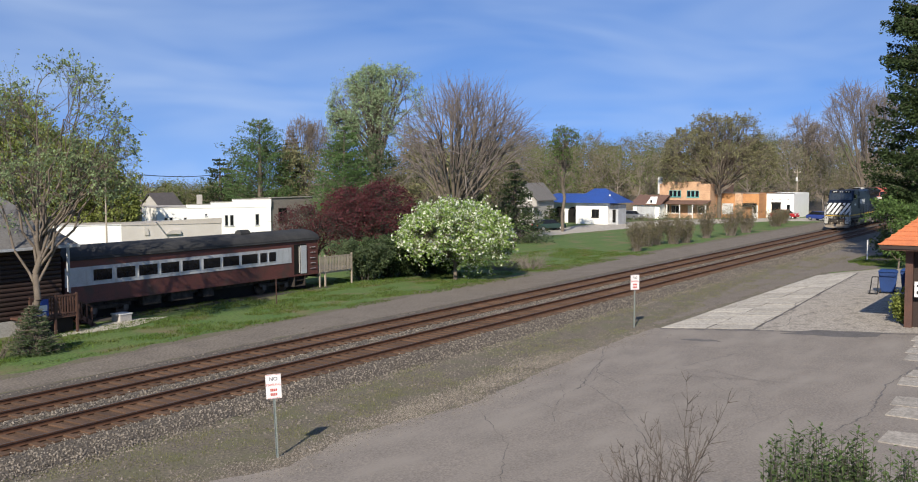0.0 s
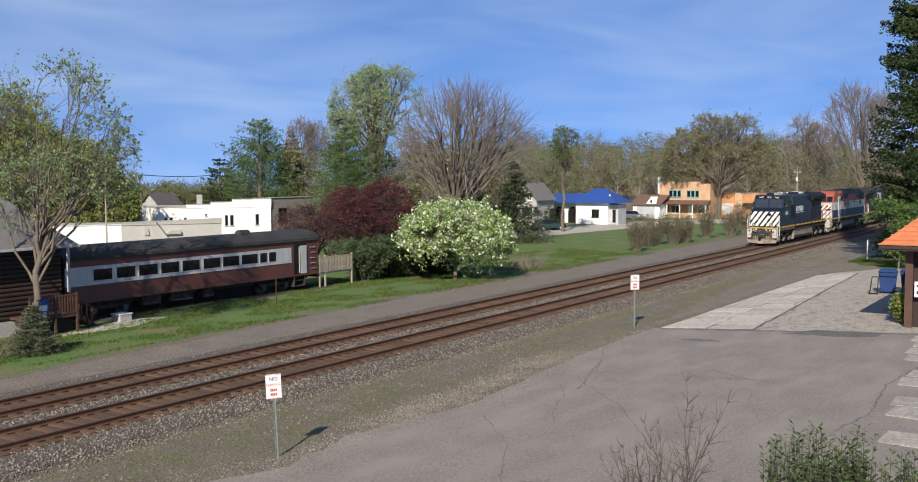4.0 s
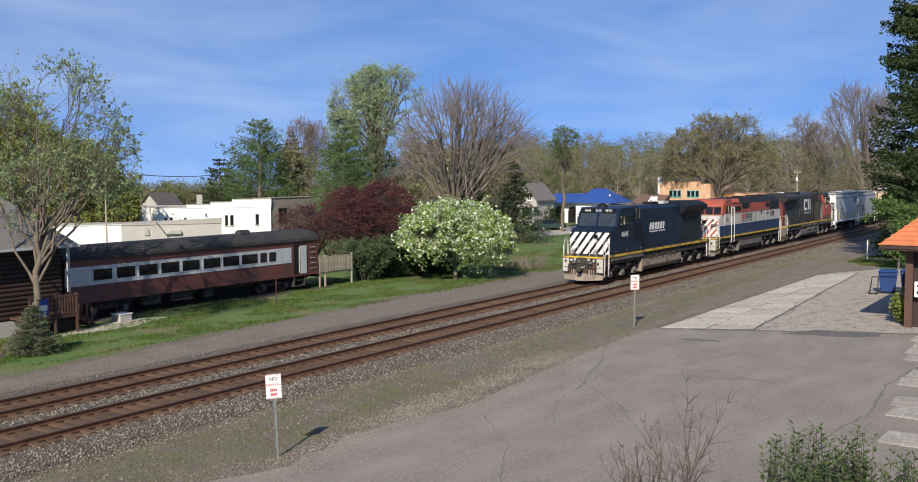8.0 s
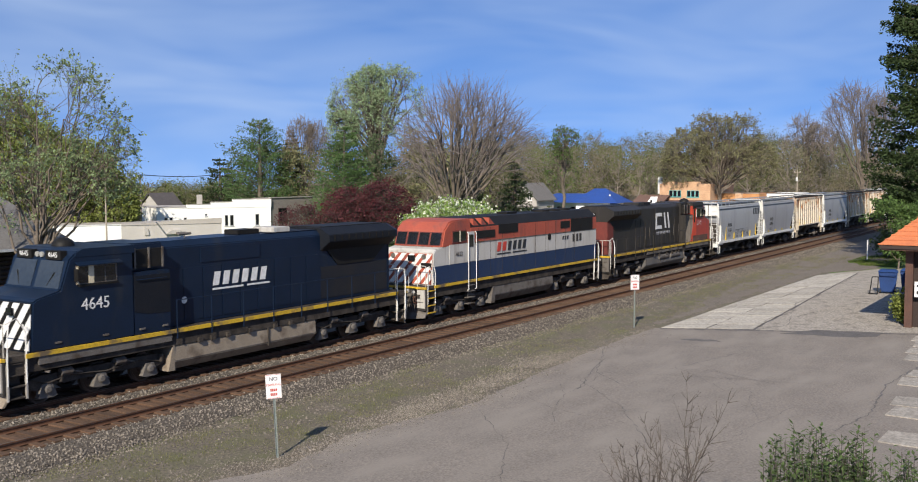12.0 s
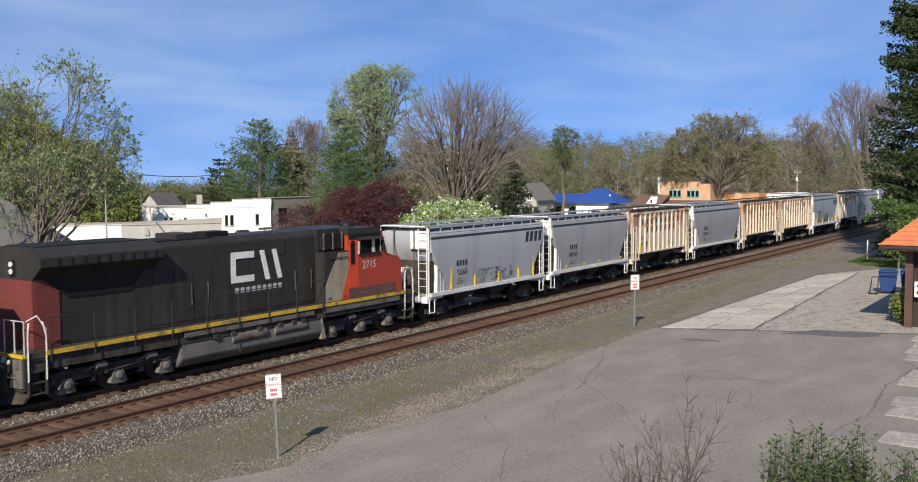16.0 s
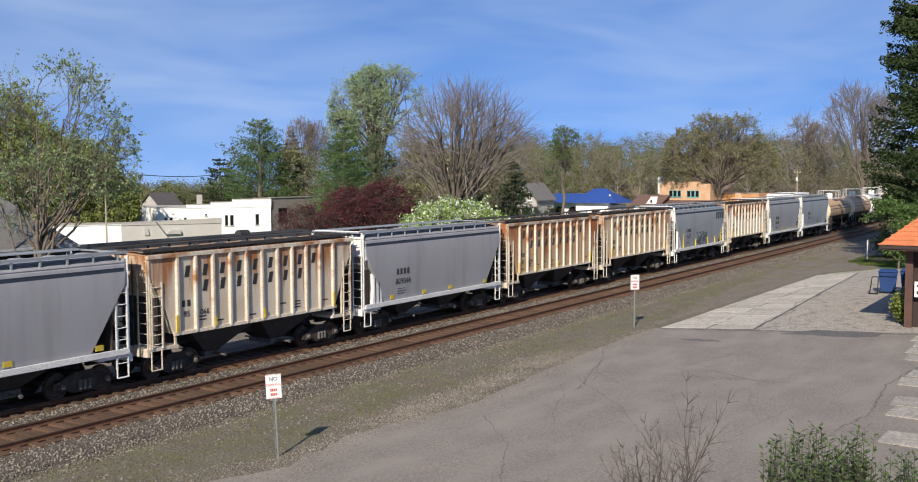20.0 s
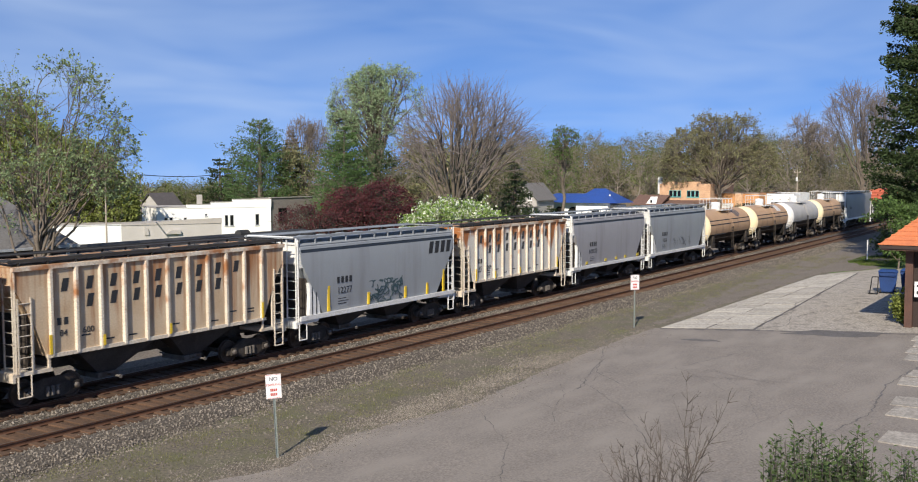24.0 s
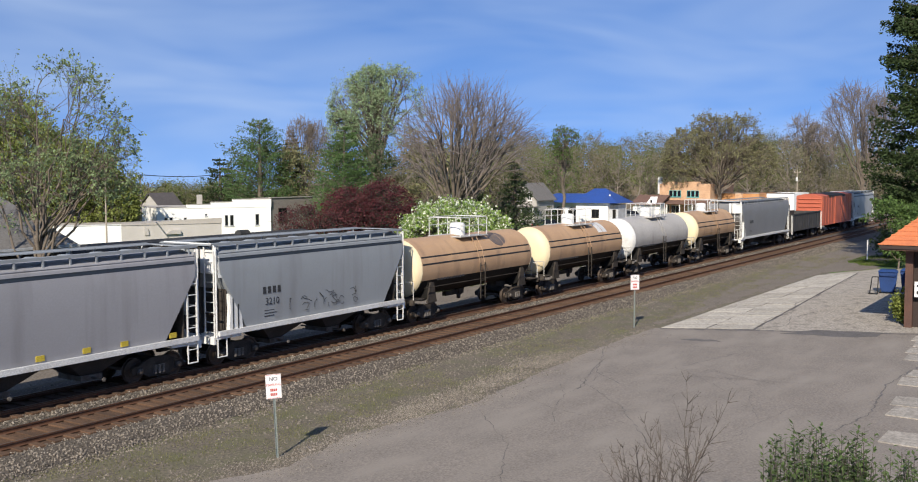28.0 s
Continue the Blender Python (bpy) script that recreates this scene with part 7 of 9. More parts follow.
brown_wood = material("brown_wood", (0.085, 0.04, 0.027), 0.75, second=(0.06, 0.03, 0.022), scale=2.5, fine=25, bump=0.2, objrand=0.15)
grey_wood = material("grey_wood", (0.33, 0.28, 0.22), 0.85, second=(0.25, 0.21, 0.16), scale=2.5, fine=25, bump=0.2, objrand=0.15)
shingle = material("shingle", (0.15, 0.142, 0.132), 0.9, second=(0.115, 0.108, 0.1), scale=1.2, fine=14, bump=0.5, fine_amount=0.35)
dark_shingle = material("dark_shingle", (0.085, 0.075, 0.075), 0.9, second=(0.065, 0.06, 0.06), scale=1.2, fine=14, bump=0.5, fine_amount=0.35)
red_plank = material("red_plank", (0.3, 0.15, 0.09), 0.8, second=(0.22, 0.105, 0.065), scale=1.5, fine=12, bump=0.2, streak=(0.4, 0.4, 3.0))
brown_shingle = material("brown_shingle", (0.14, 0.08, 0.06), 0.9, second=(0.11, 0.065, 0.05), scale=1.2, fine=14, bump=0.5)
blue_metal = material("blue_metal", (0.02, 0.06, 0.25), 0.45, second=(0.024, 0.055, 0.2), scale=0.7, fine=20, bump=0.05)
orange_tile = material("orange_tile", (0.5, 0.16, 0.06), 0.75, second=(0.42, 0.13, 0.055), scale=2.0, fine=20, bump=0.15, objrand=0.15)
brick_tan = material("brick_tan", (0.52, 0.33, 0.2), 0.9, second=(0.44, 0.26, 0.15), scale=1.3, fine=9, bump=0.3, fine_amount=0.3)
brick_orange = material("brick_orange", (0.5, 0.25, 0.1), 0.9, second=(0.42, 0.2, 0.085), scale=1.3, fine=9, bump=0.3, fine_amount=0.25)
brick_drab = material("brick_drab", (0.25, 0.222, 0.195), 0.9, second=(0.2, 0.175, 0.152), scale=1.3, fine=9, bump=0.3, fine_amount=0.25)
greige_wall = material("greige_wall", (0.46, 0.435, 0.4), 0.85, second=(0.41, 0.385, 0.35), scale=0.8, fine=20, bump=0.1, fine_amount=0.08)
grey_roofing = material("grey_roofing", (0.4, 0.37, 0.33), 0.9, second=(0.33, 0.305, 0.27), scale=0.7, fine=20, bump=0.1)
teal_frame = material("teal_frame", (0.1, 0.38, 0.38), 0.6, scale=2, fine=30, bump=0.0)
bin_blue = material("bin_blue", (0.014, 0.045, 0.16), 0.5, second=(0.012, 0.034, 0.11), scale=1.5, fine=25, bump=0.05)
sign_green = material("sign_post_paint", (0.26, 0.29, 0.27), 0.6, 0.3, second=(0.2, 0.225, 0.21), scale=4, fine=30, bump=0.05)
sign_face = material("sign_face", (0.8, 0.78, 0.76), 0.4, scale=2, fine=30, bump=0.0, fine_amount=0.04)
sign_blue = material("sign_blue", (0.02, 0.06, 0.3), 0.5, scale=2, fine=30, bump=0.0)
car_red = material("car_red", (0.4, 0.015, 0.02), 0.25, scale=1, fine=20, bump=0.0, coat=0.6, fine_amount=0.03)
car_green = material("car_green", (0.03, 0.06, 0.055), 0.25, scale=1, fine=20, bump=0.0, coat=0.6, fine_amount=0.03)
car_silver = material("car_silver", (0.3, 0.3, 0.31), 0.3, 0.5, scale=1, fine=20, bump=0.0, coat=0.5, fine_amount=0.03)
car_blue = material("car_blue", (0.02, 0.05, 0.25), 0.3, scale=1, fine=20, bump=0.0, coat=0.6, fine_amount=0.03)
rubber = material("rubber", (0.02, 0.02, 0.02), 0.8, scale=3, fine=30, bump=0.1)
concrete_block = material("concrete_block", (0.4, 0.38, 0.35), 0.9, second=(0.34, 0.32, 0.29), scale=1, fine=25, bump=0.15)

cream_wall = material("cream_wall", (0.82, 0.72, 0.56), 0.85, second=(0.74, 0.64, 0.5), scale=0.6, fine=25, bump=0.1, fine_amount=0.06)

# ---- no-parking signs ----
def road_sign(x, y, h, turn, bw, bh, lean=0.0, shade=sign_face):
    s = thing("parking_sign", pose(x, y, 0, 0, lean, turn), "white no-parking sign with red writing on a green steel post", "sign", "no-parking signs")
    part("post", Shape().prism([(-0.035, -0.02), (-0.025, -0.02), (-0.015, 0.02), (0.015, 0.02), (0.025, -0.02), (0.035, -0.02), (0.022, 0.03), (-0.022, 0.03)], -0.05, h - 0.06, "z"), sign_green, s)
    b = part("board", Shape().box(-bw / 2, -0.026, h - bh, bw / 2, -0.021, h, 0.002), shade, s)
    t = lettering("PARKING", bh * 0.145, mark_red)
    part("writing", t, None, b, at=(0, -0.029, h - bh * 0.43))
    part("writing", lettering("NO", bh * 0.22, mark_black), None, b, at=(0, -0.029, h - bh * 0.2))
    for k in (0.64, 0.82):
        sh = Shape()
        for i in range(4):
            sh.box(-bw * 0.22 + i * bw * 0.115, -0.029, h - bh * (k + 0.06), -bw * 0.22 + (i + 0.75) * bw * 0.115, -0.026, h - bh * (k - 0.05))
        part("writing_bar", sh, mark_red, b)
    rim = Shape()
    for x0, z0, x1, z1 in ((-bw / 2 + 0.012, h - 0.02, bw / 2 - 0.012, h - 0.012), (-bw / 2 + 0.012, h - bh + 0.012, bw / 2 - 0.012, h - bh + 0.02)):
        rim.box(x0, -0.028, z0, x1, -0.026, z1)
    part("border", rim, mark_red, b)
    for z in (h - 0.08, h - bh + 0.08):
        part("bolt", Shape().lathe([(0, 0.012), (0.006, 0.01)], (0, -0.026, z), (0, -1, 0), 6), steel_galv, b)
    return s


road_sign(19.47, 18.62, 2.3, -38, 0.41, 0.66, -2.2)
road_sign(45.69, 19.59, 2.62, -30, 0.52, 0.74, 0.3)

# ---- old railway coach ----
coach = thing("passenger_coach", (31.2, 45.8, 0), "derelict red and grey railway coach with black roof", "rail car")
CL = 19.3
part("body", Shape().box(0, -1.5, 1.05, CL, 1.5, 3.3), coach_red, coach, bevel=0.03)
arc = [(-1.55, 3.25)] + [(1.55 * math.sin(radians(a)), 3.3 + 0.62 * math.cos(radians(a))) for a in range(-80, 81, 16)] + [(1.55, 3.25)]
part("roof", Shape().prism(arc, -0.1, CL + 0.12, "x"), coach_roof, coach, smooth=True, soft_angle=30)
part("gutter", Shape().rod((0, -1.56, 3.27), (CL, -1.56, 3.27), 0.04, n=6), coach_roof, coach)
part("window_band", Shape().box(0.02, -1.512, 1.95, 16.7, -1.49, 2.88), coach_white, coach, "grey-white band round the windows")
panes = [(32.9, 34.05), (34.35, 35.56), (35.82, 37.07), (37.33, 38.6), (38.86, 40.12), (40.43, 41.72), (41.96, 43.25), (43.49, 44.82), (45.06, 45.63), (45.84, 46.45)]
for a, b in panes:
    w = part("window", Shape().box(a - 31.2 - 0.05, -1.53, 2.06, b - 31.2 + 0.05, -1.5, 2.76), coach_white, coach)
    part("pane", Shape().box(a - 31.2, -1.538, 2.12, b - 31.2, -1.525, 2.7), dark_glass, w)
part("belt_rail", Shape().box(0, -1.53, 1.9, 16.7, -1.5, 1.96), coach_white, coach)
part("blank_panel", Shape().box(15.35, -1.52, 2.0, 16.65, -1.49, 2.85), coach_white, coach)
# no real opening: a flat black panel paints the recess's inner shade
part("doorway", Shape().box(16.95, -1.515, 1.1, 18.1, -1.46, 3.05), black_paint, coach, "dark open doorway")
part("door_leaf", Shape().box(17.55, -1.56, 1.12, 18.1, -1.52, 2.95), coach_white, coach, "open grey-white door leaf")
part("doorway_rail", Shape().rod((17.4, -1.55, 1.2), (17.4, -1.55, 2.9), 0.025), grimy_white, coach)
for z in (1.4, 1.75, 2.1, 2.45, 2.8):
    part("end_rung", Shape().rod((18.45, -1.56, z), (18.95, -1.56, z), 0.02, n=5), coach_white, coach)
part("side_sill", Shape().box(0, -1.52, 0.98, CL, -1.42, 1.1), coach_red, coach)
part("underframe", Shape().box(0.4, -0.9, 0.7, CL - 0.4, 0.9, 1.05), underbody, coach)
for k, (a, b) in enumerate(((5.0, 6.3), (7.0, 8.6), (9.4, 10.2))):
    part("battery_box", Shape().box(a, -1.3, 0.42, b, -0.6, 0.98, 0.03), underbody, coach)
for x in (3.0, 15.6):
    tr = part("truck", Shape().box(-1.4, -1.1, 0.5, 1.4, -0.96, 0.72, 0.03).box(-1.4, 0.96, 0.5, 1.4, 1.1, 0.72, 0.03).box(-0.25, -1.0, 0.5, 0.25, 1.0, 0.85), underbody, coach, at=(x, 0, 0))
    for k in (-1.0, 1.0):
        part("wheelset", SMALL_WHEEL, None, tr, at=(k, 0, 0.43))
        part("axle_box", Shape().box(-0.16, -1.16, 0.3, 0.16, -1.05, 0.6, 0.02), grime_grey, tr, at=(k, 0, 0))
part("roof_hump", Shape().lathe([(-0.5, 0.05), (-0.4, 0.3), (0.4, 0.3), (0.5, 0.05)], (13.6, -0.3, 3.85), (1, 0, 0), 12), coach_roof, coach)
# black board added behind the wheels to deepen the shade below the coach
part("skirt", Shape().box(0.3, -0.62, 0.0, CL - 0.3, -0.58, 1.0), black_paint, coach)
part("buffer_beam", Shape().box(CL - 0.05, -1.4, 0.75, CL + 0.15, 1.4, 1.1), underbody, coach)
part("steps", Shape().box(17.0, -1.5, 0.3, 18.0, -1.1, 0.36).box(17.0, -1.4, 0.65, 18.0, -1.0, 0.71).box(16.98, -1.5, 0.3, 17.02, -1.0, 1.05).box(17.98, -1.5, 0.3, 18.02, -1.0, 1.05), underbody, coach)
part("rail", Shape().box(-0.6, -0.79, 0.0, CL + 0.6, -0.72, 0.02), rail_steel, coach)

# timber deck with pickets at the coach's end
deck = thing("timber_deck", (50.6, 44.4, 0), "weathered grey timber deck with picket railing beside the coach", "deck")
part("floor", Shape().box(0, 0, 1.08, 3.6, 2.2, 1.16), grey_wood, deck)
part("joist", Shape().box(0, -0.02, 0.9, 3.6, 0.03, 1.08), grey_wood, deck)
for x in (0.1, 0.65, 3.45):
    part("post", Shape().box(x, -0.06, 0, x + 0.1, 0.04, 2.15, 0.008), grey_wood, deck)
part("top_rail", Shape().box(0, -0.08, 1.98, 3.6, 0.04, 2.04), grey_wood, deck)
picket = Shape().box(-0.045, -0.09, 1.02, 0.045, -0.06, 2.02).mesh("picket", grey_wood)
for k in range(22):
    part("picket", picket, None, deck, at=(0.1 + k * 0.16, 0, 0))

# ---- log-clad restaurant building ----
rest = thing("log_building", (10, 43.5, 0), "brown log-clad building with grey shingle roof", "building")
part("wall", Shape().box(0, 0.02, 0, 20.4, 12, 4.25), brown_log, rest)
for k in range(16):
    part("log", Shape().prism([(0.02, 0.75 + k * 0.22), (-0.05, 0.79 + k * 0.22), (-0.07, 0.86 + k * 0.22), (-0.05, 0.93 + k * 0.22), (0.02, 0.968 + k * 0.22)], 0, 20.42, "x"), brown_log, rest)
part("foundation", Shape().box(-0.05, -0.06, 0, 20.45, 0.0, 0.72), concrete_block, rest)
part("roof", Shape().prism([(-0.7, 4.2), (6.5, 6.75), (13.5, 4.2), (13.5, 4.05), (6.5, 6.6), (-0.7, 4.05)], -1, 21.0, "x"), shingle, rest)
part("gutter", Shape().box(-1, -0.82, 4.08, 21.0, -0.68, 4.2), coach_white, rest)
part("downspout", Shape().rod((20.3, -0.75, 4.1), (20.3, -0.75, 1.9), 0.05), coach_white, rest)
dk = thing("entrance_deck", (27.6, 41.9, 0), "dark brown raised wooden deck with baluster railing", "deck")
part("floor", Shape().box(0, 0, 0.8, 2.6, 1.58, 0.9), brown_wood, dk)
part("top_rail", Shape().box(0, -0.03, 1.82, 2.6, 0.05, 1.9), brown_wood, dk)
part("bottom_rail", Shape().box(0, -0.03, 0.98, 2.6, 0.04, 1.04), brown_wood, dk)
bal = Shape().box(-0.03, -0.02, 0.9, 0.03, 0.03, 1.85).mesh("baluster", brown_wood)
for k in range(17):
    part("baluster", bal, None, dk, at=(0.12 + k * 0.148, 0, 0))
for x in (0.0, 1.3, 2.5):
    part("post", Shape().box(x, -0.05, 0, x + 0.1, 0.06, 1.95), brown_wood, dk)
part("skirt", Shape().box(0.05, 0.3, 0, 2.5, 0.34, 0.8), black_paint, dk)
pole = thing("canopy_post", (30.05, 42.3, 0), "slim painted post with brown base beside the deck", "post")
part("lower", Shape().box(-0.06, -0.06, 0, 0.06, 0.06, 1.9), brown_wood, pole)
part("upper", Shape().rod((0, 0, 1.9), (0, 0, 4.2), 0.05), coach_white, pole)
part("cap", Shape().lathe([(0, 0.09), (0.12, 0.1), (0.16, 0.03)], (0, 0, 4.15), (0, 0, 1), 10), white_paint, pole)
bd = thing("notice_board", (28.0, 41.82, 0), "blue and white notice board on the deck railing", "sign")
part("panel", Shape().box(-0.05, 0, 0.98, 0.55, 0.03, 1.8), sign_blue, bd)
part("leg", Shape().box(0.2, 0.005, 0, 0.28, 0.04, 1.0), brown_wood, bd)
part("white_field", Shape().box(0.02, -0.006, 1.25, 0.48, 0, 1.52), sign_face, bd)
wb = Shape()
for k in range(3):
    wb.box(0.05, -0.004, 1.06 + k * 0.05, 0.42, 0, 1.09 + k * 0.05)
part("writing_bar", wb, sign_face, bd)
stair = thing("wooden_stair", (30.6, 42.7, 0), "brown wooden stair with open railing below the coach", "stair")
for y in (0.0, 1.0):
    part("handrail", Shape().rod((0, y, 1.5), (0.95, y, 1.05), 0.05, n=4), brown_wood, stair)
    part("stringer", Shape().prism([(0, 0.75), (0, 0.95), (1.2, 0.12), (1.2, -0.02), (1.0, -0.02)], y - 0.04, y + 0.04, "y"), brown_wood, stair)
    for k in range(4):
        part("post", Shape().box(0.02 + k * 0.3, y - 0.04, max(0, 0.78 - k * 0.25), 0.1 + k * 0.3, y + 0.04, 1.5 - k * 0.14), brown_wood, stair)
for k in range(4):
    part("tread", Shape().box(0.05 + k * 0.28, 0, 0.7 - k * 0.19, 0.35 + k * 0.28, 1.0, 0.74 - k * 0.19), brown_wood, stair)
solid("footpath", Shape().prism(ragged([(27.5, 41.6), (29.4, 41.3), (32.9, 41.1), (36, 42.2), (34, 43.3), (31, 42.5), (27.5, 43.2)], 0.5, 0.06, 5), -0.05, 0.02, "z"), concrete, "pale concrete footpath to the deck", kind="structure")
ub = thing("utility_box", (33.3, 42.75, 0), "low pale concrete utility box in the grass", "box")
part("body", Shape().box(0, 0, 0, 0.75, 0.7, 0.36, 0.02), concrete_block, ub)
part("lid", Shape().box(-0.03, -0.03, 0.36, 0.78, 0.73, 0.42, 0.01), sill_white, ub)
stake = thing("grass_stake", (42.9, 40.9, 0), "thin weathered stake standing in the grass", "post")
part("stake", Shape().box(-0.022, -0.022, 0, 0.022, 0.022, 1.5), brown_wood, stake)


# ---- buildings across the street ----
def wall_window(parent, face, a, b, z0, z1, frame_mat, pane_mat=None, plane=0.0, mullions=1):
    """A framed window on a wall. face 'x': wall looks to -x at x = plane, a..b along y; face 'y': looks to -y."""
    def bx(d0, d1, p, q, r, s):
        return Shape().box(plane - d0, p, r, plane - d1, q, s) if face == "x" else Shape().box(p, plane - d0, r, q, plane - d1, s)
    w = part("window", bx(0.04, -0.05, a, b, z0, z1), frame_mat, parent)
    part("sill", bx(0.1, -0.02, a - 0.06, b + 0.06, z0 - 0.08, z0), frame_mat, w)
    n = mullions + 1
    for k in range(n):
        p, q = a + 0.07 + (b - a - 0.07) * k / n, a + (b - a - 0.07) * (k + 1) / n
        part("pane", bx(0.055, 0.03, p, q, z0 + 0.07, z1 - 0.07), pane_mat or dark_glass, w)
    return w


white1 = thing("white_hall", pose(93.7, 90.05, 0, 0, 0, -30), "white flat-roofed commercial building with stepped parapet", "building")
part("wall", Shape().box(-14.2, 0, 0, 0, 12, 3.4), white_wall, white1)
for a, b, z in ((-14.25, -10.6, 3.55), (-10.6, -7.6, 3.85), (-7.6, -4.9, 4.1), (-4.9, 0.05, 4.42)):
    pr = part("parapet", Shape().box(a, -0.05, 3.4, b, 0.3, z), white_wall, white1)
    part("coping", Shape().box(a, -0.1, z, b, 0.35, z + 0.06), grey_roofing, pr)
part("roof_sheet", Shape().box(-14.2, 0.3, 3.4, 0, 12, 3.46), grey_roofing, white1)
for a, b, z0, z1 in ((-13.3, -12.9, 1.7, 2.35), (-12.7, -12.3, 1.7, 2.35), (-11.0, -10.6, 1.9, 2.3), (-8.4, -8.1, 2.4, 2.7), (-5.95, -5.5, 1.1, 2.5), (-5.3, -4.8, 1.1, 2.5), (-2.05, -1.55, 1.1, 2.55)):
    wall_window(white1, "y", a, b, z0, z1, coach_white, plane=0, mullions=0)
part("chimney", Shape().box(-8.6, 3, 3.4, -8.0, 3.6, 5.0, 0.02), concrete_block, white1)
SHOP_L = 16.5
white2 = thing("white_shop", pose(75.7, 80.0, 0, 0, 0, -30), "low building with white and greige walls and flat roof", "building")
part("white_wall", Shape().box(-SHOP_L, 0, 0, -10.3, 7, 2.42), white_wall, white2)
part("greige_wall", Shape().box(-10.3, 0.02, 0, 0, 7, 2.36), greige_wall, white2, "dull greige wall")
part("coping", Shape().box(-SHOP_L - 0.1, -0.06, 2.42, -10.3, 0.3, 2.5), white_paint, white2)
part("coping", Shape().box(-10.3, -0.05, 2.36, 0.05, 0.3, 2.43), grey_roofing, white2)
part("roof_edge", Shape().prism([(-9.3, 2.43), (0.05, 2.43), (0.05, 2.92), (-4.5, 2.8)], 0.0, 0.3, "y"), grey_roofing, white2, "low raking roof edge")
part("roof", Shape().box(-SHOP_L, 0.3, 2.42, 0, 7, 2.47), grey_roofing, white2)
part("wall_vent", Shape().prism([(-8.0, 1.3), (-7.55, 1.3), (-7.65, 1.95), (-8.0, 2.25)], -0.12, 0.02, "y"), concrete_block, white2)
part("wall_hood", Shape().prism([(-5.9, 1.35), (-4.3, 1.35), (-4.4, 1.75), (-5.3, 1.75)], -0.3, 0.02, "y"), concrete_block, white2)
drab = thing("brick_shop", (0, 0, 0), "drab brown brick building beside the white hall", "building")
part("wall", Shape().box(93.75, 90.2, 0, 103.5, 93.5, 4.5), brick_drab, drab)
part("coping", Shape().box(93.76, 90.1, 4.5, 103.6, 90.5, 4.6), grey_roofing, drab)
wall_window(drab, "y", 95.2, 96.8, 1.4, 3.2, brown_wood, plane=90.2)


def house(name, x0, y0, x1, y1, eave, ridge, wall, roof, label, along="x", windows=(), over=0.35):
    h = thing(name, (0, 0, 0), label, "house")
    if along == "x":
        m = (y0 + y1) / 2
        part("wall", Shape().prism([(y0, 0), (y1, 0), (y1, eave), (m, ridge - 0.1), (y0, eave)], x0, x1, "x"), wall, h)
        part("roof", Shape().prism([(y0 - over, eave - 0.15), (m, ridge), (y1 + over, eave - 0.15), (y1 + over, eave), (m, ridge + 0.15), (y0 - over, eave)], x0 - over, x1 + over, "x"), roof, h)
    else:
        m = (x0 + x1) / 2
        part("wall", Shape().prism([(x0, 0), (x1, 0), (x1, eave), (m, ridge - 0.1), (x0, eave)], y0, y1, "y"), wall, h)
        part("roof", Shape().prism([(x0 - over, eave - 0.15), (m, ridge), (x1 + over, eave - 0.15), (x1 + over, eave), (m, ridge + 0.15), (x0 - over, eave)], y0 - over, y1 + over, "y"), roof, h)
    for face, plane, a, b, z0, z1 in windows:
        wall_window(h, face, a, b, z0, z1, white_paint, plane=plane)
    return h


house("house", 99, 117.5, 103, 121.5, 2.9, 4.7, concrete_block, dark_shingle, "distant house with dark shingle roof", "x", (("y", 117.5, 99.6, 100.6, 1.4, 2.6), ("y", 117.5, 101.2, 102.2, 1.4, 2.6)))
house("garage_shed", 88.6, 107.4, 92.4, 110.9, 2.95, 3.2, red_plank, brown_shingle, "reddish-brown timber shed behind the white shop", "y", (("y", 107.4, 89.4, 90.2, 1.2, 2.2),))
gray_house = house("house", 128.6, 70.6, 134, 74.6, 3.6, 6.0, concrete_block, shingle, "grey gabled house with small upper window", "x", (("x", 128.6, 71.4, 72.0, 3.6, 4.8), ("x", 128.6, 70.9, 71.6, 0.9, 2.2)))
part("porch_roof", Shape().prism([(70.0, 2.55), (74.6, 2.55), (74.6, 2.7), (70.0, 2.7)], 126.8, 128.6, "x"), shingle, gray_house)
for y in (70.2, 72.2, 74.3):
    part("porch_post", Shape().box(126.9, y, 0, 127.02, y + 0.12, 2.55), white_paint, gray_house)

blue = thing("blue_roofed_building", (0, 0, 0), "white building with bright blue metal hip roof", "building")
part("wall", Shape().box(134.6, 62.0, 0, 139, 67.2, 3.2), white_wall, blue)
part("wing", Shape().box(137.0, 67.25, 0, 143, 75.5, 3.1), white_wall, blue)
part("roof", Shape().add([(133.9, 60.2, 3.15), (140, 60.2, 3.15), (140, 67.9, 3.15), (133.9, 67.9, 3.15), (136.6, 63.2, 5.25), (136.8, 65.2, 5.25)], [(0, 1, 4), (1, 2, 5, 4), (2, 3, 5), (3, 0, 4, 5), (3, 2, 1, 0)]), blue_metal, blue)
part("wing_roof", Shape().add([(135.6, 67.2, 3.1), (143.4, 67.2, 3.1), (143.4, 76, 3.1), (135.6, 76, 3.1), (138.5, 67.2, 4.4), (140.5, 67.2, 4.4), (139.5, 73, 4.4)], [(0, 1, 5, 4), (1, 2, 6, 5), (2, 3, 6), (3, 0, 4, 6), (4, 5, 6), (3, 2, 1, 0)]), blue_metal, blue)
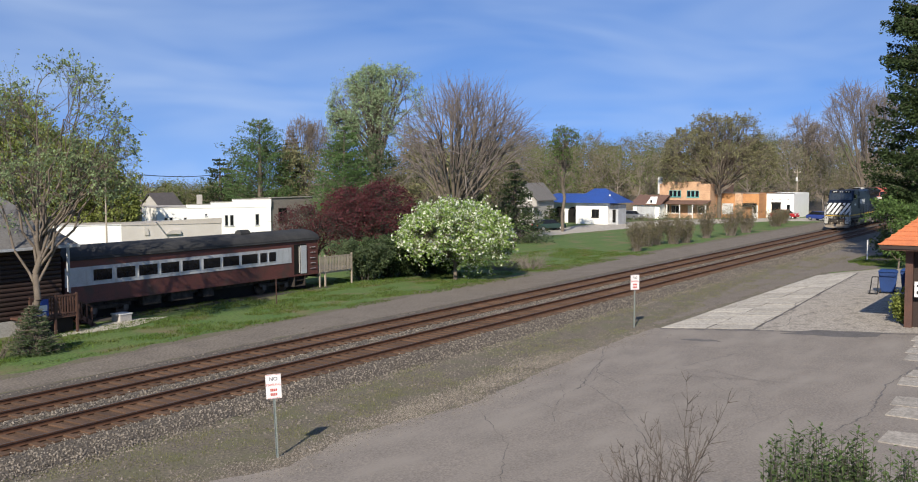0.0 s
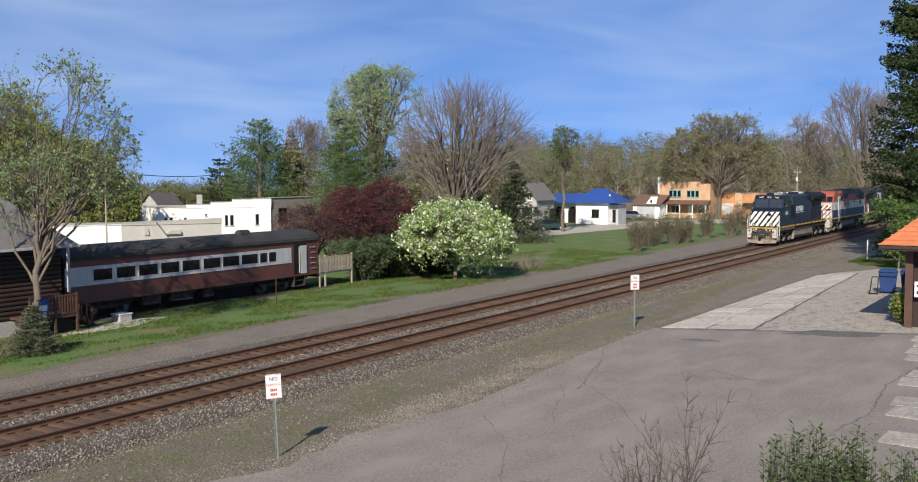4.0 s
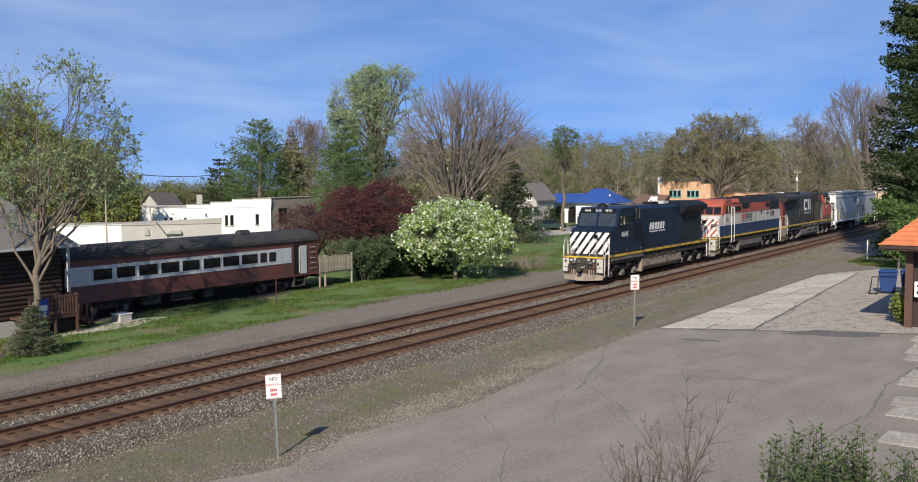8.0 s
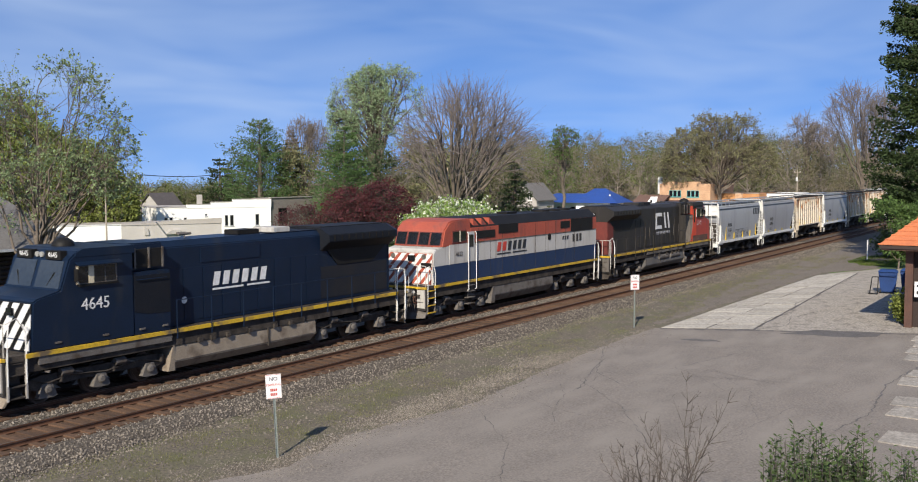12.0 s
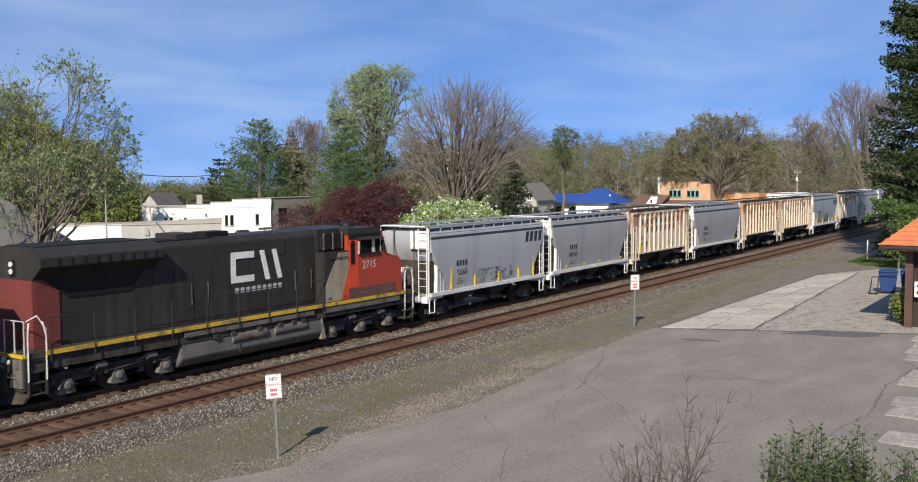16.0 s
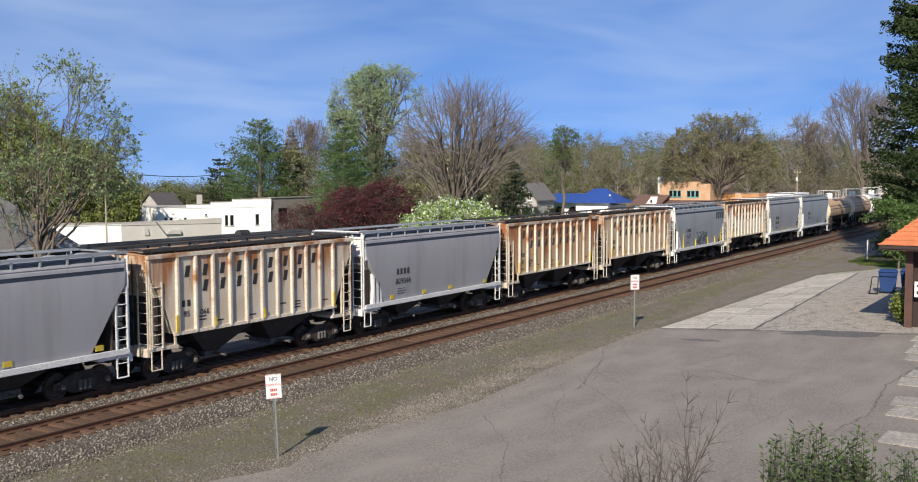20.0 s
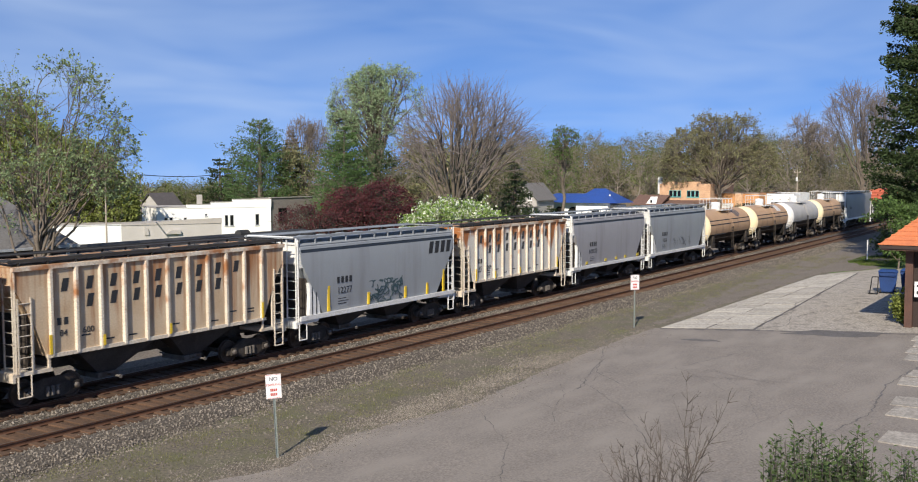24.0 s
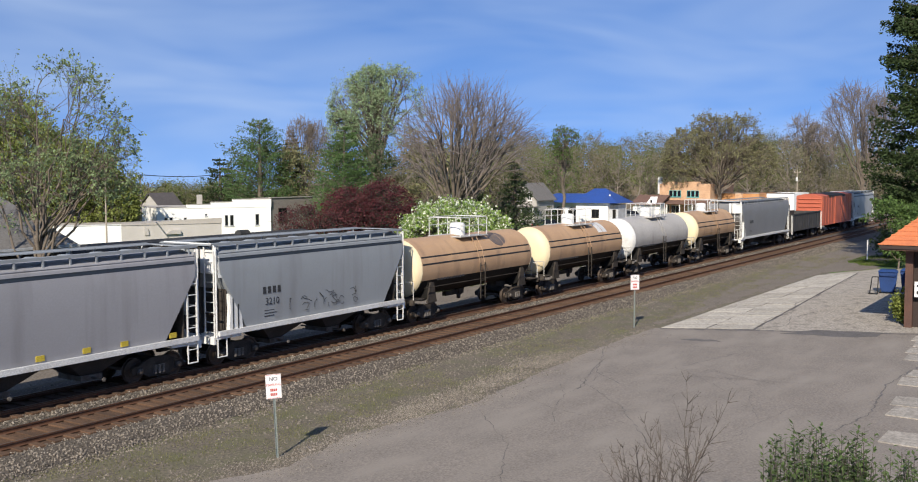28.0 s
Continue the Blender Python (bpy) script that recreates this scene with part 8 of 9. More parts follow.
wall_window(blue, "x", 63.4, 64.6, 1.0, 2.2, car_dark, plane=134.6)
part("side_porch", Shape().box(135.2, 60.6, 0, 138, 61.98, 2.9), coach_white, blue)
# black plates on the wall paint the dark inside of porch and arches
part("porch_opening", Shape().box(135.17, 61.0, 0.3, 135.2, 61.5, 2.2), black_paint, blue)
for y in (68.0, 70.3):
    part("arch_opening", Shape().prism([(y, 0)] + [(y + 0.85 - 0.85 * math.cos(radians(a)), 1.6 + 0.85 * math.sin(radians(a))) for a in range(0, 181, 20)] + [(y + 1.7, 0)], 136.95, 137.0, "x"), black_paint, blue)
part("roof_vent", Shape().rod((135.3, 62.0, 3.9), (135.3, 62.0, 4.4), 0.12), white_paint, blue)

gar = thing("white_garage", (0, 0, 0), "white garage with brown roof and small gable", "building")
part("wall", Shape().box(156, 62.6, 0, 163, 67.3, 2.3), white_wall, gar)
part("roof", Shape().prism([(155.6, 2.2), (159.5, 3.7), (163.4, 2.2), (163.4, 2.35), (159.5, 3.85), (155.6, 2.35)], 62.2, 67.6, "y"), brown_shingle, gar)
part("gable", Shape().prism([(63.0, 2.3), (65.0, 2.3), (64.0, 3.6)], 155.9, 158.5, "x"), white_wall, gar)
part("gable_window", Shape().box(155.86, 63.85, 2.6, 155.9, 64.15, 3.1), dark_glass, gar)
part("door", Shape().box(155.95, 63.4, 0.02, 156.0, 66.6, 2.0), coach_white, gar)

shop = thing("tan_storefront", (0, 0, 0), "two-storey tan brick storefront with teal windows", "building")
part("wall", Shape().box(160, 55.4, 0, 172, 64.2, 5.7), brick_tan, shop)
part("parapet", Shape().box(159.95, 57.0, 5.7, 160.3, 63.6, 6.05), brick_tan, shop)
part("chimney", Shape().box(160.2, 64.0, 4.0, 160.8, 64.6, 6.9), sill_white, shop)
for a in (57.3, 60.4):
    for k in range(3):
        wall_window(shop, "x", a + k * 0.72, a + k * 0.72 + 0.66, 3.5, 4.6, teal_frame, plane=160, mullions=0)
part("awning", Shape().prism([(157.8, 2.35), (157.8, 2.5), (160, 3.0), (160, 2.85)], 55.2, 64.3, "y"), brown_shingle, shop)
for y in (55.4, 57.6, 59.8, 62.0, 64.0):
    part("awning_post", Shape().box(157.9, y, 0, 158.05, y + 0.14, 2.4), white_paint, shop)
part("low_wall", Shape().box(159.5, 55.6, 0, 159.98, 64.0, 0.6), brick_tan, shop)
for a in (56.0, 60.6, 62.4):
    wall_window(shop, "x", a, a + 1.5, 0.8, 2.1, white_paint, plane=160)
part("door", Shape().box(159.93, 58.3, 0.02, 159.99, 59.2, 2.1), white_paint, shop)

shop2 = thing("orange_storefront", (0, 0, 0), "one-storey orange brick storefront with dark awning", "building")
part("wall", Shape().box(164.2, 48.6, 0, 174, 55.35, 4.1), brick_orange, shop2)
part("coping", Shape().box(164.1, 48.6, 4.1, 164.5, 55.35, 4.2), grey_roofing, shop2)
part("pier", Shape().box(164.05, 51.3, 0, 164.2, 52.6, 4.1), brick_tan, shop2)
wall_window(shop2, "x", 52.9, 54.8, 0.7, 2.4, sill_white, sill_white, plane=164.2)
part("awning", Shape().box(163.6, 49.0, 1.9, 164.2, 51.2, 2.5), black_paint, shop2)
part("door", Shape().box(164.12, 48.8, 0.02, 164.19, 49.7, 2.2), white_paint, shop2)
part("door_glass", Shape().box(164.09, 49.0, 0.9, 164.12, 49.5, 1.9), dark_glass, shop2)

shop3 = thing("white_storefront", (0, 0, 0), "small white flat-fronted shop with dark window", "building")
part("wall", Shape().box(168.2, 44.1, 0, 178, 48.55, 4.05), white_wall, shop3)
part("coping", Shape().box(168.1, 44.0, 4.05, 168.5, 48.6, 4.12), car_dark, shop3)
wall_window(shop3, "x", 46.2, 47.7, 0.9, 2.3, black_paint, plane=168.2)
wall_window(shop3, "x", 44.7, 45.2, 1.3, 2.2, black_paint, plane=168.2, mullions=0)
part("sign_panel", Shape().box(168.13, 46.1, 2.3, 168.19, 47.8, 2.6), black_paint, shop3)
for y in (45.0, 46.3, 47.6):
    part("wall_lamp", Shape().lathe([(0, 0.1), (0.2, 0.05)], (168.1, y, 3.0), (0, 0, 1), 8), car_dark, shop3)

street = sheet("street", [(88, 59.6), (100.5, 58.0), (115.9, 56.5), (131.2, 54.6), (142.8, 50.4), (157.0, 43.4), (160, 37.0), (175, 36.0), (166.5, 47.2), (158, 55.4), (152, 60), (141, 62.8), (129, 64.4), (111, 62.4), (88, 64)], 0.012, concrete, "pale concrete street in front of the shops", 1.0, 0.15, 12)


def car(name, x, y, turn, paint, label):
    c = thing(name, pose(x, y, 0, 0, 0, turn), label, "car")
    part("body", Shape().prism([(-2.2, 0.3), (-2.25, 0.65), (-2.1, 0.86), (-1.1, 0.95), (2.0, 0.92), (2.2, 0.75), (2.2, 0.32)], -0.86, 0.86, "y"), paint, c, bevel=0.06)
    part("cabin", Shape().loft([[(-1.2, -0.78, 0.92), (1.9, -0.78, 0.9), (1.9, 0.78, 0.9), (-1.2, 0.78, 0.92)], [(-0.5, -0.62, 1.42), (1.25, -0.62, 1.42), (1.25, 0.62, 1.42), (-0.5, 0.62, 1.42)]]), dark_glass, c, bevel=0.04)
    part("roof", Shape().box(-0.48, -0.62, 1.41, 1.23, 0.62, 1.46, 0.02), paint, c)
    for x_ in (-1.4, 1.35):
        for s in (-1, 1):
            w = part("wheel", Shape().lathe([(-0.1, 0.2), (-0.1, 0.3), (0.1, 0.3), (0.1, 0.2)], (x_, s * 0.78, 0.32), (0, 1, 0), 14), rubber, c)
            part("rim", Shape().lathe([(0, 0.19), (0.03, 0.15)], (x_, s * 0.88, 0.32), (0, s, 0), 10), steel_galv, w)
    for s in (-1, 1):
        part("headlight", Shape().box(-2.26, s * 0.6 - 0.16, 0.6, -2.16, s * 0.6 + 0.16, 0.76), mark_white, c)
        part("tail_light", Shape().box(2.16, s * 0.62 - 0.14, 0.62, 2.22, s * 0.62 + 0.14, 0.8), mark_red, c)
    return c


car("parked_car", 166.3, 45.0, 75, car_red, "red sedan parked before the white shop")
car("parked_car", 150.5, 65.2, 70, car_silver, "dark grey car parked beside the white garage")
car("parked_car", 117.4, 62.6, 150, car_green, "dark green car parked near the grey house")
car("parked_car", 161.5, 38.2, 60, car_blue, "small blue car on the street")


def utility_pole(x, y, h, label, arm=True, lamp=False, r=0.14):
    p = thing("utility_pole", (x, y, ground_z(x, y)), label, "pole")
    part("pole", Shape().rod((0, 0, -0.05), (0, 0, h), r, r * 0.65, 8), grey_wood, p)
    if arm:
        part("crossarm", Shape().box(-0.05, -0.6, h - 0.5, 0.05, 0.6, h - 0.4), grey_wood, p)
        for y_ in (-0.5, 0.5):
            part("insulator", Shape().lathe([(0, 0.04), (0.12, 0.03)], (0, y_, h - 0.4), (0, 0, 1), 8), sill_white, p)
    if lamp:
        part("transformer", Shape().lathe([(0, 0.2), (0.7, 0.2)], (-0.3, 0, h - 2.0), (0, 0, 1), 10), sill_white, p)
    return p


utility_pole(57.6, 75.5, 7.7, "slim grey utility pole behind the coach", False, False, 0.09)
utility_pole(179, 46.4, 8.0, "utility pole with pale transformer beside the white shop", True, True)
utility_pole(81.4, 100, 7.6, "distant utility pole among trees")
cable = thing("overhead_wire", (57.6, 75.5, 7.65), "thin dark overhead wire between poles", "wire")
sag = [(23.8 * k / 8, 24.5 * k / 8, -0.45 * math.sin(math.pi * k / 8) - 0.1 * k / 8) for k in range(9)]
part("wire", Shape().tube(sag, 0.05, 4), black_paint, cable)
part("wire", Shape().tube([(x + 0.4, y, z - 0.35) for x, y, z in sag], 0.03, 4), black_paint, cable)

span = thing("overhead_wire", (81.4, 100, 7.55), "thin dark overhead wire running into the pines", "wire")
part("wire", Shape().tube([(26.6 * k / 6, 14.2 * k / 6, -0.3 * math.sin(math.pi * k / 6)) for k in range(7)], 0.06, 4), black_paint, span)

# ---- depot and bins ----
depot = thing("railway_depot", (0, 0, 0), "dark brown depot with orange tile roof and deep eaves", "building")
part("wall", Shape().box(53.0, 3.6, 0, 66, 8.2, 3.85), brown_log, depot)
part("corner_post", Shape().box(52.68, 8.05, 0, 53.05, 8.4, 3.85), brown_wood, depot)
part("soffit", Shape().box(51.7, 2.6, 3.85, 67.2, 9.35, 3.95), brown_wood, depot)
part("fascia", Shape().box(51.62, 2.5, 3.93, 67.3, 9.43, 4.12), brown_log, depot)
part("roof", Shape().add([(51.6, 2.45, 4.12), (67.3, 2.45, 4.12), (67.3, 9.45, 4.12), (51.6, 9.45, 4.12), (55.1, 5.95, 7.1), (63.8, 5.95, 7.1)], [(0, 1, 5, 4), (1, 2, 5), (2, 3, 4, 5), (3, 0, 4), (3, 2, 1, 0)]), orange_tile, depot)
for k in range(14):
    t = k / 14
    z, x0, y1 = 4.14 + 2.98 * t, 51.6 + 3.5 * t, 9.45 - 3.5 * t
    part("tile_course", Shape().rod((x0, y1, z), (x0, 11.9 - y1, z), 0.04, n=5), orange_tile, depot)
    part("tile_course", Shape().rod((x0, y1, z), (118.9 - x0, y1, z), 0.04, n=5), orange_tile, depot)
wall_window(depot, "x", 6.6, 7.5, 1.2, 3.0, white_paint, plane=53.0)
nb = part("number_panel", Shape().box(52.6, 7.35, 1.55, 52.66, 7.95, 2.3), sign_face, depot)
part("writing_bar", Shape().box(52.585, 7.45, 2.05, 52.6, 7.85, 2.15).box(52.585, 7.45, 1.7, 52.6, 7.85, 1.85), mark_grey, nb)
for x, y, tn in ((67.2, 11.7, 8), (68.4, 10.6, 4)):
    b = thing("wheeled_bin", pose(x, y, 0.012, 0, 0, tn), "dark blue plastic waste bin beside the depot", "bin", "bins by the depot")
    part("body", Shape().loft([[(-0.42, -0.42, 0.1), (0.42, -0.42, 0.1), (0.42, 0.42, 0.1), (-0.42, 0.42, 0.1)], [(-0.55, -0.55, 1.35), (0.55, -0.55, 1.35), (0.55, 0.55, 1.35), (-0.55, 0.55, 1.35)]]), bin_blue, b, bevel=0.03)
    part("lid", Shape().loft([[(-0.6, -0.6, 1.35), (0.6, -0.6, 1.35), (0.6, 0.6, 1.35), (-0.6, 0.6, 1.35)], [(-0.4, -0.4, 1.5), (0.4, -0.4, 1.5), (0.4, 0.4, 1.5), (-0.4, 0.4, 1.5)]]), bin_blue, b, bevel=0.02)
    for s in (-1, 1):
        part("wheel", Shape().lathe([(-0.05, 0.12), (0.05, 0.12)], (-0.4, s * 0.42, 0.12), (0, 1, 0), 12), rubber, b)
    part("handle", Shape().tube([(-0.58, -0.45, 1.25), (-0.72, -0.45, 1.2), (-0.72, 0.45, 1.2), (-0.58, 0.45, 1.25)], 0.025), bin_blue, b)
trolley = thing("hand_trolley", (66.3, 12.6, 0.012), "dark hand trolley leaning beside the bins", "trolley")
part("frame", Shape().tube([(0, 0, 0.05), (0.15, -0.1, 1.05), (0.2, -0.45, 1.05), (0.05, -0.45, 0.05)], 0.03), black_paint, trolley)
part("plate", Shape().box(-0.35, -0.5, 0.0, 0.05, 0.05, 0.05), black_paint, trolley)
marker = thing("marker_post", (91.2, 17.6, 0), "short white marker post at the lot's end", "post")
part("post", Shape().rod((0, 0, -0.05), (0, 0, 1.75), 0.06, n=8), sill_white, marker)

# ---- leaves ----
pale_green = leafy("pale_green", (0.34, 0.44, 0.25), (0.27, 0.36, 0.19))
mixed_green = leafy("mixed_green", (0.2, 0.25, 0.11), (0.16, 0.195, 0.09))
spring_green = leafy("spring_green", (0.26, 0.3, 0.08), (0.19, 0.225, 0.062))
silver_green = leafy("silver_green", (0.24, 0.31, 0.15), (0.17, 0.225, 0.105))
olive = leafy("olive", (0.25, 0.245, 0.125), (0.195, 0.19, 0.1))
wood_olive = leafy("wood_olive", (0.185, 0.178, 0.095), (0.145, 0.14, 0.078))
wood_green = leafy("wood_green", (0.16, 0.185, 0.066), (0.125, 0.145, 0.055))
dark_needle = leafy("dark_needle", (0.05, 0.074, 0.03), (0.033, 0.052, 0.022), 0.45, 0.05, 0.25)
green_needle = leafy("green_needle", (0.125, 0.205, 0.07), (0.09, 0.15, 0.055))
juniper = leafy("juniper", (0.105, 0.14, 0.066), (0.08, 0.11, 0.054))
maroon = leafy("maroon", (0.135, 0.042, 0.046), (0.09, 0.03, 0.034))
blossom = leafy("blossom", (0.86, 0.86, 0.74), (0.74, 0.77, 0.58), 0.12)
fresh_green = leafy("fresh_green", (0.12, 0.19, 0.055), (0.085, 0.14, 0.045))
olive_needle = leafy("olive_needle", (0.075, 0.075, 0.035), (0.055, 0.055, 0.028))
bare_twig = material("bare_twig", (0.2, 0.168, 0.15), 0.95, second=(0.15, 0.125, 0.112), scale=1, fine=10, bump=0)
bark_peeled = material("bark_peeled", (0.46, 0.37, 0.28), 0.9, second=(0.36, 0.27, 0.2), scale=1.5, fine=12, bump=0.4)
blossom_leaf = leafy("blossom_leaf", (0.3, 0.42, 0.11), (0.2, 0.3, 0.08))
dark_bark = material("dark_bark", (0.07, 0.056, 0.046), 0.95, second=(0.045, 0.036, 0.03), scale=3, fine=20, bump=0.6)
shrub_green = leafy("shrub_green", (0.115, 0.165, 0.06), (0.075, 0.115, 0.042))
brush = leafy("brush", (0.19, 0.17, 0.095), (0.15, 0.13, 0.08))

# ---- trees, from the tracks to the distance ----
crown_tree(27.9, 41.6, [(1.0, 0.3, 9.4, 3.0, 3.6), (3.2, 0.0, 7.8, 1.7, 2.7), (-1.9, 0.6, 8.2, 2.4, 3.4), (1.2, -0.5, 7.0, 2.6, 1.6)], silver_green, "young maple with thin pale spring leaves", 21, trunk_r=0.17, fork=(2.4, 5.0), limbs=5, subs=5, twigs=6, twiglets=3,
           low=-0.3, arch=0.25, min_r=0.006, density=5, leaf_size=0.12, spread=0.18, wood=bark, twig_mat=bark, kink=0.12)
crown_tree(67.0, 96.0, [(-3.5, 0, 8.2, 5.0, 5.2), (1.8, 0, 6.6, 4.8, 4.8), (5.2, 1, 4.4, 3.0, 3.2)], spring_green, "broad olive-green tree behind the coach", 23, trunk_r=0.3, limbs=10, density=9, leaf_size=0.26, spread=0.7, min_r=0.03)
crown_tree(62.1, 105.8, [(4.0, 0, 10.1, 6.3, 6.9), (-3.4, 0, 10.4, 6.3, 6.9), (6.9, 0, 4.6, 4.6, 4.6)], spring_green, "broad green tree behind the log building", 24, trunk_r=0.3, limbs=10, density=9, leaf_size=0.26, spread=0.7, min_r=0.03)
tree(78.0, 107.0, 9.0, 4.4, olive, "low rounded tree with olive leaves", 25, trunk_r=0.2, density=20, leaf_size=0.28, spread=0.7, limbs=9, up=0.5, first=0.15)
crown_tree(63.2, 50.2, [(-1.4, 0, 4.2, 2.4, 2.2), (1.5, 0, 4.5, 2.4, 2.4), (0.2, 0.3, 3.6, 3.6, 2.0)], maroon, "dark purple-leaved ornamental tree", 26, trunk_r=0.16, fork=(1.0, 1.9), limbs=9, density=5, leaf_size=0.15, spread=0.3, wood=dark_bark, min_r=0.01)
crown_tree(58.7, 51.9, [(-0.8, 0, 3.2, 2.3, 1.9), (1.4, 0, 2.9, 2.2, 1.7)], maroon, "smaller dark purple-leaved ornamental tree", 27, trunk_r=0.12, fork=(0.8, 1.5), limbs=9, density=2, leaf_size=0.14, spread=0.3, wood=dark_bark, min_r=0.01)
# blossom and young leaves share the same twigs
bl, rng, tips = crown_tree(59.7, 39.4, [(0, 0, 2.9, 3.7, 2.65), (-1.4, 0, 3.0, 2.6, 2.0), (1.7, 0.3, 2.9, 2.4, 1.9)], None, "white-blossomed ornamental tree in the grass", 28, trunk_r=0.15, fork=(1.0, 1.7), limbs=12, subs=6, twigs=5, low=-0.12, arch=0.3, min_r=0.009)
part("blossom", leaves_mesh("blossom", clumps(rng, tips, 3, 0.2), 0.17, blossom, rng, aspect=0.8), None, bl, "white blossom")
part("young_foliage", leaves_mesh("young_foliage", clumps(rng, tips, 7, 0.3), 0.17, blossom_leaf, rng), None, bl, "fresh green leaves among the blossom")
bare = crown_tree(87.6, 58.0, [(1.3, 0, 7.6, 8.3, 9.7)], None, "large bare tree with a dome of radiating limbs", 29, trunk_r=0.52, fork=(1.0, 3.6), limbs=30, subs=6, twigs=5, twiglets=2, low=0.12, arch=0.2, min_r=0.013, wood=bark, twig_mat=bare_twig, kink=0.05, scatter=0.5)[0]
for x, y, h in ((0.45, -0.35, 9.9), (-0.5, 0.45, 8.2)):
    part("bare_limb", tubes_mesh("bare_limb", [((x * 0.4, y * 0.4, 0), (x * 0.8, y * 0.8, h * 0.6), 0.16, 0.13), ((x * 0.8, y * 0.8, h * 0.6), (x, y, h), 0.13, 0.08)], bark_peeled, 8), None, bare, "pale limb with its bark gone")
crown_tree(110.6, 86, [(-3.0, 0, 16.2, 3.6, 5.0), (2.9, 0.5, 17.4, 3.9, 5.3), (0.2, -0.5, 14.5, 4.2, 4.6), (-1.0, 0, 19.0, 2.6, 3.4), (-4.6, 0, 13.8, 2.2, 2.6)], pale_green, "tall tree in pale early leaf", 30, trunk_r=0.4, fork=(6.0, 10.5), limbs=8, subs=5, twigs=6, arch=0.5, density=6, leaf_size=0.2, spread=0.42, min_r=0.014)
conifer(106.9, 104.8, 15.6, 6.6, green_needle, "tall light green pine with rising boughs behind the white hall", 131, 22, 11, needle=0.34, density=90, droop=-1.3, taper=0.5, first=0.1)
tree(111.5, 108, 12.5, 6.5, juniper, "dull green rounded tree behind the white hall", 132, trunk_r=0.3, density=10, leaf_size=0.34, spread=0.9, first=0.08, limbs=14, up=0.5, wob=0.04)
conifer(114.4, 105.4, 14.0, 4.4, olive_needle, "dull brownish spruce behind the white hall", 32, 26, 11, needle=0.34, density=110, droop=-0.3, taper=0.7)
conifer(88.6, 73.6, 13.3, 4.8, green_needle, "green spruce with spreading arms beside the bare tree", 33, 22, 11, needle=0.3, density=100, droop=-0.7, taper=0.6)
conifer(108.6, 114.9, 10.3, 4.6, dark_needle, "dark pine behind the white hall", 34, 16, 10, needle=0.34, density=90, droop=-0.3, taper=0.5)
tree(113.6, 101.6, 12.0, 5.6, olive, "olive-leaved tree among the evergreens", 133, trunk_r=0.28, density=9, leaf_size=0.3, spread=0.9, first=0.1, limbs=14, up=0.6)
crown_tree(114.6, 102.7, [(-0.8, 0, 12.0, 2.4, 4.2), (1.8, 0, 11.4, 2.2, 4.2)], None, "bare grey tree among evergreens", 35, trunk_r=0.25, fork=(3, 8), limbs=9, arch=0.2, min_r=0.022, twig_mat=twig)
tree(100.5, 80.5, 12.5, 4.6, juniper, "dull green tree between spruces", 36, trunk_r=0.25, density=15, leaf_size=0.3, spread=0.8, limbs=12, up=0.6, first=0.12)
tree(106.0, 74.0, 12.6, 5.0, olive, "olive-leaved tree behind the bare tree", 48, trunk_r=0.25, density=14, leaf_size=0.3, spread=0.8, limbs=12, up=0.6, first=0.1)
conifer(95.6, 55.2, 9.0, 4.0, juniper, "dark drooping evergreen behind the blossom tree", 37, 22, 11, needle=0.4, density=46, droop=0.7)
conifer(93.0, 59.0, 7.0, 3.0, juniper, "dull green evergreen behind the blossom tree", 47, 26, 12, needle=0.35, density=50)
crown_tree(115.8, 59.7, [(0.2, 0, 11.6, 1.9, 1.9), (-0.2, 0, 8.2, 2.2, 2.6)], fresh_green, "slim tree with sparse leaves before the blue-roofed building", 38, trunk_r=0.22, fork=(4.5, 10.5), limbs=7, subs=4, twigs=5, density=3, leaf_size=0.2, spread=0.3, min_r=0.02)
conifer(119.5, 63.6, 3.4, 1.6, dark_needle, "dark shrub-like evergreen by the street", 39, 12, 9, needle=0.3)
conifer(122.5, 64.6, 3.0, 1.5, dark_needle, "dark low evergreen by the street", 40, 12, 9, needle=0.3)
crown_tree(162.9, 54.85, [(-5.4, 0, 11.0, 3.6, 4.0), (-1.6, 0.5, 13.4, 4.0, 4.0), (3.0, 0, 12.8, 3.9, 4.2), (6.4, 0, 9.4, 3.0, 3.4), (-7.2, 0.5, 8.0, 2.6, 2.8), (0.5, -1.5, 9.0, 5.4, 3.0)], olive, "broad oak with olive young leaves before the shops", 41, trunk_r=0.4, fork=(3.4, 6.0), limbs=8, subs=5, twigs=6, arch=0.2, density=4, leaf_size=0.24, spread=0.45, min_r=0.022, wood=bark, twig_mat=bark)
crown_tree(208, 52, [(-1.0, 0, 13.0, 4.2, 6.2), (2.6, 0, 12.0, 3.6, 5.6)], None, "tall bare tree at the wood's edge", 42, trunk_r=0.4, fork=(4, 8), limbs=9, arch=0.3, min_r=0.03, twig_mat=twig)
crown_tree(192.0, 38.2, [(-2.0, 0, 15.5, 5.4, 8.2), (3.0, 0, 14.5, 4.6, 7.5)], None, "bare tree with pale purple twigs beyond the tracks", 43, trunk_r=0.4, fork=(3, 8), limbs=10, arch=0.1, min_r=0.03, twig_mat=bare_twig)
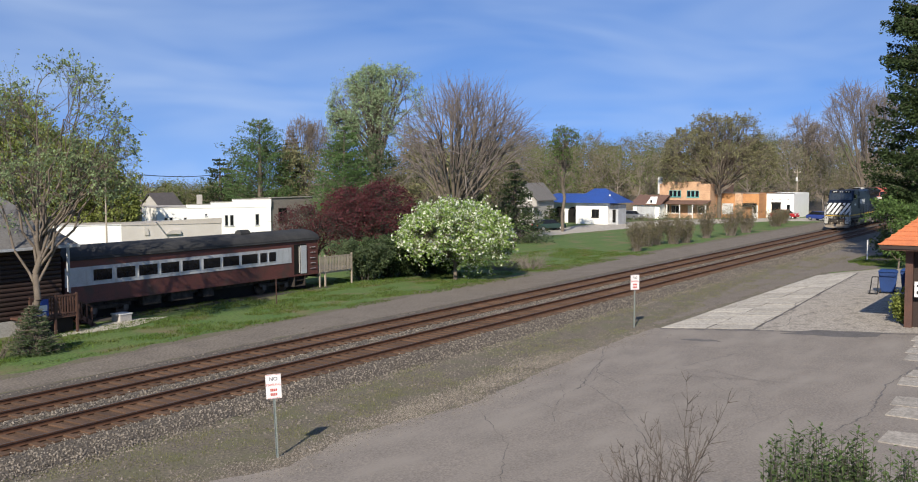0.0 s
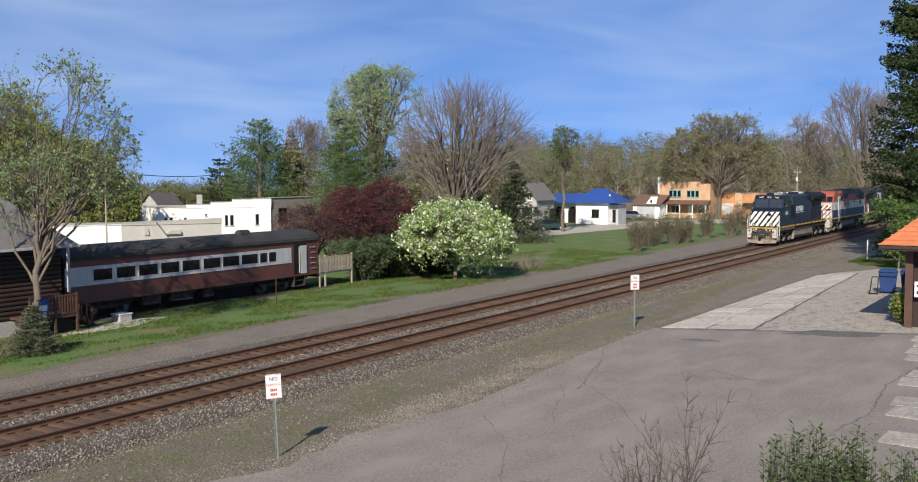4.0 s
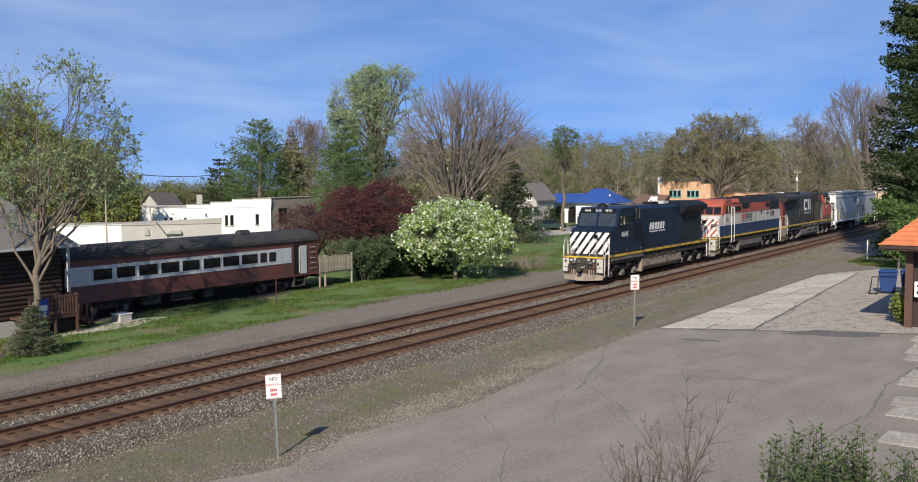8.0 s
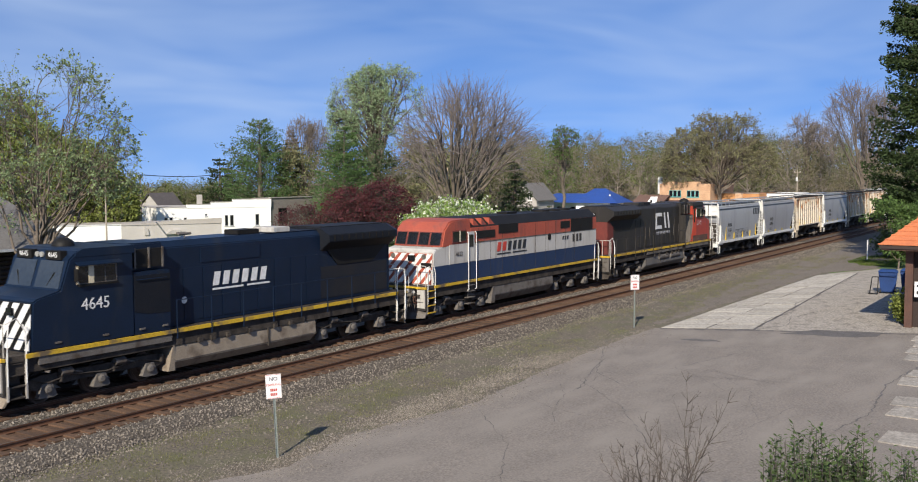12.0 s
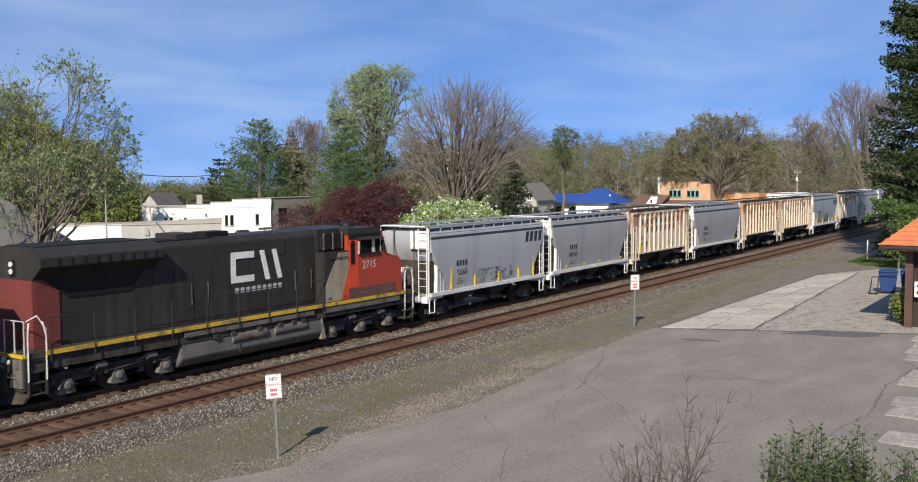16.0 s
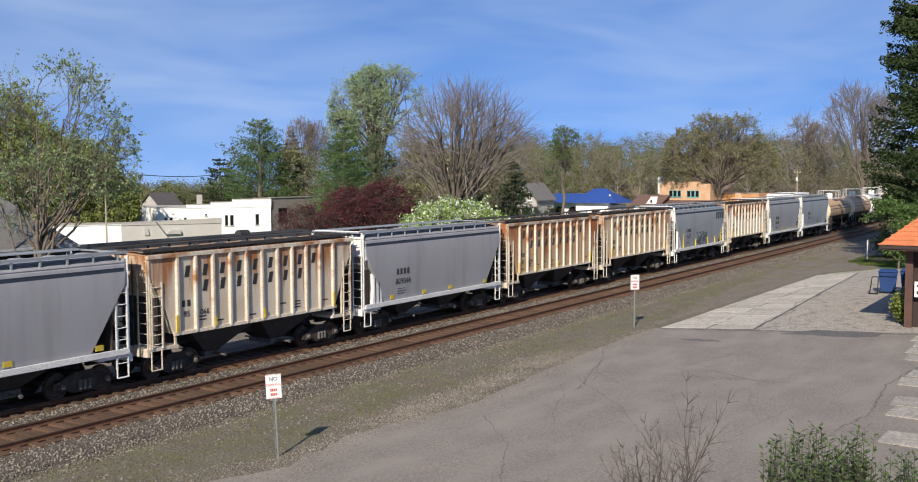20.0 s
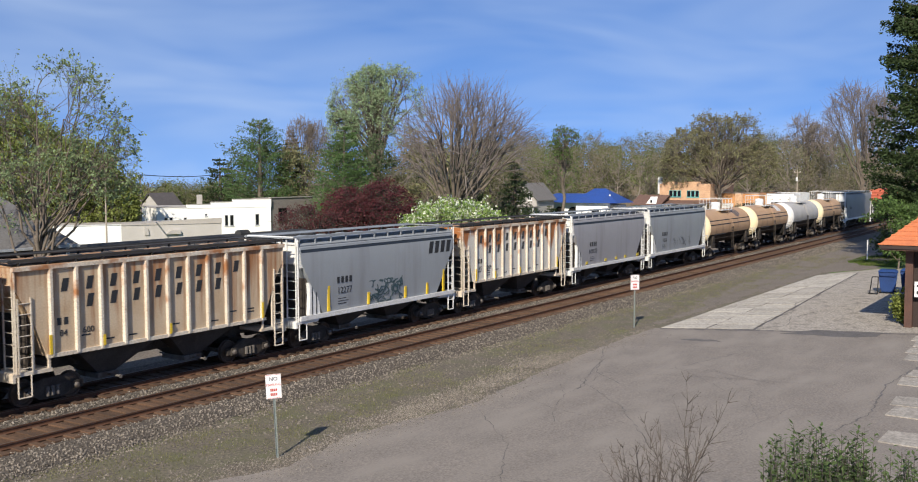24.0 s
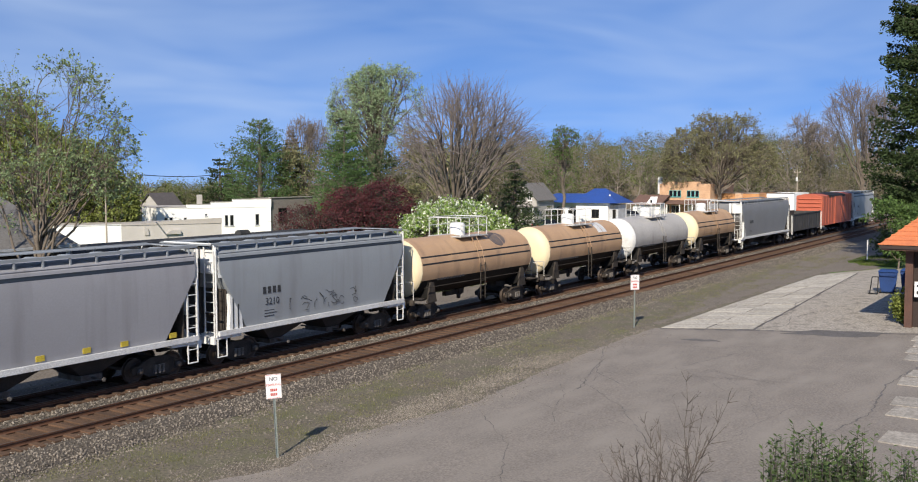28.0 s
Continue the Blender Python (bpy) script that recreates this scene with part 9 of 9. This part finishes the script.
conifer(91.0, 11.9, 42.0, 6.2, dark_needle, "tall dark spruce beside the railway", 44, 54, 11, needle=0.32, density=380, droop=1.1, first=0.16, taper=0.52, aspect=0.4, fluff=0.1)
tree(84.0, 13.9, 5.5, 2.3, fresh_green, "fresh green young tree below the spruce", 45, trunk_r=0.08, density=15, leaf_size=0.2, spread=0.45, first=0.1, limbs=12, forks=(4, 4), up=0.6)
shrub(95.5, 15.9, 2.2, 1.5, juniper, "dark green juniper below the spruce", 46, 40, 10, 0.22, spread=0.25, up=0.6)
conifer(25.4, 38.3, 2.25, 1.15, juniper, "small bushy juniper at the lawn's edge", 50, 18, 14, needle=0.12, density=40, droop=0.1, name="juniper", category="shrub")
shrub(23.9, 38.6, 0.9, 0.5, None, "dry brown bush beside the juniper", 51, 16)
for k, (x, y, h, r) in enumerate(((56.4, 44.9, 2.8, 1.5), (58.6, 44.6, 2.5, 1.5), (60.2, 43.6, 2.0, 1.2), (62.5, 42.8, 1.7, 1.4))):
    shrub(x, y, h, r, dark_needle if k else juniper, "dense dark evergreen bush by the coach deck", 60 + k, 46, 16, 0.16, "evergreen_bush", 0.16, up=1.5)
for k, (x, y, h, r) in enumerate(((90.1, 38.4, 2.3, 1.0), (96.5, 40.4, 1.7, 2.0), (99.9, 40.4, 2.3, 1.9), (101.6, 39.2, 2.2, 1.6), (104.0, 38.7, 2.2, 1.3), (112.6, 39.4, 2.9, 1.1), (118.2, 38.3, 2.7, 1.4), (124.9, 38.5, 2.7, 1.5), (141.6, 39.6, 1.7, 1.6), (150, 41.0, 1.4, 1.5))):
    shrub(x, y, h * 1.28, r * 0.9, brush, "thin brownish brush growing beside the service road", 70 + k, 64, 3, 0.11, "brush", 0.16, wood=twig, up=4.0)
for k, (x, y, h, r) in enumerate(((69.4, 38.6, 1.4, 1.4), (67.4, 39.9, 1.1, 1.6), (71.5, 39.5, 1.0, 1.2))):
    shrub(x, y, h, r, None, "pile of cut bare branches in the grass", 90 + k, 40, name="branch_pile", wood=twig, up=0.25, category="branches")
tree(73.5, 104.0, 11.4, 6.0, spring_green, "green tree behind the low white shop", 49, trunk_r=0.25, density=20, leaf_size=0.28, spread=0.8, limbs=12, up=0.6, first=0.12)
dark_twig = material("dark_twig", (0.1, 0.082, 0.066), 0.95, second=(0.07, 0.058, 0.048), scale=2, fine=20, bump=0)
# shrubs under the camera
def sapling(x, y, seed, rods, height, reach, label):
    """Thin bare rods from one stool, each with alternate side shoots."""
    rng = np.random.default_rng(seed)
    segs = []

    def rod(p, d, length, r, depth):
        n = 7 if depth == 0 else 4
        for i in range(n):
            d = d + rng.normal(size=3) * 0.09
            d[2] += 0.03
            d = d / np.linalg.norm(d)
            q = p + d * length / n
            segs.append((p, q, r * (1 - 0.8 * i / n), r * (1 - 0.8 * (i + 1) / n)))
            if depth < 2 and i > 0:
                for g in range(3 if depth == 0 else 1):
                    v = d + rng.normal(size=3) * 0.5
                    rod(q, v / np.linalg.norm(v), length * rng.uniform(0.16, 0.36) * (1.15 - i / n), r * 0.5, depth + 1)
            p = q
    for k in range(rods):
        w = 2.4 * k + rng.uniform(-0.4, 0.4)
        out = reach * rng.uniform(0.15, 1.0)
        d = np.array([math.cos(w) * out, math.sin(w) * out, height])
        rod(np.array([math.cos(w) * 0.12, math.sin(w) * 0.12, -0.05]), d / np.linalg.norm(d), np.linalg.norm(d) * rng.uniform(0.7, 1.0), 0.016, 0)
    root = thing("bare_shrub", (x, y, 0), label, "shrub")
    part("stem_work", tubes_mesh("stem_work", segs, dark_twig, 4), None, root)


def leafy_bush(x, y, seed, shoots, height, reach, leaves, label):
    """Upright leafy shoots: pairs of pointed leaves along each one."""
    rng = np.random.default_rng(seed)
    segs, V, F = [], [], []
    for k in range(shoots):
        w, out = rng.uniform(0, 6.3), reach * math.sqrt(rng.uniform(0, 1))
        p = np.array([math.cos(w) * out * 0.5, math.sin(w) * out * 0.5, -0.05])
        top = height * (1 - 0.1 * (out / reach) ** 2) * rng.uniform(0.84, 1.03)
        e = np.array([math.cos(w) * out, math.sin(w) * out, top])
        bow = rng.normal(size=3) * 0.08
        pts = [p + (e - p) * t + bow * math.sin(3.14 * t) for t in np.linspace(0, 1, 9)]
        for i in range(8):
            segs.append((pts[i], pts[i + 1], 0.012 - 0.0012 * i, 0.0108 - 0.0012 * i))
        for i in range(leaves):
            t = 1 - 0.55 * (i + rng.uniform(0, 1)) / leaves
            j = min(int(t * 8), 7)
            o = pts[j] + (pts[j + 1] - pts[j]) * (t * 8 - j)
            a = rng.uniform(0, 6.3)
            d = np.array([math.cos(a), math.sin(a), rng.uniform(0.0, 0.9)])
            d /= np.linalg.norm(d)
            side = np.cross(d, [0, 0, 1.0])
            side /= np.linalg.norm(side)
            up = np.cross(side, d)
            L = rng.uniform(0.06, 0.11)
            off = o + d * rng.uniform(0.0, 0.05)
            b = len(V)
            V += [off, off + d * L * 0.45 + side * L * 0.24 + up * 0.006, off + d * L, off + d * L * 0.45 - side * L * 0.24 + up * 0.006, off + d * L * 0.45]
            F += [(b, b + 1, b + 4), (b + 1, b + 2, b + 4), (b + 2, b + 3, b + 4), (b + 3, b, b + 4)]
    root = thing("leafy_shrub", (x, y, 0), label, "shrub")
    part("stem_work", tubes_mesh("stem_work", segs, dark_twig, 4), None, root)
    part("crown", raw_mesh("crown", np.array(V), np.array(F), shrub_green), None, root)


sapling(19.15, 7.05, 101, 5, 3.7, 0.55, "tall bare brown shrub at the lot's near edge")
sapling(18.7, 7.7, 102, 12, 2.5, 1.7, "spreading bare brown shrub at the lot's near edge")
sapling(18.3, 7.2, 108, 10, 2.4, 1.2, "low bare brown shrub at the lot's near edge")
leafy_bush(14.08, 3.4, 104, 150, 4.14, 0.7, 64, "tall green leafy shrub below the camera")
leafy_bush(14.4, 2.8, 105, 50, 4.08, 0.36, 60, "green leafy shrub below the camera")
leafy_bush(14.3, 2.25, 106, 60, 4.0, 0.3, 60, "slim green leafy shrub below the camera")
shrub(54.2, 8.25, 2.1, 0.55, spring_green, "green climbing shrub at the depot corner", 107, 30, 10, 0.18, spread=0.15)

# ---- far woods ----
def woods(name, spots, label, leaf, seed, scale=1.0):
    """Many far trees in one mesh: trunks and limbs, twigs and thin leaf."""
    rng = np.random.default_rng(seed)
    kinds = []
    for k in range(6):
        big, small, tips = grow(np.random.default_rng(seed * 10 + k), 15, 4.6, 0.24, first=0.14, limbs=9, forks=(4, 3), up=0.9)
        kinds.append((big + small, np.array(tips)))
    V, F, M, base = [], [], [], 0
    for i, (x, y, h) in enumerate(spots):
        segs, tips = kinds[i % 6]
        s, w = h / 15.0, rng.uniform(0, 6.3)
        R = np.array([[math.cos(w), -math.sin(w), 0], [math.sin(w), math.cos(w), 0], [0, 0, 1]]) * s
        o = np.array([x, y, ground_z(x, y) - 0.2])
        P = np.array([q[0] for q in segs]) @ R.T + o
        Q = np.array([q[1] for q in segs]) @ R.T + o
        r0 = np.array([max(q[2] * s, 0.035) for q in segs])[:, None]
        a = np.array([math.sin(0.5), -math.cos(0.5), 0])
        b = np.array([math.cos(0.5) * 0.4, math.sin(0.5) * 0.4, 0.9])
        vv = np.stack([P + a * r0, P - a * r0 * 0.5 + b * r0, P - a * r0 * 0.5 - b * r0, Q + a * r0 * 0.6, Q - a * r0 * 0.3 + b * r0 * 0.6, Q - a * r0 * 0.3 - b * r0 * 0.6], 1).reshape(-1, 3)
        n = len(segs)
        ff = np.concatenate([(np.arange(n) * 6)[:, None] + np.array([f]) for f in ((0, 1, 4, 3), (1, 2, 5, 4), (2, 0, 3, 5))]) + base
        V.append(vv), F.append(ff), M.append(np.zeros(len(ff), int))
        base += len(vv)
        m = 1150
        T = tips[rng.integers(0, len(tips), m)] @ R.T + o + rng.normal(size=(m, 3)) * 0.6
        d = rng.normal(size=(m, 3))
        d /= np.linalg.norm(d, axis=1, keepdims=True)
        e = np.cross(d, rng.normal(size=(m, 3)))
        e /= np.linalg.norm(e, axis=1, keepdims=True)
        q = rng.uniform(0.09, 0.2, (m, 1))
        vv = np.stack([T - d * q, T + e * q * 0.6, T + d * q, T - e * q * 0.6], 1).reshape(-1, 3)
        V.append(vv), F.append((np.arange(m) * 4)[:, None] + np.array([[0, 1, 2, 3]]) + base), M.append(np.full(m, 1 + i % (len(leaf)), int))
        base += len(vv)
    me = raw_mesh(name, np.concatenate(V), np.concatenate(F), twig)
    for l in leaf:
        me.materials.append(l)
    me.polygons.foreach_set("material_index", np.concatenate(M).astype(np.int32))
    return tagged(new(name, me), label, "woods", kind="stuff")


rng = np.random.default_rng(77)
spots = []
for k in range(300):
    a = radians(rng.uniform(8.5, 36))
    d = rng.uniform(185, 330) if a > radians(13) else rng.uniform(225, 330)
    x, y = d * math.cos(a), d * math.sin(a)
    if x < 182 and y < 70 or y < 44:
        continue
    spots.append((x, y, rng.uniform(8, 13)))
woods("far_woods", spots, "brown and olive spring woods on the rise", [wood_olive, wood_green, wood_olive, brush, wood_green], 5)
spots = []
for k in range(80):
    a = radians(rng.uniform(40, 64))
    d = rng.uniform(150, 240)
    spots.append((d * math.cos(a), d * math.sin(a), rng.uniform(4, 6.6)))
for k in range(46):
    a = radians(rng.uniform(45.0, 53.0))
    d = rng.uniform(190, 260)
    spots.append((d * math.cos(a), d * math.sin(a), rng.uniform(5.0, 7.6)))
woods("far_trees", spots, "low distant trees beyond the white hall", [wood_olive, wood_green], 6)
spots = []
for k in range(22):
    a = radians(rng.uniform(25, 42))
    d = rng.uniform(112, 150)
    x, y = d * math.cos(a), d * math.sin(a)
    if y > 78:
        spots.append((x, y, rng.uniform(8, 12)))
woods("tree_belt", spots, "mixed trees behind the buildings", [wood_olive, wood_green, juniper], 7)

# ---- railway ties ----
tie_mesh = Shape().box(-0.115, -1.3, 0.0, 0.115, 1.3, 0.155, 0.012).mesh("tie", tie_wood)
plate_mesh = Shape().box(-0.09, -0.17, 0.15, 0.09, 0.17, 0.165).mesh("tie_plate", rail_steel)
rng = random.Random(31)
for tname in ("track_near", "track_far"):
    tr = bpy.data.objects[tname]
    rest = Shape()
    x, k = -20.0, 0
    while x < 210:
        off = rng.uniform(-0.06, 0.06)
        if 12 < x < 84:
            part("tie", tie_mesh, None, tr, at=pose(x, off, 0.0, 0, 0, rng.uniform(-1.2, 1.2)))
        else:
            rest.box(x - 0.115, -1.3 + off, 0.0, x + 0.115, 1.3 + off, 0.155)
        x += 0.545
    tagged(part("far_ties", rest, tie_wood, tr), kind="stuff")
motions()
